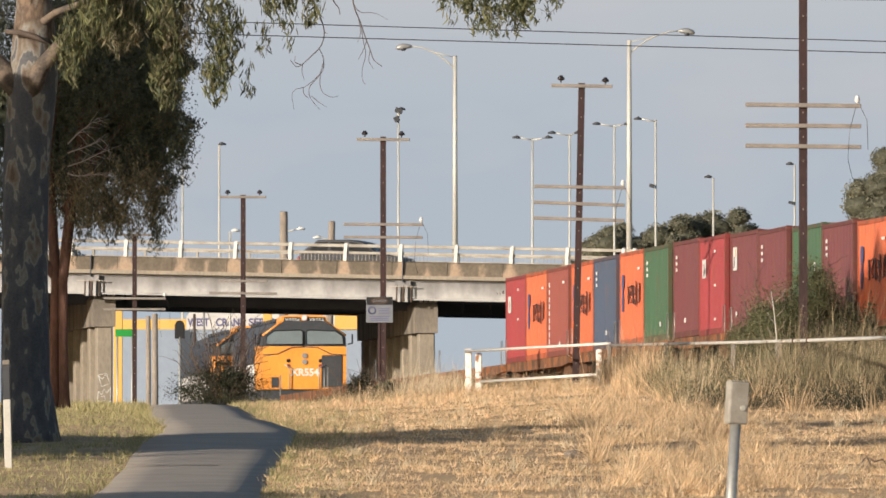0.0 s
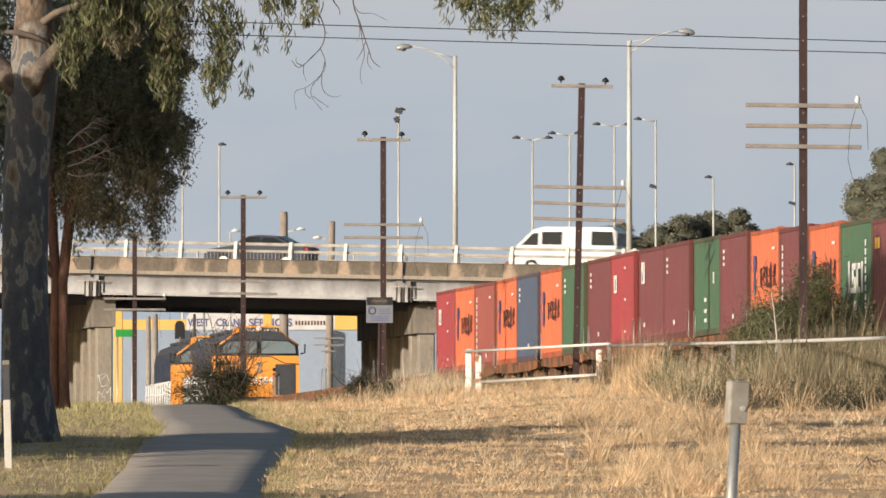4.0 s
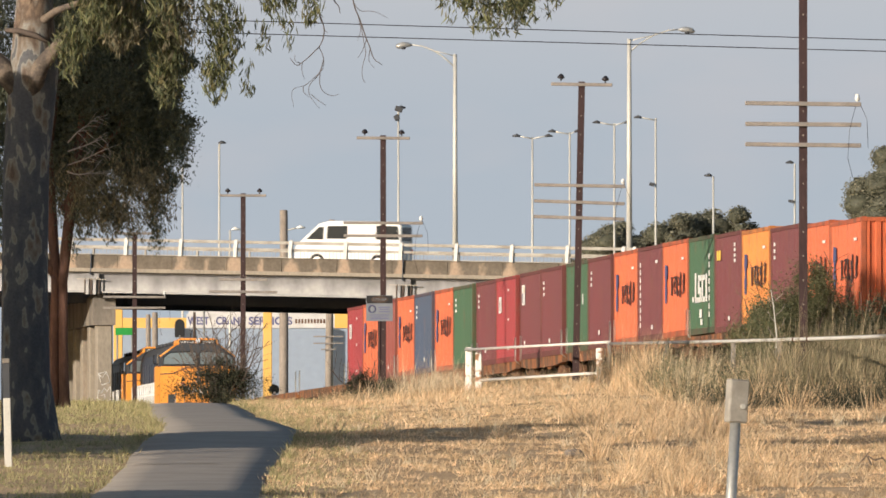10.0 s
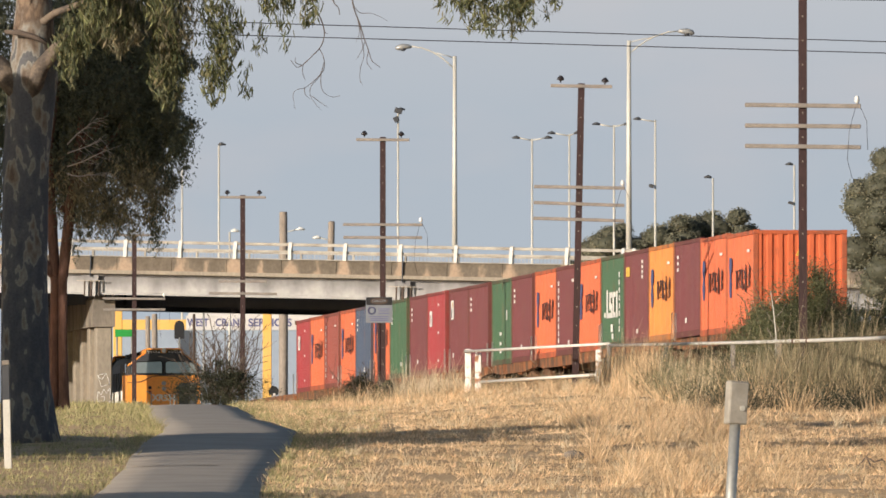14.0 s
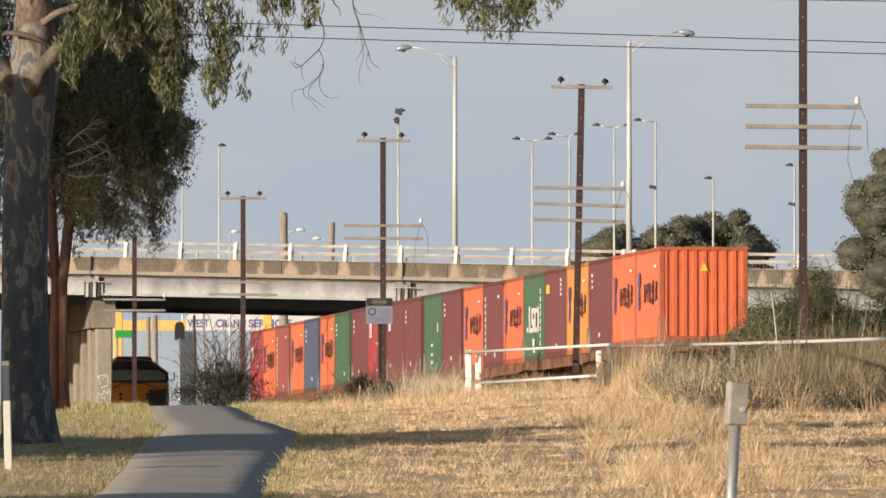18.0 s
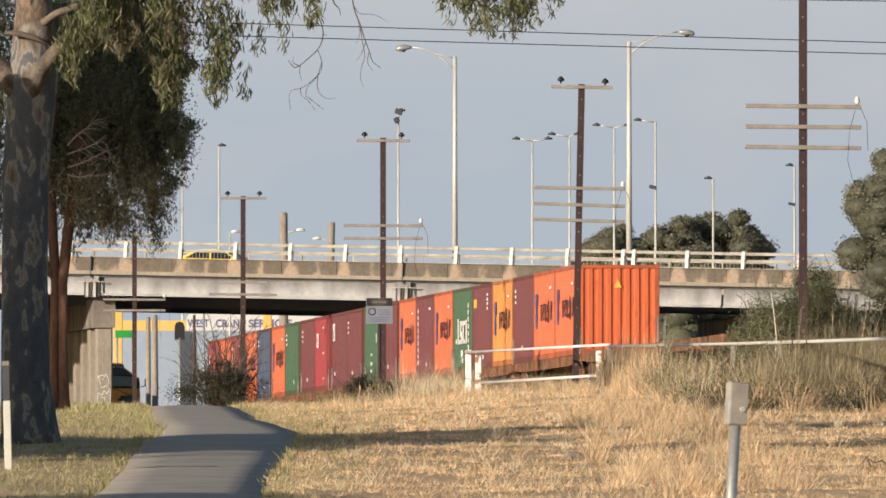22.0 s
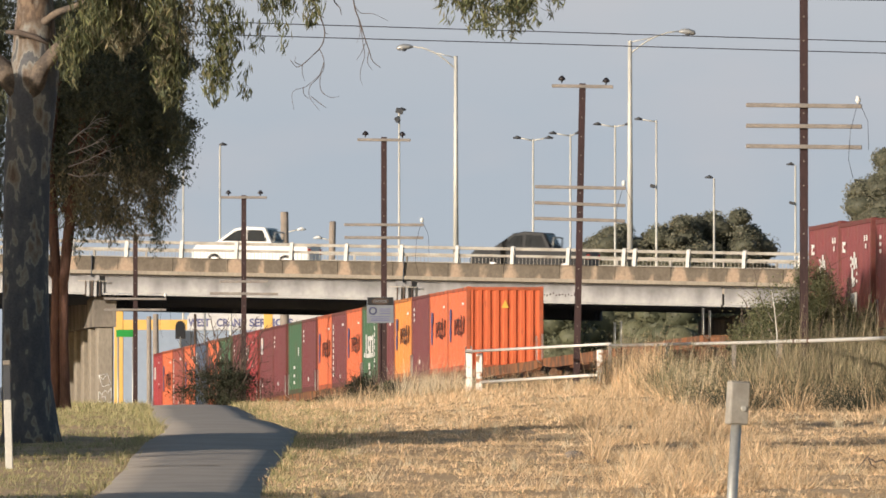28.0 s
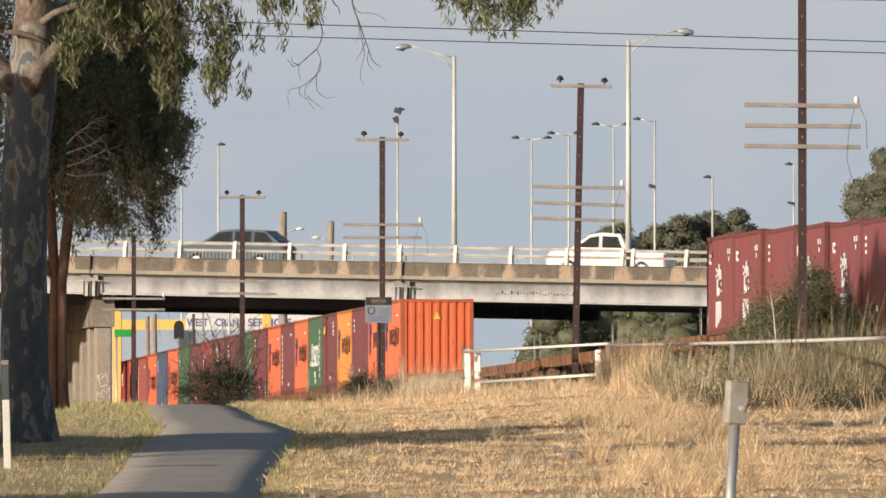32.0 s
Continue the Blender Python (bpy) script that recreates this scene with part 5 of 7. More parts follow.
def mast(x, y, top, heads, label, r=0.055, tilt=0.0, head="loco_dark"):
    """A slim far lamp column; heads: sideways offsets of its lanterns."""
    foot = gz(x, y) - 0.2
    p = thing("lamp_column", pose(x, y, foot), label, "street lamp", "far lamp columns")
    h = top - foot
    bm = bmesh.new()
    tube(bm, [(0, 0, 0), (0, 0, h)], [r * 1.4, r], 8)
    part("pole", bm, M["galv_pale"], p)
    for dx in heads:
        if abs(dx) > 0.25:
            bm = bmesh.new()
            tube(bm, [(0, 0, h - 0.1), (dx * 0.6, 0, h - 0.02), (dx, 0, h + 0.05)], r * 0.7, 6)
            part("arm", bm, M["galv_pale"], p)
        bm = bmesh.new()
        k = 1 if dx >= 0 else -1
        tube(bm, [(dx - k * 0.05, 0, h + 0.03), (dx + k * 0.14, 0, h + 0.09), (dx + k * 0.40, 0, h + 0.04)], [0.05, 0.10, 0.04], 8)
        part("lantern", bm, M[head], p, "dark lantern head" if head == "loco_dark" else "pale lantern head")
    return p


def build_lamps():
    a = bridge_point(15.63, 0.5, 0.0)
    road_lamp(a, 1.6 + (880 - 100) / 41.9, -1.85, "pale steel road lamp standing on the bridge parapet")
    b = bridge_point(23.29, 0.45, 0.0)
    road_lamp(b, 1.6 + (880 - 72) / 42.1, 2.1, "tall pale steel road lamp on the bridge", 0.11)
    s = 31.0
    Y = 772.0
    for px, py, heads in ((942, 246, (-0.75, 0.75)), (1008, 238, (-0.85, 0.3)), (1087, 222, (-0.85, 0.6)), (1160, 213, (-0.85,)), (1262, 316, (-0.12,)),
                          (1406, 293, (-0.12,)), (388, 258, (0.0,)), (323, 300, (0.1,)), (705, 196, (0.0,))):
        top = 1.6 + (880 - py) / s
        p = mast((px - 784) / s, Y, top, heads, "slim pale lamp column beyond the bridge")
        for at, py2, dx, w, h, lean in ((705, 197, 0.02, 0.44, 0.3, 0.35), (705, 212, -0.1, 0.3, 0.32, -0.5), (1160, 330, -0.22, 0.3, 0.2, 0.3), (1406, 360, -0.2, 0.34, 0.16, 0.2)):
            if at == px:
                o = part("floodlight", box(bmesh.new(), (0, 0, 0), (w, 0.3, h), bevel=0.03), M["loco_dark"], p, "dark floodlight box")
                o.matrix_basis = Matrix.Translation((dx, -0.16, 1.6 + (880 - py2) / s - p.location.z)) @ Matrix.Rotation(lean, 4, "Y")
    # low lanterns behind the parapet: bent arms of lamps on the road beyond
    for px, py, reach in ((506, 404, 0.6), (588, 419, -0.62), (407, 407, 0.12)):
        x, y = (px - 784) / 34.0, 704.0
        mast(x, y, 1.6 + (880 - py - 4) / 34.0, (reach,), "low street lamp with a pale lantern beyond the bridge", 0.05, 0.0, "ceramic_white")
    # stout timber poles behind the bridge
    for px, top, w, low in ((502, 375, 0.42, 0), (274, 556, 0.3, 0), (262, 560, 0.25, 0)):
        s2 = 36.5
        x, y = (px - 784) / s2, 656.0
        z0 = gz(x, y) - 0.2
        bm = bmesh.new()
        hh = 1.6 + (880 - top) / s2 - z0
        tube(bm, [(0, 0, 0), (0.02, 0, hh * 0.5), (0, 0, hh - 0.05), (0, 0, hh)], [w / 2 * 1.05, w / 2, w / 2 * 0.92, w / 2 * 0.75], 10)
        o = part("timber_pole", bm, M["grey_wood"])
        o.location = (x, y, z0)
        tagged(o, "stout weathered grey timber pole behind the bridge", "utility pole", "timber poles")


build_lamps()


def yard_poles():
    """Thin poles and a small far telegraph pole in the works yard beyond the bridge."""
    for px, top, r, m in ((344, 556, 0.07, "steel_dark"), (361, 550, 0.05, "galv"), (497, 548, 0.08, "grey_wood")):
        s, y = 34.2, 700.0
        x = (px - 784) / s
        z0 = gz(x, y) - 0.2
        o = part("yard_pole", tube(bmesh.new(), [(0, 0, 0), (0, 0, 1.6 + (880 - top) / s - z0)], [r * 1.2, r], 8), M[m])
        o.location = (x, y, z0)
        tagged(o, "thin upright pole in the works yard", "pole", "yard poles")
    s, y = 36.5, 656.0
    x = (583 - 784) / s
    z0 = gz(x, y) - 0.2
    hh = 1.6 + (880 - 392) / s - z0
    p = thing("telegraph_pole", pose(x, y, z0), "stout weathered grey timber pole with three short low arms", "utility pole", "timber poles")
    part("shaft", tube(bmesh.new(), [(-0.04, 0, 0), (-0.02, 0, hh * 0.5), (0.12, 0, hh - 0.05), (0.12, 0, hh)], [0.2, 0.18, 0.16, 0.12], 10), M["grey_wood"], p)
    for py, w in ((599, 1.45), (611, 1.45), (622, 0.7)):
        part("cross_arm", box(bmesh.new(), (-0.05, -0.22, 1.6 + (880 - py) / s - z0), (w, 0.08, 0.07)), M["arm_wood"], p)


yard_poles()


def build_wires():
    """Three slack cables high across the place, from pole to pole far out on both sides."""
    for i, (y, zl, zm, zr) in enumerate(((300, 13.05, 11.93, 10.9), (300, 12.75, 11.66, 10.74), (296, 13.24, 12.6, 12.03))):
        bm = bmesh.new()
        pts = []
        for k in range(25):
            u = k / 24
            x = -34 + u * 72
            z = zl * (1 - u) + zr * u - (zl + zr - 2 * zm) / 2 * 4 * u * (1 - u)
            pts.append((x, y, z))
        tube(bm, pts, 0.011, 5)
        o = part("overhead_wire", bm, M["black"])
        tagged(o, "dark slack overhead wire crossing high above the railway", "wire", "overhead wires")
    for x in (-34.0, 38.0):
        z0 = gz(x, 298) - 0.2
        bm = bmesh.new()
        tube(bm, [(0, 0, 0), (0, 0, 14.6 - z0)], [0.19, 0.13], 10)
        p = thing("utility_pole", pose(x, 298, z0), "plain timber pole carrying the overhead wires", "utility pole")
        part("shaft", bm, M["grey_wood"], p)
        bm = bmesh.new()
        box(bm, (0, 0, 13.4 - z0), (0.12, 4.6, 0.12))
        part("cross_arm", bm, M["arm_wood"], p)


build_wires()


# ---- fence, posts and sign ----
def build_fence():
    """A white-painted pipe fence with timber posts, then a long rail along the bank."""
    f = thing("rail_fence", Matrix.Identity(4), "white-painted pipe rail fence with peeling timber posts", "fence")
    pts = [(0.68, 362.0), (0.95, 361.8), (4.05, 351.0), (4.3, 350.0), (9.9, 300.0), (14.5, 259.0)]
    for i, (x, y) in enumerate(pts[:4]):
        g = gz(x, y)
        bm = bmesh.new()
        hh = (1.3, 1.16, 1.0, 1.15)[i]
        box(bm, (x, y, g + hh / 2 - 0.1), (0.17 if i != 3 else 0.11, 0.17, hh + 0.2), bevel=0.02)
        part("post", bm, M["old_white"] if i != 3 else M["arm_wood"], f, "peeling white timber post" if i != 3 else "grey timber post")
    bm = bmesh.new()
    tube(bm, [(0.6, 361.9, gz(0.68, 362) + 1.23), (4.3, 350.0, gz(4.3, 350) + 1.17)], 0.036, 8)
    part("top_rail", bm, M["white_post"], f, "white pipe rail")
    bm = bmesh.new()
    tube(bm, [(1.0, 361.7, gz(1, 362) + 0.38), (4.0, 351.0, gz(4, 351) + 0.35)], 0.038, 8)
    part("low_rail", bm, M["white_post"], f, "white pipe rail")
    bm = bmesh.new()
    tube(bm, [(4.3, 350.0, 5.52), (6.48, 302, 5.04), (7.34, 268.0, 4.70), (8.4, 252.0, 4.567), (9.5, 236.0, 4.42)], 0.036, 8)
    part("long_rail", bm, M["white_post"], f, "long white pipe rail along the bank")
    for y in (275.5, 270.0):
        u = (302.0 - y) / 34.0
        c = Vector((6.48 + 0.86 * u, y, 5.04 - 0.34 * u))
        part("sleeve", tube(bmesh.new(), [c + Vector((-0.0018, 0.07, 0.0007)), c - Vector((-0.0018, 0.07, 0.0007))], 0.055, 10), M["rust"], f, "rusty pipe sleeve")
    for x, y, zt in ((5.39, 326.0, 5.26), (6.48, 302.0, 5.02), (7.0, 281.5, 4.82), (9.5, 236.0, 4.4)):
        g = gz(x, y)
        bm = bmesh.new()
        box(bm, (x, y + 0.09, (g + zt) / 2 - 0.1), (0.1, 0.1, zt - g + 0.2), bevel=0.01)
        part("post", bm, M["arm_wood"], f, "grey timber post")


def build_marker_post():
    """A galvanised pipe with a small steel service box, leaning a little."""
    x, y = 2.58, 125.0
    p = thing("service_post", pose(x, y, gz(x, y) - 0.1, 0, 3.6, 20), "galvanised pipe post with a small grey service box", "post")
    s = 191.6
    top = 1.6 + (880 - 674) / s - gz(x, y) + 0.1
    bm = bmesh.new()
    tube(bm, [(0, 0, 0), (0, 0, top - 0.36)], 0.05, 14)
    part("pipe", bm, M["galv"], p)
    bm = bmesh.new()
    box(bm, (0, 0, top - 0.2), (0.19, 0.12, 0.4), bevel=0.012)
    b = part("service_box", bm, M["box_steel"], p, "grey sheet-steel box")
    bm = bmesh.new()
    box(bm, (0.005, -0.061, top - 0.2), (0.165, 0.006, 0.375), bevel=0.002)
    part("lid", bm, M["box_steel"], b)
    for dx, dz in ((0.035, -0.25),):
        bm = bmesh.new()
        tube(bm, [(dx, -0.066, top + dz), (dx, -0.085, top + dz)], 0.025, 10)
        part("lock", bm, M["galv_pale"], b)
    # guide post at the path's edge
    x, y = -6.9, 215.0
    g = gz(x, y)
    p = thing("guide_post", pose(x, y, g - 0.1, 0, -1.5, 0), "white guide post with a dark band beside the path", "post")
    for nm, z0, z1, m in (("foot", 0.0, 1.2, "galv_pale"), ("band", 1.202, 1.75, "loco_dark"), ("cap", 1.752, 1.83, "concrete_dull")):
        bm = bmesh.new()
        box(bm, (0, 0, (z0 + z1) / 2), (0.12, 0.08, z1 - z0), bevel=0.01)
        part(nm, bm, M[m], p)


def build_sign():
    x, y = -1.88, 400.0
    g = gz(x, y)
    p = thing("warning_sign", pose(x, y, g - 0.2), "grey warning sign with a dark red header on a steel post", "sign")
    s = 59.87
    zc = 1.6 + (880 - 549) / s - g + 0.2
    bm = bmesh.new()
    tube(bm, [(0, 0, 0), (0, 0, zc + 0.3)], 0.05, 10)
    part("post", bm, M["pole_wood"], p)
    bm = bmesh.new()
    box(bm, (0, -0.06, zc), (0.79, 0.03, 0.76), bevel=0.004)
    b = part("board", bm, M["sign_board"], p)
    bm = bmesh.new()
    box(bm, (0, -0.08, zc + 0.26), (0.76, 0.012, 0.23))
    part("header", bm, M["black"], b, "black header panel")
    bm = bmesh.new()
    tube(bm, [(0, -0.086, zc + 0.26), (0, -0.094, zc + 0.26)], 0.1, 20)
    for v in bm.verts:
        v.co.x *= 2.6
    part("header_oval", bm, M["steel_dark"], b, "dull dark red oval")
    words("wording", "DANGER", 0.1, M["sign_board"], p, Matrix.Translation((0, -0.1, zc + 0.26)) @ Matrix.Rotation(radians(90), 4, "X"))
    bm = bmesh.new()
    for k in range(28):
        a = k / 28 * math.tau
        box(bm, (-0.22 + 0.1 * math.cos(a), -0.08, zc - 0.02 + 0.1 * math.sin(a)), (0.035, 0.01, 0.035))
    for zz, w in ((0.03, 0.34), (-0.03, 0.3), (-0.1, 0.32)):
        box(bm, (0.14, -0.08, zc + zz), (w, 0.01, 0.022))
    for zz, w in ((-0.2, 0.6), (-0.26, 0.52), (-0.31, 0.56)):
        box(bm, (0, -0.08, zc + zz), (w, 0.01, 0.022))
    part("small_print", bm, M["mark_navy"], b, "unreadable lines of small print")


def build_small_things():
    """Trackside disc, stones, a fallen twig, litter and a dead sapling."""
    x, y = -6.99, 560.0
    g = gz(x, y) - 0.1
    p = thing("trackside_indicator", pose(x, y, g), "round black trackside indicator on a pale post", "railway signal")
    part("post", tube(bmesh.new(), [(0, 0.06, 0), (0, 0.06, 5.9 - g)], 0.05, 8), M["white_post"], p)
    part("disc", tube(bmesh.new(), [(0, -0.02, 5.98 - g), (0, 0.03, 5.98 - g)], 0.21, 20), M["black"], p)
    part("lamp", tube(bmesh.new(), [(0.02, -0.02, 5.84 - g), (0.02, -0.05, 5.84 - g)], 0.06, 10), M["shed_white"], p)
    rg = np.random.default_rng(91)
    for x, y, sx, sz in ((2.14, 221.0, 0.16, 0.09), (2.42, 219.5, 0.10, 0.06), (2.62, 218.0, 0.05, 0.04)):
        d = BALL_V * (1 + 0.14 * rg.normal(size=(len(BALL_V), 1))) * np.array([sx, sx * 0.8, sz])
        o = scatter_mesh("stone", d, BALL_F, M["ballast"])
        o.location = (x, y, gz(x, y) + sz * 0.5)
        tagged(o, "dark grey stone lying in the dry grass", "stone", "stones in the grass")
    x, y = 6.75, 214.0
    o = thing("fallen_twig", pose(x, y, gz(x, y)), "dark forked twig lying in the dry grass", "branch")
    for pts in ([(-0.22, 0, 0.02), (-0.05, 0, 0.2), (0.08, 0, 0.12), (0.2, 0.02, 0.16), (0.3, 0.05, 0.03)], [(-0.05, 0, 0.2), (0.02, 0.05, 0.06), (0.12, 0.1, 0.02)]):
        part("twig", tube(bmesh.new(), pts, [0.014] * (len(pts) - 1) + [0.006], 6), M["twig"], o)
    x, y = 6.9, 206.0
    bm = bmesh.new()
    box(bm, (0, 0, 0.035), (0.07, 0.06, 0.07), bevel=0.02)
    o = part("litter", bm, M["shed_white"])
    o.location = (x, y, gz(x, y) + 0.01)
    tagged(o, "small scrap of white litter in the grass", "litter")
    x, y = 7.39, 300.0
    g = gz(x, y)
    p = thing("dead_sapling", pose(x, y, g - 0.05), "thin pale dead sapling among the bank weeds", "sapling")
    part("stem", tube(bmesh.new(), [(0.02, 0, 0), (-0.02, 0, 0.6), (0.0, 0, 1.3), (-0.06, 0, 1.9), (-0.12, 0, 2.3)], [0.022, 0.02, 0.016, 0.011, 0.006], 6), M["galv_pale"], p, "pale bare stem")
    for k in range(9):
        z = 0.7 + k * 0.17
        part("twig", tube(bmesh.new(), [(-0.02, 0, z), (0.12 * (-1) ** k, 0.02, z + 0.12), (0.2 * (-1) ** k, 0.02, z + 0.28)], [0.008, 0.006, 0.004], 5), M["dead_branch"], p)


build_fence()
build_marker_post()
build_sign()


# ---- works yard behind the bridge ----
def build_yard():
    s, Y = 31.5, 760.0
    def X(px):
        return (px - 784) / s
    def Z(py):
        return 1.6 + (880 - py) / s
    sh = thing("crane_shed", pose(0, Y, 0), "pale blue clad shed with a white sign fascia", "shed")
    x0, x1, zt = X(205), X(668), Z(585)
    bm = bmesh.new()
    box(bm, ((x0 + x1) / 2, 6.0, zt / 2 + 1.0), (x1 - x0, 12.0, zt - 2.0))
    part("wall", bm, M["shed_blue"], sh, "pale blue ribbed cladding")
    bm = bmesh.new()
    for k in range(int((x1 - x0) / 0.6)):
        box(bm, (x0 + k * 0.6, -0.004, zt / 2 + 1.0), (0.05, 0.006, zt - 2.2))
    tagged(part("cladding_rib", bm, M["shed_blue"], sh), kind="stuff")
    bm = bmesh.new()
    box(bm, ((X(330) + X(592)) / 2, -0.05, (Z(559) + Z(584)) / 2), (X(592) - X(330), 0.1, Z(559) - Z(584)))
    fa = part("fascia", bm, M["shed_white"], sh, "white sign fascia")
    bm = bmesh.new()
    box(bm, ((X(592) + X(668)) / 2, -0.05, (Z(559) + Z(584)) / 2), (X(668) - X(592), 0.1, Z(559) - Z(584)))
    part("yellow_fascia", bm, M["crane_yellow"], sh, "yellow end of the fascia")
    bm = bmesh.new()
    box(bm, ((X(205) + X(330)) / 2, -0.05, (Z(566) + Z(584)) / 2), (X(330) - X(205), 0.1, Z(566) - Z(584)))
    part("yellow_fascia", bm, M["crane_yellow"], sh, "yellow start of the fascia")
    bm = bmesh.new()
    prism(bm, [(X(325), zt), (X(668), zt), (X(660), Z(548)), (X(335), Z(548))], 1.0, 12.0, "y")
    part("roof", bm, M["shed_white"], sh)
    for text, a, b in (("WEST", 332, 370), ("CRANE", 382, 432), ("SERVICES", 440, 517)):
        o = words("wording", text, 0.60, M["mark_navy"], sh, Matrix.Identity(4), "bold navy sign lettering, paled for haze", 0.02)
        wide = max(v.co.x for v in o.data.vertices) - min(v.co.x for v in o.data.vertices)
        o.matrix_basis = Matrix.Translation(((X(a) + X(b)) / 2, -0.11, Z(572))) @ Matrix.Rotation(radians(90), 4, "X") @ Matrix.Diagonal(((X(b) - X(a)) / wide, 1, 1, 1))
    bm = bmesh.new()
    for k in range(11):
        box(bm, (X(524) + k * 0.175, -0.11, Z(572)), (0.10, 0.02, 0.24))
    part("number_bar", bm, M["rust"], fa)
    # gantry legs
    g = thing("gantry_leg", pose(X(475), Y - 4, 3.0), "yellow steel gantry crane leg in front of the shed", "crane", "gantry legs")
    bm = bmesh.new()
    box(bm, (0, 0, (Z(549) - 3.0) / 2), (0.5, 0.5, Z(549) - 3.0), bevel=0.03)
    part("column", bm, M["crane_yellow"], g)
    bm = bmesh.new()
    box(bm, (0, 0, 0.1), (0.8, 0.8, 0.2), bevel=0.02)
    part("foot_plate", bm, M["crane_yellow"], g)
    copy_thing(g, pose(X(212), Y - 4, 3.0))
    # traffic light facing away, and a green road sign on a frame
    t = thing("signal_head", pose(X(318), Y - 60, 3.0), "dark traffic signal with a rounded backing board", "traffic light")
    k = (Y - 60) / Y
    zz = 1.6 + (880 - 583) / (23949 / (Y - 60)) - 3.0
    bm = bmesh.new()
    tube(bm, [(0, 0, 0), (0, 0, zz - 0.4)], 0.06, 8)
    part("pole", bm, M["galv"], t)
    bm = bmesh.new()
    prism(bm, [(-0.26, zz - 0.5), (0.26, zz - 0.5), (0.26, zz + 0.2), (0.18, zz + 0.38), (0.0, zz + 0.45), (-0.18, zz + 0.38), (-0.26, zz + 0.2)], -0.05, 0.05, "y")
    part("backing_board", bm, M["black"], t)
    t.location.x *= k
    q = thing("road_sign", pose(X(243), Y - 30, 3.0), "small green road sign on a steel frame", "sign")
    zz = 1.6 + (880 - 590) / 32.8 - 3.0
    bm = bmesh.new()
    box(bm, (0, 0, zz), (1.0, 0.06, 0.4))
    part("panel", bm, M["sign_green"], q)
    for dx in (-0.4, 0.4):
        bm = bmesh.new()
        tube(bm, [(dx, 0.08, 0), (dx, 0.08, zz)], 0.05, 8)
        part("post", bm, M["galv"], q)


build_yard()


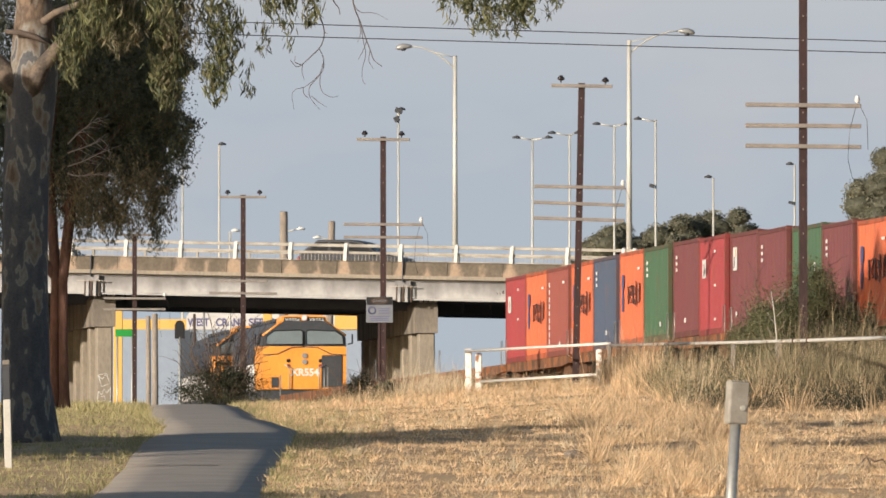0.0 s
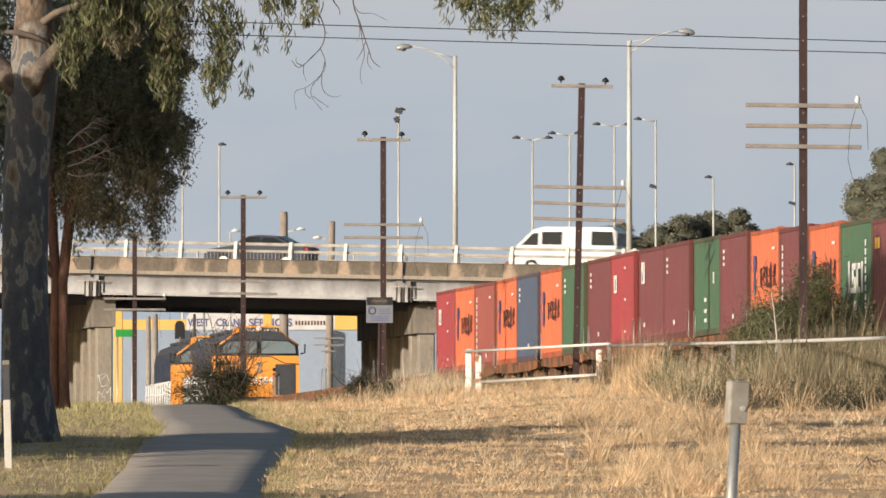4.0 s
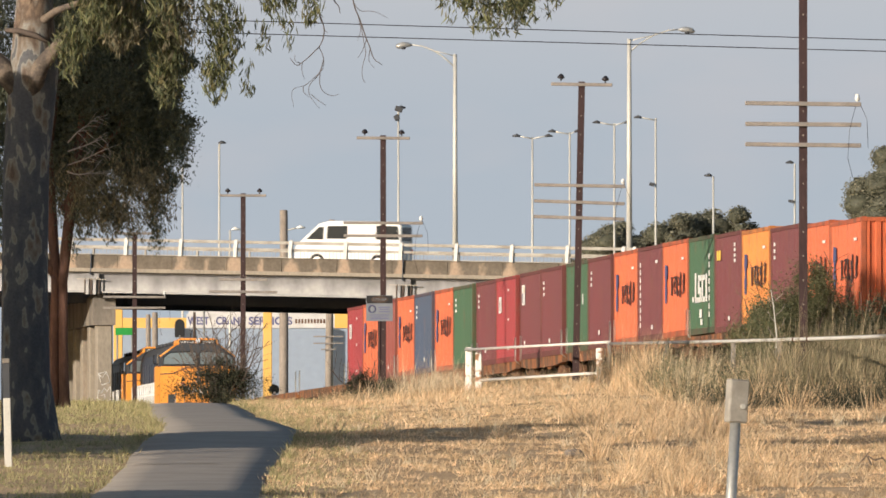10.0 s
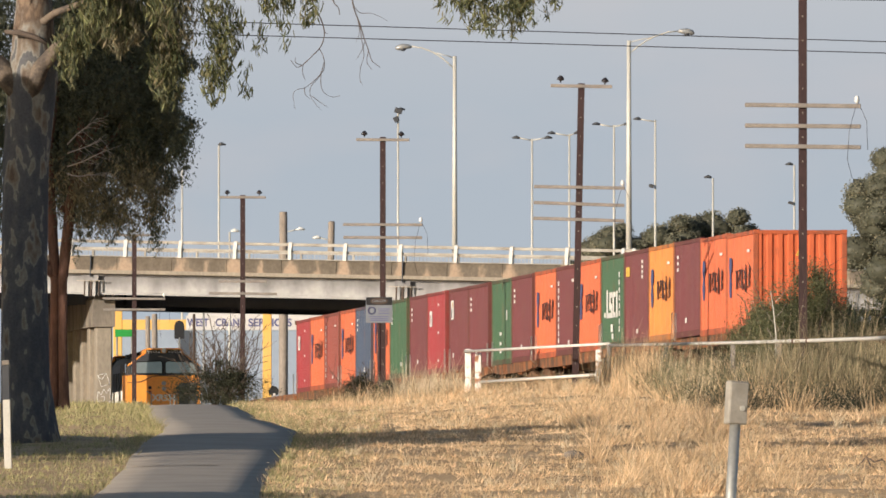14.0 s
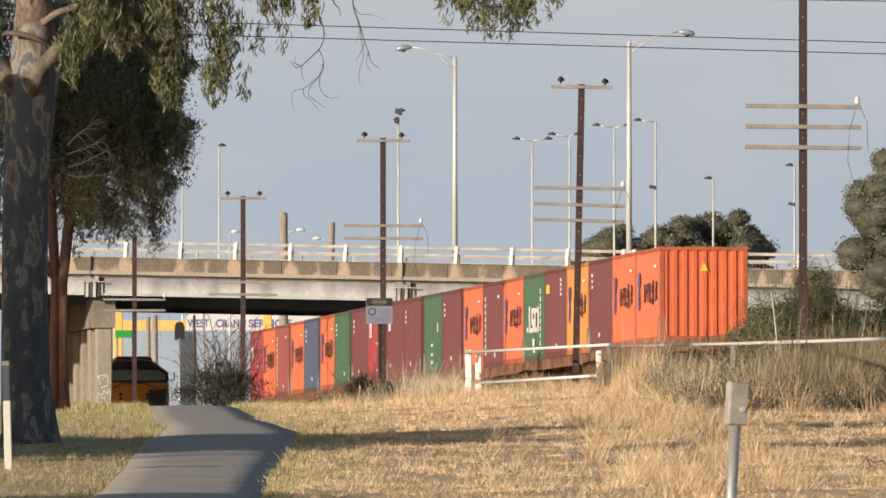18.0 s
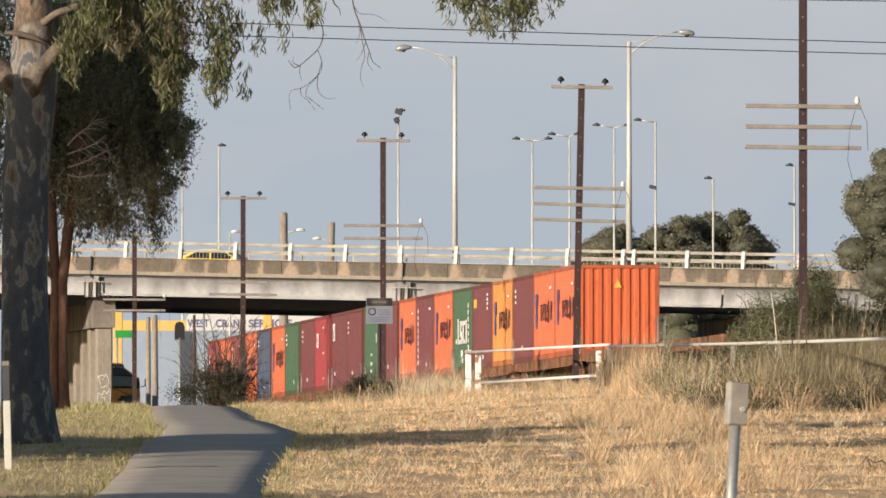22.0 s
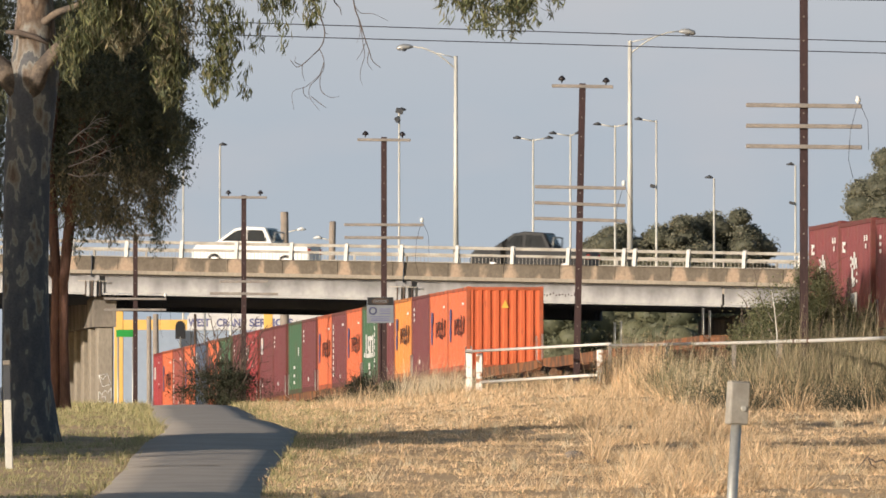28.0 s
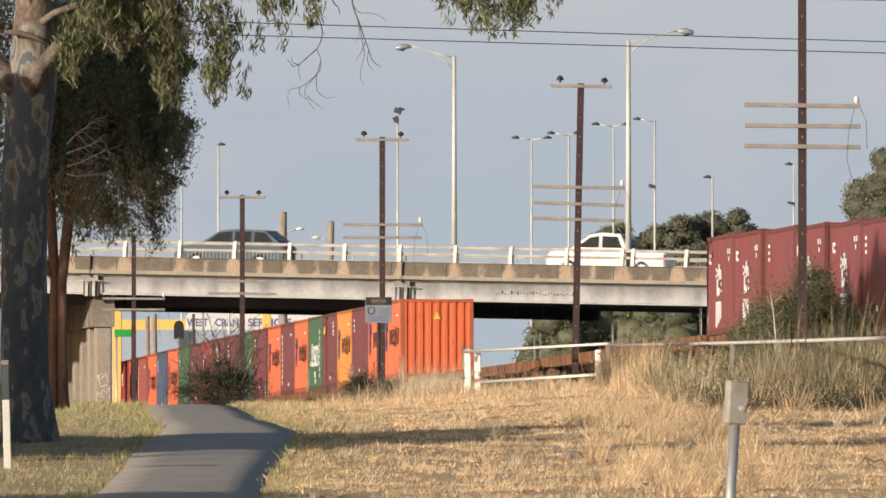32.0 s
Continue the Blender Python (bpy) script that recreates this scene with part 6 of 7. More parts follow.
# ---- vehicles on the bridge ----
def car(kind, paint, label):
    """x forward, z from the road. Kinds: sedan, wagon, van, ute."""
    c = thing({"van": "van", "ute": "utility_truck"}.get(kind, "car"), Matrix.Identity(4), label, {"van": "van", "ute": "pickup"}.get(kind, "car"), "vehicles on the bridge")
    L, W, lower, cabin, side_w, front, rear = {
        "sedan": (4.6, 0.9, [(2.28, 0.3), (2.3, 0.62), (2.1, 0.82), (1.1, 0.98), (-1.6, 1.02), (-2.2, 0.98), (-2.3, 0.7), (-2.27, 0.3)],
                  [(1.15, 0.97), (0.35, 1.40), (-0.1, 1.46), (-0.9, 1.43), (-1.75, 1.01)], [(0.85, 1.02, 0.3, 1.36), (-0.25, 1.02, -0.75, 1.36)], 0, 0),
        "wagon": (4.9, 0.95, [(2.4, 0.3), (2.45, 0.7), (2.25, 0.95), (1.2, 1.1), (-2.3, 1.15), (-2.45, 0.9), (-2.42, 0.3)],
                  [(1.25, 1.09), (0.45, 1.62), (-0.2, 1.72), (-1.6, 1.68), (-2.3, 1.14)], [(0.95, 1.15, 0.4, 1.6), (-0.2, 1.15, -1.9, 1.58)], 0, 0),
        "van": (4.7, 0.92, [(2.35, 0.3), (2.35, 0.9), (2.15, 1.12), (-2.33, 1.16), (-2.35, 0.3)],
                [(2.18, 1.1), (1.35, 1.92), (0.9, 2.06), (-2.1, 2.08), (-2.32, 1.9), (-2.35, 1.14)], [(1.75, 1.18, 1.25, 1.78), (0.5, 1.2, -0.75, 1.78)], 0, 0),
        "ute": (5.2, 0.94, [(2.6, 0.35), (2.62, 0.8), (2.4, 1.02), (1.35, 1.12), (-0.7, 1.14), (-0.72, 1.08), (-2.58, 1.06), (-2.6, 0.4)],
                [(1.65, 1.08), (0.75, 1.74), (0.25, 1.84), (-0.6, 1.8), (-0.95, 1.12)], [(1.05, 1.18, 0.65, 1.64), (0.05, 1.18, -0.6, 1.62)], 0, 0)}[kind]
    paint_m = M["car_" + paint]
    bm = bmesh.new()
    prism(bm, lower, -W, W, "y")
    bmesh.ops.bevel(bm, geom=[e for e in bm.edges if abs(e.verts[0].co.y - e.verts[1].co.y) < 0.01], offset=0.05, segments=2, affect="EDGES")
    part("body", bm, paint_m, c)
    # cabin narrows to the roof
    bm = bmesh.new()
    zb = cabin[0][1]
    zt = max(z for _, z in cabin)
    rows = []
    for s in (-1, 1):
        rows.append([bm.verts.new((x, s * (W - 0.04 - 0.11 * (z - zb) / (zt - zb)), z)) for x, z in cabin])
    n = len(cabin)
    for i in range(n):
        bm.faces.new((rows[0][i], rows[0][(i + 1) % n], rows[1][(i + 1) % n], rows[1][i]))
    bm.faces.new(rows[0][::-1]), bm.faces.new(rows[1])
    bmesh.ops.bevel(bm, geom=list(bm.edges), offset=0.03, segments=1, affect="EDGES")
    part("cabin", bm, paint_m, c)
    def pane(name, pts):
        b = bmesh.new()
        b.faces.new([b.verts.new(p) for p in pts])
        g = bmesh.ops.solidify(b, geom=list(b.faces), thickness=0.012)
        part(name, b, M["dark_glass"], c)
    def wy(z, s):
        return s * (W - 0.04 - 0.11 * (z - zb) / (zt - zb) + 0.008)
    wins = {"sedan": ([(0.95, 1.04), (0.32, 1.36), (-0.2, 1.38), (-0.2, 1.04)], [(-0.28, 1.04), (-0.28, 1.38), (-0.85, 1.35), (-1.4, 1.06)]),
            "wagon": ([(1.0, 1.17), (0.45, 1.55), (-0.15, 1.62), (-0.15, 1.17)], [(-0.25, 1.17), (-0.25, 1.62), (-1.0, 1.62), (-1.0, 1.17)], [(-1.1, 1.17), (-1.1, 1.61), (-1.6, 1.58), (-2.0, 1.2)]),
            "van": ([(1.86, 1.26), (1.34, 1.78), (1.1, 1.8), (1.1, 1.26)], [(0.96, 1.3), (0.96, 1.84), (0.05, 1.86), (0.05, 1.3)], [(-1.22, 1.3), (-1.22, 1.9), (-2.18, 1.88), (-2.27, 1.3)]),
            "ute": ([(1.3, 1.2), (0.72, 1.64), (0.3, 1.7), (0.3, 1.2)], [(0.2, 1.2), (0.2, 1.7), (-0.5, 1.68), (-0.72, 1.2)])}[kind]
    for w in wins:
        for s in (-1, 1):
            pane("side_window", [(x, wy(z, s), z) for x, z in w])
    (xa, za), (xb, zb2) = cabin[0], cabin[1]
    def lerp(k):
        return xa + (xb - xa) * k + 0.012, za + (zb2 - za) * k + 0.012
    (p0, z0), (p1, z1) = lerp(0.12), lerp(0.9)
    pane("windscreen", [(p0, -W + 0.14, z0), (p0, W - 0.14, z0), (p1, W - 0.26, z1), (p1, -W + 0.26, z1)])
    (xa, za), (xb, zb2) = cabin[-1], cabin[-2]
    xa, xb = xa - 0.025, xb - 0.025
    (p0, z0), (p1, z1) = lerp(0.15), lerp(0.9)
    pane("rear_window", [(p0 - 0.01, -W + 0.2, z0), (p0 - 0.01, W - 0.2, z0), (p1 - 0.01, W - 0.28, z1), (p1 - 0.01, -W + 0.28, z1)])
    fx, rx = lower[1][0] if kind != "van" else 2.35, -L / 2
    for s in (-1, 1):
        bm = bmesh.new()
        box(bm, (fx - 0.06, s * (W - 0.22), 0.72), (0.16, 0.36, 0.16), bevel=0.03)
        part("headlight", bm, M["head"], c)
        bm = bmesh.new()
        box(bm, (rx + 0.03, s * (W - 0.16), 0.82), (0.12, 0.22, 0.24), bevel=0.02)
        part("tail_light", bm, M["tail"], c)
        bm = bmesh.new()
        box(bm, (lower[3][0] - 0.25, s * (W + 0.1), 1.08), (0.1, 0.2, 0.14), bevel=0.03)
        part("mirror", bm, paint_m, c)
    wb = {"sedan": 1.4, "wagon": 1.42, "van": 1.35, "ute": 1.6}[kind]
    for xx in (-wb, wb):
        for s in (-1, 1):
            bm = bmesh.new()
            tube(bm, [(xx, s * (W - 0.2), 0.33), (xx, s * (W + 0.01), 0.33)], 0.33, 20)
            wh = part("wheel", bm, M["tyre"], c)
            bm = bmesh.new()
            tube(bm, [(xx, s * (W + 0.005), 0.33), (xx, s * (W + 0.02), 0.33)], [0.22, 0.19], 14)
            part("rim", bm, M["rim"], wh)
    if kind == "ute":
        bm = bmesh.new()
        for s in (-1, 1):
            tube(bm, [(-0.95, s * 0.7, 1.05), (-1.0, s * 0.66, 1.6), (-1.0, 0, 1.62)], 0.035, 6)
        part("sports_bar", bm, M["galv"], c, "bright tubular sports bar")
    bm = bmesh.new()
    box(bm, (0, 0, 0.32), (L - 0.5, 2 * W - 0.3, 0.2))
    part("underbody", bm, M["black"], c)
    return c


# kind, paint, words, lane (distance in from the near face), and (seconds, metres along the bridge) while it passes
TRAFFIC = [
    ("wagon", "charcoal", "dark grey station wagon crossing the bridge", 18.0, [(0, 5.92), (0.6, 11.98), (1.2, 18.42)]),
    ("sedan", "silver", "silver sedan crossing the bridge", 18.0, [(1, 2.61), (1.8, 10.96), (2.4, 17.53)]),
    ("sedan", "navy", "dark navy sedan crossing the bridge", 4.0, [(3, 17.44), (3.5, 11.68)]),
    ("sedan", "charcoal", "charcoal sedan crossing the bridge", 18.0, [(2.5, -0.14), (3, 4.99), (3.5, 10.09)]),
    ("van", "white", "white delivery van crossing the bridge", 4.0, [(3.3, 29.84), (3.5, 26.63), (5.5, 3.23)]),
    ("sedan", "pale_green", "pale grey-green sedan crossing the bridge", 18.0, [(6.4, 6.74), (6.7, 11.01), (7, 15.11)]),
    ("van", "white", "white van with dark rear windows crossing the bridge", 4.0, [(8.5, 28.22), (9, 21.55), (9.4, 17.14), (10, 10.05), (10.5, 4.93), (11, -0.45)]),
    ("wagon", "charcoal", "charcoal station wagon crossing the bridge", 4.0, [(14.5, 24.16), (16.5, 7.33), (17.1, 0.70)]),
]
TRAFFIC += [
    ("sedan", "taxi", "yellow taxi sedan crossing the bridge", 18.0, [(22.0, -0.35), (22.6, 4.37), (23, 8.36), (23.5, 12.93), (24, 17.71), (24.7, 24.6), (25, 27.5)]),
    ("sedan", "silver", "silver-grey sedan crossing the bridge", 4.0, [(23.8, 30.39), (24.1, 26.49), (24.7, 18.7), (25, 15.0), (25.5, 9.3)]),
    ("ute", "white", "white dual-cab utility crossing the bridge", 4.0, [(27.5, 11.18), (28, 5.69), (28.3, 2.47)]),
    ("ute", "black", "black dual-cab utility with a sports bar", 4.0, [(27.5, 23.61), (28, 18.06), (28.6, 11.68), (29, 7.40), (29.5, 2.09)]),
    ("sedan", "grey", "dull grey sedan crossing the bridge", 4.0, [(28.6, 25.84), (29, 21.30), (30, 9.97), (30.7, 2.34)]),
    ("wagon", "teal", "dark blue-grey station wagon crossing the bridge", 4.0, [(29.8, 26.68), (30.4, 20.75), (31, 14.66), (31.4, 10.88), (32, 4.78)]),
    ("ute", "white", "white utility crossing the bridge", 4.0, [(31.4, 28.0), (32, 21.5)]),
]
vehicles = [(car(k, p, w), lane, rows) for k, p, w, lane, rows in TRAFFIC]


# ---- trees and bushes ----
def limb(rng, p, d, length, r0, r1, n=6, wander=0.25, droop=0.0):
    pts, radii = [np.array(p, float)], [r0]
    d = np.array(d, float) / np.linalg.norm(d)
    for i in range(n):
        d = d + rng.normal(0, wander, 3) * 0.5 + np.array([0, 0, -droop])
        d /= np.linalg.norm(d)
        pts.append(pts[-1] + d * length / n)
        radii.append(r0 + (r1 - r0) * (i + 1) / n)
    return pts, radii


def clumped(rng, centre, size, n, clumps):
    """Points in uneven clumps inside an egg shape."""
    c = rng.normal(size=(clumps, 3))
    c = c / np.linalg.norm(c, axis=1)[:, None] * rng.uniform(0.25, 1.0, (clumps, 1)) ** 0.6
    k = rng.integers(0, clumps, n)
    spreadr = rng.uniform(0.10, 0.26, clumps)
    p = c[k] + rng.normal(size=(n, 3)) * spreadr[k][:, None]
    return np.array(centre) + p * np.array(size)


def hanging(rng, tips, n_each, length, spread_r):
    """Points strung down from twig tips, as gum leaves hang."""
    pts = []
    for t in tips:
        u = rng.uniform(0, 1, n_each) ** 0.8
        r = spread_r * (0.35 + 0.8 * np.sin(u * math.pi))
        pts.append(np.array(t) + np.stack([rng.normal(0, 1, n_each) * r, rng.normal(0, 1, n_each) * r, -u * length * rng.uniform(0.6, 1.2)], 1))
    return np.concatenate(pts)


def ball():
    bm = bmesh.new()
    bmesh.ops.create_icosphere(bm, subdivisions=2, radius=1)
    v = np.array([v.co[:] for v in bm.verts])
    f = np.array([[x.index for x in q.verts] for q in bm.faces])
    bm.free()
    return v, f


BALL_V, BALL_F = ball()
swaying = []                        # (part, centre of its swing, phase, size)


def big_gum():
    """The mottled gum beside the path."""
    rng = np.random.default_rng(11)
    x, y = -7.27, 236.0
    g = gz(x, y)
    t = thing("gum_tree", pose(x, y, g - 0.1), "tall gum tree with mottled grey bark and hanging leaves", "tree")
    bm = bmesh.new()
    tube(bm, [(0.05, 0, -0.1), (0.05, 0, 0.3), (0.0, 0, 1.2), (-0.03, 0, 3.0), (0.0, 0.05, 5.0), (0.1, 0.1, 6.5), (0.12, 0.2, 8.0), (0.3, 0.4, 11.0), (0.2, 0.6, 15.0)],
         [0.62, 0.5, 0.43, 0.40, 0.40, 0.43, 0.30, 0.24, 0.1], 16)
    for v in bm.verts:
        v.co += Vector((math.sin(v.co.z * 3.1 + v.co.y * 6), math.cos(v.co.z * 2.3 + v.co.x * 7), 0)) * 0.025
    tr = part("trunk", bm, M["bark"], t, "smooth trunk with grey and cream patches")
    for k, (p0, way, ln, r) in enumerate((((-0.1, 0, 6.2), (-1.0, -0.1, 0.9), 4.0, 0.22), ((0.15, 0.1, 8.2), (0.8, -0.5, 0.8), 5.0, 0.15),
                                          ((0.2, 0.2, 9.5), (-0.7, -0.4, 0.8), 5.0, 0.14), ((0.25, 0.3, 10.5), (0.9, 0.4, 0.6), 5.5, 0.13), ((0.1, 0.1, 7.4), (0.6, -0.6, 0.2), 2.4, 0.08))):
        bm = bmesh.new()
        pts, rad = limb(rng, p0, way, ln, r, r * 0.35, 7, 0.3, 0.02)
        tube(bm, pts, rad, 9)
        part("limb", bm, M["bark_limb"], t)
    bm = bmesh.new()
    tube(bm, [(0.08, -0.15, 6.15), (0.26, -0.3, 6.62), (0.55, -0.38, 6.95), (0.85, -0.42, 7.12), (1.15, -0.42, 7.2), (1.6, -0.3, 7.6), (2.3, -0.2, 8.4)], [0.20, 0.145, 0.12, 0.115, 0.10, 0.08, 0.05], 12)
    part("limb", bm, M["bark_limb"], t, "tan limb forking from the trunk")
    # dark stub of a lost branch that droops across the fork
    bm = bmesh.new()
    tube(bm, [(-0.36, -0.36, 7.24), (-0.1, -0.42, 7.22), (0.18, -0.44, 7.14), (0.40, -0.44, 7.02)], [0.035, 0.05, 0.05, 0.03], 8)
    part("dead_stub", bm, M["twig"], t)
    # hanging foliage in separate bunches that the wind moves
    bunches = [((1.3, -0.8, 8.0), 0.7, 0.95, 30), ((2.0, -0.6, 8.1), 0.7, 1.1, 32), ((2.5, -0.4, 7.9), 0.35, 1.2, 16), ((2.4, -0.5, 7.15), 0.2, 1.1, 13), ((2.62, -0.3, 6.85), 0.15, 0.8, 8),
               ((3.3, -0.5, 7.8), 0.24, 0.9, 9), ((3.5, -0.3, 7.15), 0.22, 0.8, 8), ((3.2, -0.4, 6.75), 0.13, 0.6, 6), ((3.45, -0.4, 6.65), 0.12, 0.5, 5),
               ((1.5, -0.9, 8.6), 0.7, 1.1, 30), ((3.6, -0.3, 8.35), 0.45, 0.8, 10), ((4.4, -0.2, 8.35), 0.45, 0.9, 22), ((5.0, -0.2, 8.35), 0.3, 0.7, 12),
               ((1.2, -1.0, 7.5), 0.3, 0.6, 10), ((-0.62, 0.7, 8.2), 0.22, 1.8, 26), ((-0.6, 0.9, 6.8), 0.2, 2.0, 22), ((-0.6, 0.9, 5.2), 0.2, 2.0, 18), ((0.8, -0.8, 7.2), 0.25, 0.8, 10), ((1.75, -0.9, 7.4), 0.3, 0.6, 9)]
    for k, (c, r, ln, n) in enumerate(bunches):
        tips = np.array(c) + rng.normal(0, 1, (n, 3)) * np.array([r * 0.55, r * 0.6, 0.28])
        p = hanging(rng, tips, 52, ln * 0.75, 0.085)
        v, f = leaves(rng, p - np.array(c), 0.20, 0.030, 1.25)
        o = scatter_mesh("hanging_foliage", v, f, M["leaf_dark"] if c[0] < 0 else M["leaf_brown"] if k in (2, 18) else M["leaf_gum"], t)
        o.location = c
        swaying.append((o, Vector(c), k * 1.3, 1.0))
    # two sprigs that dip into the sky over the bridge
    for k, (c, r, ln, n) in enumerate((((8.2, -0.3, 7.95), 0.45, 0.95, 30), ((7.55, -0.2, 8.05), 0.35, 0.6, 16), ((8.75, -0.2, 8.05), 0.4, 0.65, 18))):
        tips = np.array(c) + rng.normal(0, 1, (n, 3)) * np.array([r * 0.6, r * 0.6, 0.12])
        p = hanging(rng, tips, 30, ln * 0.7, 0.07)
        v, f = leaves(rng, p - np.array(c), 0.18, 0.03, 0.9)
        o = scatter_mesh("hanging_foliage", v, f, M["leaf_gum"], t)
        o.location = c
        swaying.append((o, Vector(c), 2 + k * 0.8, 2.2))
    bm = bmesh.new()
    tube(bm, [(0.3, 0.4, 10.2), (2.5, 0.2, 10.6), (5.0, 0, 10.0), (7.0, -0.2, 9.0), (8.0, -0.3, 8.2)], [0.14, 0.1, 0.07, 0.04, 0.02], 8)
    part("limb", bm, M["bark"], t)
    # bare twigs that curl down into the sky, drawn in hundredths of a metre from where each hangs
    TWIGS = (((4.97, 7.8), (((0, 14), (4, -6), (15, -30), (22, -56), (16, -80), (0, -97), (-17, -112), (-28, -116), (-38, -104)), ((-17, -112), (-18, -126), (-14, -140)), ((-20, -113), (-30, -108), (-29, -98)),
                            ((13, -86), (20, -104), (18, -124), (2, -140), (-14, -152), (-30, -156), (-36, -166), (-33, -190)), ((20, -108), (12, -132), (-4, -150), (-6, -166), (2, -180), (12, -192)),
                            ((14, -130), (13, -148), (18, -162), (32, -170), (46, -168)), ((-2, -168), (10, -178), (24, -188)), ((-16, -152), (-15, -164), (-6, -172)), ((22, -56), (28, -60)))),
             ((5.68, 7.8), (((0, 14), (4, -14), (14, -40), (22, -66), (30, -88), (36, -106), (50, -117)), ((14, -40), (18, -70), (22, -96), (16, -118), (15, -138), (20, -148)),
                            ((24, -72), (16, -92), (8, -104)), ((30, -88), (27, -108), (36, -122)), ((4, -10), (14, -22), (30, -23), (44, -26), (62, -36)), ((10, -30), (14, -56), (8, -74)))),
             ((5.33, 7.8), (((-2, 14), (4, -4), (12, -14), (14, -26)),)))
    def eased(run):
        q = [np.array(p, float) for p in [run[0]] + list(run) + [run[-1]]]
        out = []
        for a, b, c, d in zip(q, q[1:], q[2:], q[3:]):
            for u in (0.0, 0.33, 0.67):
                out.append(0.5 * (2 * b + (c - a) * u + (2 * a - 5 * b + 4 * c - d) * u * u + (3 * b - a - 3 * c + d) * u ** 3))
        return out + [q[-1]]
    for k, ((sx, zz), runs) in enumerate(TWIGS):
        bm = bmesh.new()
        for j, run in enumerate(runs):
            r = 0.014 if j == 0 else 0.0075
            run = eased(run)
            tube(bm, [(p[0] * 0.01, 0.02 * math.sin(i + j), p[1] * 0.01) for i, p in enumerate(run)], [r * (1 - 0.6 * i / (len(run) - 1)) for i in range(len(run))], 5)
        o = part("bare_twig", bm, M["twig"], t, "bare hanging twig")
        o.location = (sx, -0.2, zz)
        swaying.append((o, Vector((sx, -0.2, zz)), k * 2.0, 0.6))
    # upper crown
    p = np.concatenate([clumped(rng, (-0.5, 2.5, 12.6), (4.5, 3.0, 2.6), 3600, 34), clumped(rng, (-3.8, 0, 9.5), (2.4, 3.0, 2.6), 3000, 20),
                        clumped(rng, (6.8, 1.5, 10.8), (2.6, 1.6, 1.0), 900, 14)])
    v, f = leaves(rng, p, 0.30, 0.07, 0.7)
    scatter_mesh("crown", v, f, M["leaf_gum"], t)
    return t


def second_tree():
    """A darker, reddish-barked tree behind the gum, with a dense drooping crown."""
    rng = np.random.default_rng(5)
    x, y = -8.75, 306.0
    g = gz(x, y)
    t = thing("drooping_tree", pose(x, y, g - 0.1), "dense dark drooping tree with red-brown bark", "tree")
    for pts, rad in (([(-0.06, 0, -0.1), (-0.06, 0, 0.4), (-0.05, 0, 1.5), (0.0, 0, 3.0), (-0.08, 0, 4.4), (-0.2, 0.2, 6.0), (0.1, 0.2, 8.0)], [0.17, 0.13, 0.115, 0.11, 0.12, 0.1, 0.06]),
                     ([(0.2, -0.1, -0.1), (0.18, -0.1, 0.4), (0.17, -0.1, 1.6), (0.17, -0.1, 3.0), (0.2, -0.1, 3.7), (0.34, -0.1, 4.7), (0.5, 0.1, 6.0), (0.7, 0.2, 8.0)], [0.18, 0.12, 0.10, 0.105, 0.13, 0.12, 0.09, 0.05])):
        bm = bmesh.new()
        tube(bm, pts, rad, 12)
        for v in bm.verts:
            v.co += Vector((math.sin(v.co.z * 4.1 + v.co.y * 9), math.cos(v.co.z * 3.3 + v.co.x * 9), 0)) * 0.018
        part("trunk", bm, M["bark_red"], t, "stringy red-brown trunk")
    for p0, way, ln, r in (((0.15, 0, 4.6), (0.7, 0.2, 1.0), 2.6, 0.11), ((0.1, 0, 3.0), (-0.6, 0, 1.0), 3.0, 0.12), ((0.4, 0.2, 6), (1.0, 0.2, 0.8), 3.0, 0.1)):
        bm = bmesh.new()
        pts, rad = limb(rng, p0, way, ln, r, 0.04, 6, 0.25)
        tube(bm, pts, rad, 8)
        part("limb", bm, M["bark_red"], t)
    # bleached dead branch in front of the crown
    for k, (z0, ln) in enumerate(((6.1, 0.95), (5.9, 0.8), (5.6, 1.0), (5.45, 0.8))):
        bm = bmesh.new()
        pts, rad = limb(rng, (0.3, -1.6, z0), (0.75, -0.1, 0.55 - k * 0.22), ln, 0.018, 0.007, 6, 0.3)
        tube(bm, pts, rad, 6)
        for q in range(2, 7):
            for s in (-1, 1):
                p2, r2 = limb(rng, pts[q], (0.7, 0, s * rng.uniform(0.1, 0.8)), rng.uniform(0.2, 0.5), 0.008, 0.004, 4, 0.4)
                tube(bm, p2, r2, 4)
        part("dead_branch", bm, M["dead_branch"], t, "bleached dead branch")
    dark = np.concatenate([clumped(rng, (1.35, 0.4, 6.8), (1.45, 1.5, 1.95), 26000, 44), clumped(rng, (0.9, 0.6, 8.6), (2.2, 1.8, 1.5), 16000, 36), clumped(rng, (-0.3, 0.5, 7.3), (1.4, 1.5, 2.4), 12000, 30), clumped(rng, (0.0, 0.9, 5.6), (1.1, 1.0, 1.0), 6000, 18)])
    # knobbly inner leaf masses that close the crown
    vs, fs = [], []
    for k in range(110):
        c = np.array([rng.uniform(-0.5, 2.55), rng.uniform(0.4, 1.9), rng.uniform(5.65, 9.0)])
        c[0] -= 0.45 * max(0.0, 6.5 - c[2])
        d = BALL_V * (1 + 0.22 * rng.normal(size=(len(BALL_V), 1)))
        vs.append(c + d * rng.uniform(0.25, 0.48) * np.array([0.9, 0.9, 1.2]))
        fs.append(BALL_F + k * len(BALL_V))
    scatter_mesh("leaf_mass", np.concatenate(vs), np.concatenate(fs), M["leaf_dark"], t)
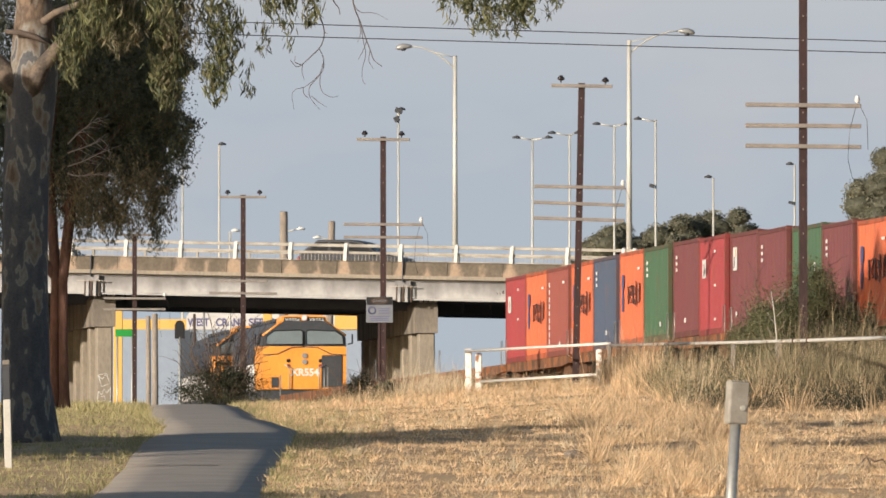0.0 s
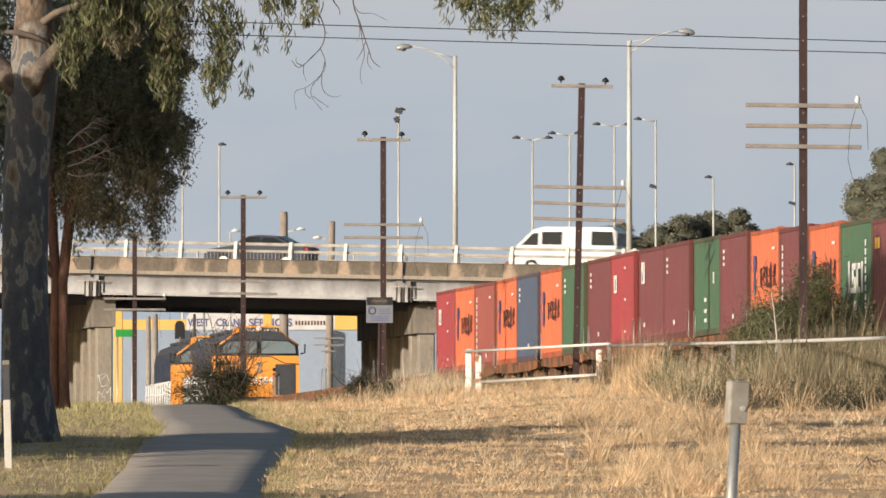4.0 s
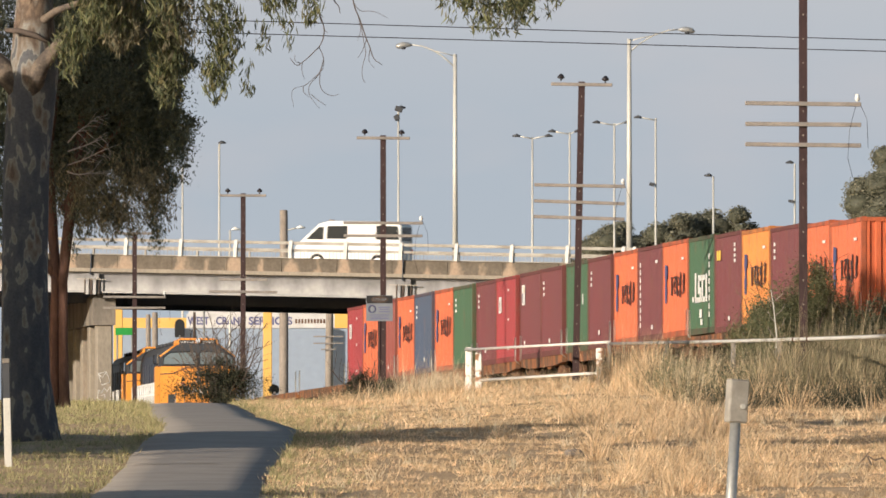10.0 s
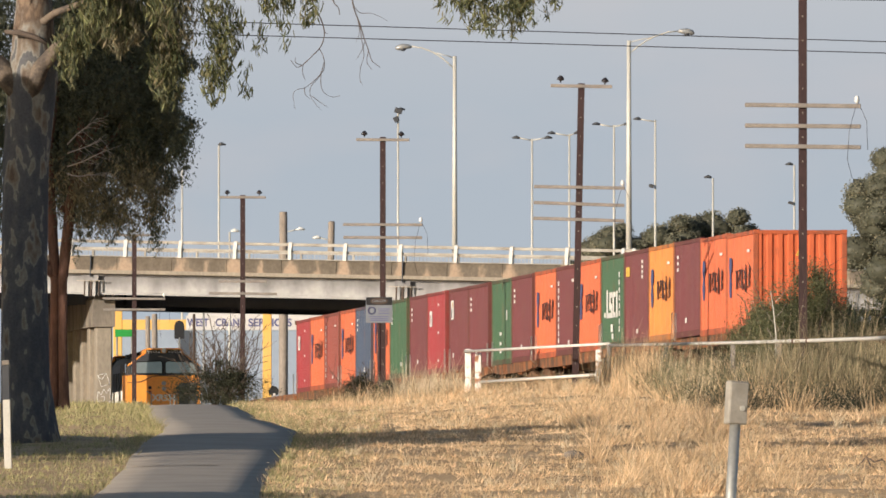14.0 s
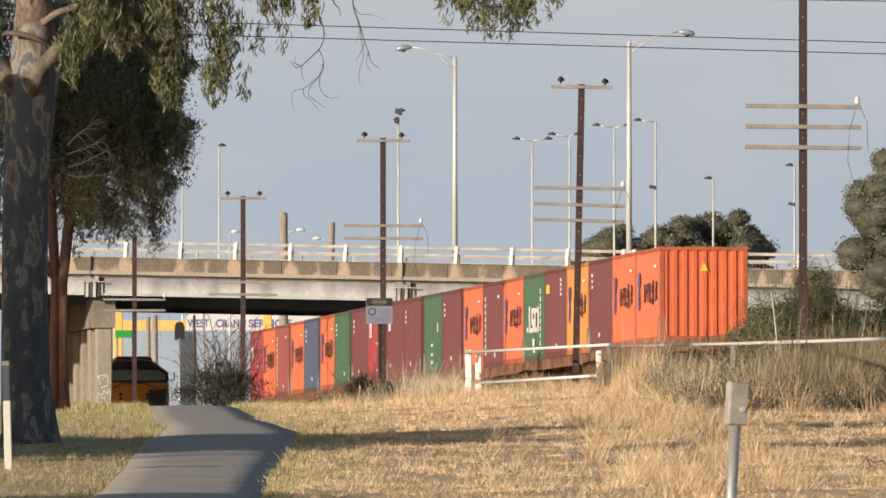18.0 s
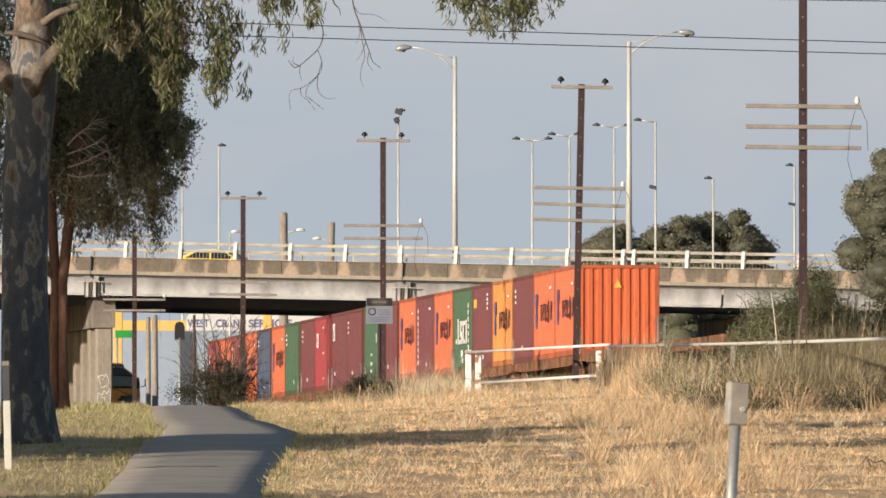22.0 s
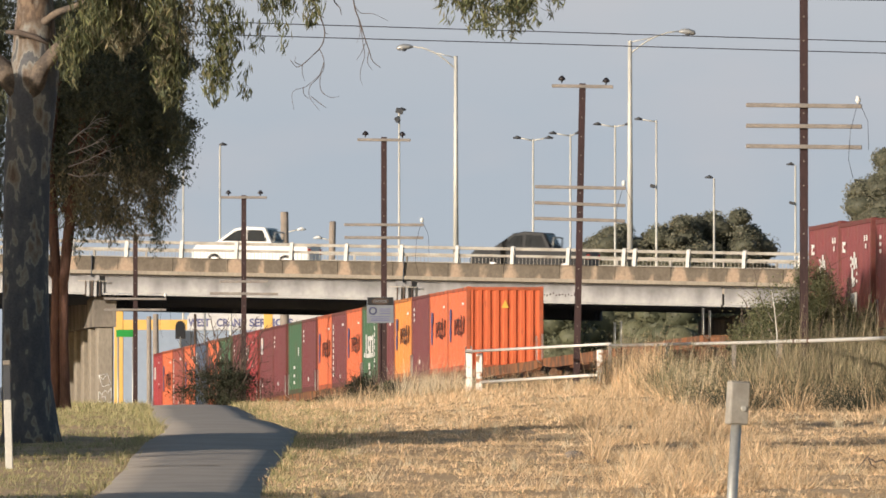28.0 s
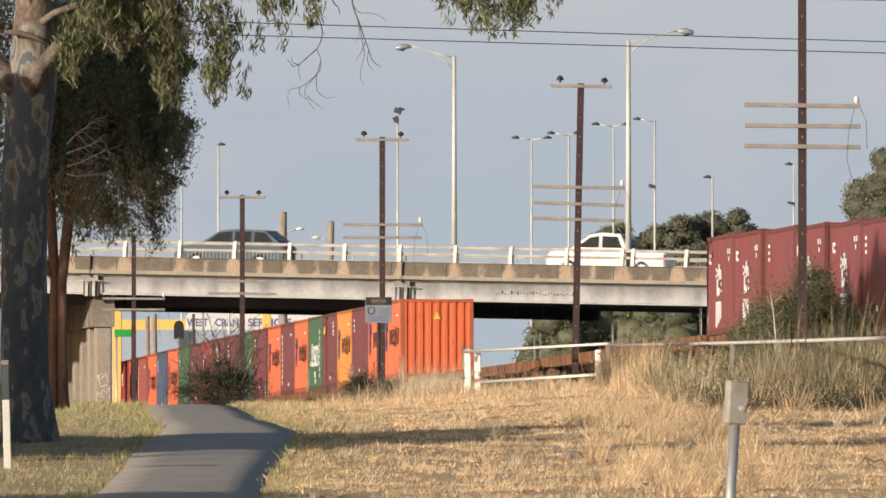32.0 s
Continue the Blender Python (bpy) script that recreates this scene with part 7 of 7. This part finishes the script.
    edge = np.stack([rng.normal(2.75, 0.13, 5200), rng.normal(0.6, 0.5, 5200), rng.uniform(5.0, 8.3, 5200)], 1)
    edge[:, 0] -= 0.32 * np.clip(6.2 - edge[:, 2], 0, 2)
    edge[:, 0] += 0.16 * np.sin(edge[:, 2] * 4.1) + 0.1 * np.sin(edge[:, 2] * 9.7)
    dark = np.concatenate([dark, edge])
    v, f = leaves(rng, dark, 0.10, 0.034, 0.6)
    scatter_mesh("crown", v, f, M["leaf_dark"], t, "dense dark green crown")
    bunches = [((1.4, -0.7, 5.6), 0.6, 1.6, 34), ((2.0, -0.5, 5.6), 0.4, 1.4, 28), ((2.35, -0.3, 5.45), 0.22, 1.5, 20), ((0.7, -0.6, 5.6), 0.5, 1.7, 44), ((1.6, -0.6, 5.0), 0.4, 0.9, 18), ((2.8, -0.4, 6.5), 0.2, 1.2, 18),
               ((0.2, 0.6, 5.9), 0.5, 2.2, 40), ((1.0, -0.4, 4.9), 0.4, 1.1, 20), ((2.2, -0.3, 4.7), 0.16, 0.8, 12), ((1.35, -0.3, 4.75), 0.25, 0.9, 16), ((0.6, -0.2, 5.0), 0.3, 1.2, 22)]
    for k, (c, r, ln, n) in enumerate(bunches):
        tips = np.array(c) + rng.normal(0, 1, (n, 3)) * np.array([r * 0.6, r * 0.6, 0.25])
        p = hanging(rng, tips, 48, ln * 0.7, 0.09)
        v, f = leaves(rng, p - np.array(c), 0.13, 0.028, 0.9)
        o = scatter_mesh("hanging_foliage", v, f, M["leaf_brown"] if k in (0, 1, 2, 3, 4, 7) else M["leaf_dark"], t)
        o.location = c
        swaying.append((o, Vector(c), 0.7 + k * 1.1, 0.7))


def far_tree(x, y, top, half_w, seed, label, low=0.3, leaf=0.16, n=60000, fat=1.3, leaf_m="leaf_far", mass="leaf_inner_shade"):
    rng = np.random.default_rng(seed)
    g = gz(x, y)
    t = thing("tree", pose(x, y, g - 0.1), label, "tree", "trees beyond the railway")
    h = top - g
    bm = bmesh.new()
    tube(bm, [(0, 0, -0.1), (0.1, 0, h * 0.3), (0, 0.1, h * 0.7)], [h * 0.035, h * 0.026, h * 0.012], 9)
    part("trunk", bm, M["bark_red"], t)
    for k in range(4):
        bm = bmesh.new()
        pts, rad = limb(rng, (0, 0, h * (0.25 + 0.08 * k)), (math.cos(k * 1.9), math.sin(k * 1.9), 1.0), h * 0.3, h * 0.016, 0.03, 5)
        tube(bm, pts, rad, 7)
        part("limb", bm, M["bark_red"], t)
    zc = h * (low + 1) / 2
    size = np.array([half_w * 0.82, half_w * 0.78, h * (1 - low) / 2 * 0.82])
    k = 130
    c = rng.normal(size=(k, 3))
    c = c / np.linalg.norm(c, axis=1)[:, None] * rng.uniform(0.1, 1.0, (k, 1)) ** 0.35
    c = c * size + np.array([0, 0, zc])
    rad = rng.uniform(0.13, 0.27, k) * half_w * fat
    # knobbly leaf masses, darker by default to paint inner shade, with loose leaves all over them
    vs, fs = [], []
    for i in range(k):
        d = BALL_V * (1 + 0.10 * rng.normal(size=(len(BALL_V), 1)))
        vs.append(c[i] + d * rad[i] * np.array([0.70, 0.70, 0.55]))
        fs.append(BALL_F + i * len(BALL_V))
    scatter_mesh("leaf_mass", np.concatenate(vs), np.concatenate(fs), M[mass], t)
    i = rng.integers(0, k, n)
    d = rng.normal(size=(n, 3))
    d = d / np.linalg.norm(d, axis=1)[:, None] * rng.uniform(0.72, 1.12, (n, 1)) * np.array([0.84, 0.84, 0.66])
    v, f = leaves(rng, c[i] + d * rad[i][:, None], leaf, leaf * 0.6, 0.3)
    scatter_mesh("crown", v, f, M[leaf_m], t)


def bush(x, y, rx, h, seed, material, label, n=2600, twigs=0, twig_h=0.0, leaf=0.09, inner=True):
    rng = np.random.default_rng(seed)
    g = gz(x, y)
    t = thing("bush", pose(x, y, g), label, "bush")
    bm = bmesh.new()
    for k in range(7):
        a = k * 0.9
        pts, rad = limb(rng, (0, 0, -0.05), (math.cos(a) * rx * 0.6, math.sin(a) * rx * 0.5, h * 0.8), h * 0.9, 0.035, 0.008, 6, 0.3)
        tube(bm, pts, rad, 6)
    part("stem", bm, M["twig"], t)
    p = np.concatenate([clumped(rng, (0, 0, h * 0.40), (rx * 0.85, rx * 0.75, h * 0.42), n, 40), clumped(rng, (rx * 0.1, 0, h * 0.72), (rx * 0.45, rx * 0.5, h * 0.26), n // 3, 16)])
    p[:, 2] = np.maximum(p[:, 2], 0.03)
    if n > 10000 and inner:
        vs, fs = [], []
        for k in range(46):
            a, q = rng.uniform(0, math.tau), rng.uniform(0, 0.62) ** 0.7
            c = np.array([math.cos(a) * q * rx * 0.85, rng.uniform(-0.2, 0.4) * rx, h * (0.36 + 0.42 * math.sin(a) * q)])
            vs.append(c + BALL_V * (1 + 0.25 * rng.normal(size=(len(BALL_V), 1))) * rng.uniform(0.13, 0.24) * rx)
            fs.append(BALL_F + k * len(BALL_V))
        scatter_mesh("leaf_mass", np.concatenate(vs), np.concatenate(fs), material, t)
    v, f = leaves(rng, p, leaf, leaf * 0.5, 0.1)
    scatter_mesh("foliage", v, f, material, t)
    if twigs:
        bm = bmesh.new()
        for k in range(twigs):
            u = (k + 0.5) / twigs * 2 - 1
            pts, rad = limb(rng, (u * rx * 0.3, rng.normal(0, 0.2), h * 0.2), (u * rx * 0.9 + rng.normal(0, 0.15), 0, twig_h), twig_h * rng.uniform(0.5, 1.05), 0.018, 0.008, 8, 0.34)
            tube(bm, pts, rad, 5)
            for q in range(3, 8):
                p2, r2 = limb(rng, pts[q], (rng.normal(0, 0.6), 0, rng.uniform(0.3, 1.0)), rng.uniform(0.25, 0.7), 0.009, 0.005, 5, 0.45)
                tube(bm, p2, r2, 4)
        part("bare_twig", bm, M["twig"], t, "leafless upright twigs")


big_gum()
second_tree()
build_small_things()
# trees out of view, added and sized to shade path, field, trunks and locomotive
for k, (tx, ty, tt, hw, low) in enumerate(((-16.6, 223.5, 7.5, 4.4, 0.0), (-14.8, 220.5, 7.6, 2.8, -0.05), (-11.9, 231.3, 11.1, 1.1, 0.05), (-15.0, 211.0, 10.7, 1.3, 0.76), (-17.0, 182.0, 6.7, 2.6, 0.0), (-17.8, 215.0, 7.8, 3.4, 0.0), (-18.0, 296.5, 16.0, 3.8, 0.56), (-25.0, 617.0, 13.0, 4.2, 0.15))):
    far_tree(tx, ty, tt, hw, 60 + k, "unseen gum tree added to cast shade", low, 0.36, 6000, 2.3)
bush(-6.3, 383, 1.4, 1.35, 3, M["leaf_bush_dark"], "dark thorny bush with bare twigs beside the path", 13500, 46, 2.5, 0.055, False)
bush(8.95, 330, 1.8, 2.95, 8, M["leaf_bush"], "olive green wild bush on the railway bank", 30000, 9, 2.9, 0.06)
bush(10.45, 326, 1.05, 2.0, 9, M["leaf_bush"], "small olive bush on the railway bank", 15000, 3, 1.9, 0.06)
bush(7.75, 332, 1.0, 2.2, 12, M["leaf_bush"], "low olive bush on the railway bank", 13000, 4, 2.0, 0.06)
bush(-1.7, 392, 0.75, 0.9, 10, M["leaf_bush"], "low weedy bush round the sign post", 2400, 6, 1.1, 0.08)
bush(-2.25, 374, 0.55, 0.95, 16, M["leaf_bush_dark"], "dark scrubby bush on the crest", 2600, 6, 1.1, 0.06)
bush(-1.45, 376, 0.45, 0.7, 17, M["leaf_bush_dark"], "dark low scrub on the crest", 1700, 4, 0.9, 0.06)
bush(-2.6, 394, 0.35, 0.6, 14, M["leaf_bush_dark"], "low scrubby bush near the sign", 900, 4, 0.9, 0.07)
bush(10.4, 520, 0.8, 1.9, 15, M["leaf_bush"], "bare scrub sapling near the bridge pier", 300, 9, 2.6, 0.12)
far_tree(10.3, 800, 18.9, 3.6, 21, "dull green roadside tree beyond the bridge")
far_tree(13.6, 800, 19.3, 3.4, 22, "olive roadside tree beyond the bridge")
far_tree(16.3, 802, 19.9, 3.9, 23, "rounded olive tree beyond the bridge", n=64000)
far_tree(18.5, 806, 18.2, 2.2, 24, "small olive tree beyond the bridge")
far_tree(18.05, 520, 15.7, 3.2, 25, "large grey-green gum beside the railway", 0.38, 0.11, 70000)
for k, (tx, ty, tt, hw) in enumerate(((5.4, 640, 12.0, 2.1), (8.0, 643, 12.2, 2.7), (10.7, 640, 12.4, 2.9), (13.5, 645, 12.4, 2.7))):
    far_tree(tx, ty, tt, hw, 70 + k, "dark shaded tree behind the bridge", -0.15, 0.16, 26000, 2.1, "leaf_shade", "leaf_shade")
bush(-13.4, 640, 0.7, 1.3, 75, M["leaf_bush_dark"], "small dark shrub by the works yard", 900, 0, 0, 0.14)



# ---- grass ----
def grass(name, material, n, x0, x1, y0, y1, height, width, label, seed, dens=None, lean=0.35, tuft=7, fan=0.0, girth=0.05):
    rng = np.random.default_rng(seed)
    k = n // tuft
    x, y = rng.uniform(x0, x1, k), rng.uniform(y0, y1, k)
    l, r = path_edges(y)
    keep = (x < l - 0.02) | (x > r + 0.02)
    if dens is not None:
        keep &= rng.random(k) < dens(x, y)
    x, y = x[keep], y[keep]
    hs = height * np.clip(rng.lognormal(0, 0.35, len(x)), 0.4, 2.2)
    if name == "bank_weeds":
        hs = hs * (0.5 + 0.95 * patch(x, y, 1.9, 0.4))
    off = rng.normal(0, 1, (len(x) * tuft, 2))
    X, Y = np.repeat(x, tuft) + off[:, 0] * girth, np.repeat(y, tuft) + off[:, 1] * girth
    base = np.stack([X, Y, ground_z(X, Y) - 0.01], 1)
    v, f = blades(rng, base, np.repeat(hs, tuft), width, lean, off * fan)
    return scatter_mesh(name, v, f, material, label=label, category="grass", kind="stuff")


def patch(x, y, s=0.35, ph=0.0):
    return 0.5 + 0.5 * np.sin(x * s + ph + 1.7 * np.sin(y * s * 0.13 + ph)) * np.sin(y * s * 0.3 + 2.1 * np.sin(x * s * 0.7))


def tufty(x, y):
    """Uneven cover: thin over the worn streaks, thick over the swells."""
    return 0.46 + 0.54 * sstep(0.36, 0.62, 0.6 * patch(x, y, 2.3, 0.7) + 0.4 * patch(x, y, 5.1, 1.9))


def weedy(x, y):
    """Where the bank's tall weeds grow."""
    return (y > 303 - 30 * sstep(2.4, 4.6, x)) * (x > 4.0 + (340 - y) * 0.012) * 1.0


grass("dry_grass", M["grass_dry"], 277200, -4, 13, 185, 300, 0.060, 0.017, "short straw-coloured dry grass", 31, tufty, 0.45, 9, 0.4)
grass("dry_grass", M["grass_dry"], 112200, -5, 13, 300, 365, 0.10, 0.021, "short straw-coloured dry grass", 32, tufty)
grass("grass_tuft", M["grass_dry"], 46200, -2, 13, 190, 345, 0.23, 0.013, "taller tufts of bleached dry grass", 33, lambda x, y: (patch(x, y, 0.9, 0.2) > 0.58) * sstep(-1.5, 4, x), 0.4, 16, 0.5, 0.07)
grass("verge_grass", M["grass_green"], 112200, -14, -1.2, 185, 300, 0.06, 0.017, "half-green mown verge grass", 34, lambda x, y: np.where(x > -3, 0.7 * sstep(-0.8, -2.2, x) + 0.2, 0.95))
grass("verge_grass", M["grass_green"], 33000, -14, -3.0, 300, 372, 0.10, 0.023, "half-green mown verge grass", 35)


def at_edge(x, y):
    l, r = path_edges(y)
    return np.exp(-np.minimum(np.abs(x - l), np.abs(x - r)) / 0.14) * (0.3 + 0.7 * patch(x, y, 3.0, 0.4))


grass("edge_grass", M["grass_green"], 158400, -8.5, -2.2, 186, 330, 0.11, 0.018, "longer unmown grass along the path's edges", 45, at_edge, 0.6, 9)
grass("bank_weeds", M["grass_weed"], 90000, 3.0, 14, 268, 346, 0.42, 0.020, "tall grey-brown weeds along the railway bank", 36, lambda x, y: weedy(x, y) * (0.15 + 0.85 * (patch(x, y, 2.1, 2.0) > 0.45)), 0.38, 16, 0.42, 0.10)
grass("bank_weeds", M["grass_dry"], 62000, 2.6, 13, 262, 345, 0.40, 0.013, "tall dry grass along the railway bank", 37, lambda x, y: weedy(x, y + 8) * (patch(x, y, 1.9, 0.6) > 0.58), 0.30, 18, 0.45, 0.10)
grass("golden_tuft", M["grass_dry"], 10500, 3.5, 5.4, 300, 326, 0.62, 0.018, "tall golden grass clump beside the fence", 47, lambda x, y: np.exp(-((x - 4.45 + (y - 313) * 0.006) / 0.42) ** 2), 0.12, 14, 0.12, 0.08)
grass("pole_weeds", M["grass_weed"], 4600, 6.4, 9.6, 271, 279.5, 1.0, 0.018, "tall grey-brown weeds round the foot of a pole", 46, None, 0.16, 8, 0.2)
grass("crest_weeds", M["grass_weed"], 29000, -3.2, 3.5, 362, 395, 0.27, 0.016, "tall weeds along the crest", 38, lambda x, y: patch(x, y, 2.4, 0.3) > 0.40, 0.30, 12, 0.35, 0.09)
grass("crest_weeds", M["grass_dry"], 17100, -3.2, 4.2, 358, 380, 0.26, 0.021, "pale dry grass along the crest", 48, lambda x, y: patch(x, y, 2.0, 1.3) > 0.45, 0.35, 12, 0.4, 0.09)
grass("crest_seed_heads", M["grass_seed"], 16000, -2.6, 1.8, 366, 388, 0.62, 0.014, "tall pinkish seeding grass along the crest", 39, lambda x, y: np.exp(-((x + 0.35) / 0.85) ** 2) * (patch(x, y, 3.0, 0.8) > 0.3), 0.22, 9, 0.22, 0.09)
grass("pale_tuft", M["grass_dry"], 15000, 2.4, 5.4, 196, 262, 0.36, 0.012, "pale bleached grass tufts in the field", 40, lambda x, y: patch(x, y, 1.6, 0.3) > 0.5, 0.45, 24, 0.45, 0.07)
grass("dark_stubble", M["grass_weed"], 23700, -2.5, 13, 190, 345, 0.06, 0.020, "darker worn stubble in the field", 41, lambda x, y: patch(x, y, 0.5, 1.9) > 0.68, 0.6, 9)
grass("dry_stalks", M["grass_seed"], 4600, 3.6, 13, 272, 346, 0.74, 0.015, "tall bleached stalks among the weeds", 42, weedy, 0.13, 3)
grass("dry_stalks", M["grass_weed"], 9000, 3.6, 13, 272, 346, 0.60, 0.014, "tall dark stalks among the weeds", 43, lambda x, y: weedy(x, y) * (patch(x, y, 1.3, 0.9) > 0.35), 0.3, 5)
grass("grass_tuft", M["grass_seed"], 19800, -2.2, 13, 188, 345, 0.20, 0.018, "bright bleached tufts over the field", 44, lambda x, y: patch(x, y, 1.6, 2.2) > 0.70, 0.55, 18)


def weed_clumps(seed, n, zone, material, label, h, leaf, dens=None):
    """Low leafy weeds, and dark clumps that paint in shade, scattered over a strip of ground, in one sheet of leaves.
    """
    rng = np.random.default_rng(seed)
    x0, x1, y0, y1 = zone
    x, y = rng.uniform(x0, x1, n), rng.uniform(y0, y1, n)
    if dens is not None:
        k = rng.random(n) < dens(x, y)
        x, y = x[k], y[k]
    m = 80
    hh = h * np.clip(rng.lognormal(0, 0.4, len(x)), 0.4, 2.4)
    u = rng.uniform(0, 1, (len(x), m))
    r = (0.10 + 0.32 * rng.random((len(x), 1))) * (0.5 + u)
    a = rng.uniform(0, math.tau, (len(x), m))
    X = (x[:, None] + np.cos(a) * r * rng.random((len(x), m))).ravel()
    Y = (y[:, None] + np.sin(a) * r * rng.random((len(x), m))).ravel()
    Z = ground_z(X, Y) + (hh[:, None] * u).ravel()
    v, f = leaves(rng, np.stack([X, Y, Z], 1), leaf, leaf * 0.22, -1.1)
    scatter_mesh("weed_clump", v, f, material, label=label, category="weeds", kind="stuff")


weed_clumps(55, 1000, (3.5, 13, 275, 345), M["leaf_brown"], "brown leafy weeds on the railway bank", 0.55, 0.07, lambda x, y: weedy(x, y) * (patch(x, y, 1.5, 1.2) > 0.45))
weed_clumps(51, 1500, (3.5, 13, 275, 345), M["leaf_bush"], "olive leafy weeds on the railway bank", 0.5, 0.08, lambda x, y: weedy(x, y) * (patch(x, y, 0.8, 0.2) > 0.45))
# dark leaves put in for the shade among the feet of the weeds
weed_clumps(52, 1100, (4.4, 10.5, 266, 275), M["leaf_bush_dark"], "dark leaf clumps painting shade at the foot of the bank", 0.36, 0.055, lambda x, y: sstep(4.6, 6.2, x) * (0.5 + 0.5 * patch(x, y, 1.7, 1.0)))
# olive weeds, coloured dark to carry that shade higher
weed_clumps(56, 900, (5.2, 10.8, 274, 294), M["leaf_bush_dark"], "dark olive weeds that deepen the painted shade low on the bank", 0.5, 0.06, lambda x, y: sstep(5.2, 6.8, x) * (patch(x, y, 1.9, 0.4) > 0.35))
weed_clumps(54, 110, (6.5, 9.6, 272, 279), M["leaf_brown"], "tall dry weeds round the foot of the pole", 1.0, 0.06)
weed_clumps(53, 160, (-3.4, 3.0, 364, 396), M["leaf_bush_dark"], "small dark weeds along the crest", 0.34, 0.06, lambda x, y: patch(x, y, 1.7, 0.2) > 0.45)


# ---- what moves ----
def motions():
    for ob, back in moving:
        rows = []
        lift = DECK if ob.name.startswith("shipping") else 0.0
        for t in range(0, 33, 2):
            y = FRONT0 + SPEED * t - back
            rows.append((t, on_track(y) @ Matrix.Translation((0, 0, lift))))
        walk(ob, rows)
    for ob, lane, marks in vehicles:
        (t0, a0), (t1, a1) = marks[0], marks[-1]
        v0 = (marks[1][1] - a0) / (marks[1][0] - t0)
        v1 = (a1 - marks[-2][1]) / (t1 - marks[-2][0])
        rows = [(t, a) for t, a in marks]
        if t0 > 0:
            rows.insert(0, (0.0, a0 - v0 * t0))
        if t1 < 32:
            rows.append((32.0, a1 + v1 * (32 - t1)))
        turn = B_TURN + (math.pi if v0 < 0 else 0)
        fall = -math.atan(B_SLOPE) * (1 if v0 > 0 else -1)
        v = abs(v1)
        rows = sorted(rows + [(t + (-26 - a) / w, -26.0) for t, a, w in ((t0, a0, v0), (t1, a1, v1)) if (t0 if a == a0 else 32 - t1) > abs((-26 - a) / w) and ((-26 - a) / w > 0) == (a == a1)])
        walk(ob, [(t, Matrix.Translation(road_point(a, lane) - Vector((0, 0, 0.2 - 0.045 * max(0.0, min(a, 26.0) - 19.0) + 0.05 * max(0.0, min(4.0 - a, 5.0)) if lane > 10 else 0.0))) @ Matrix.Rotation(turn, 4, "Z") @ Matrix.Rotation(fall if a > -26 else 0.0, 4, "Y")) for t, a in rows])
    for ob, c, ph, size in swaying:
        rows = []
        for k in range(33):
            t = k * 1.0
            a = size * (2.2 * math.sin(t * 1.9 + ph) + 1.4 * math.sin(t * 3.1 + ph * 2.3))
            b = size * 1.8 * math.sin(t * 2.3 + ph * 1.7)
            rows.append((t, Matrix.Translation(c) @ pose(0, 0, 0, b, -a - 1.5 * size, 0)))
        walk(ob, rows)


motions()
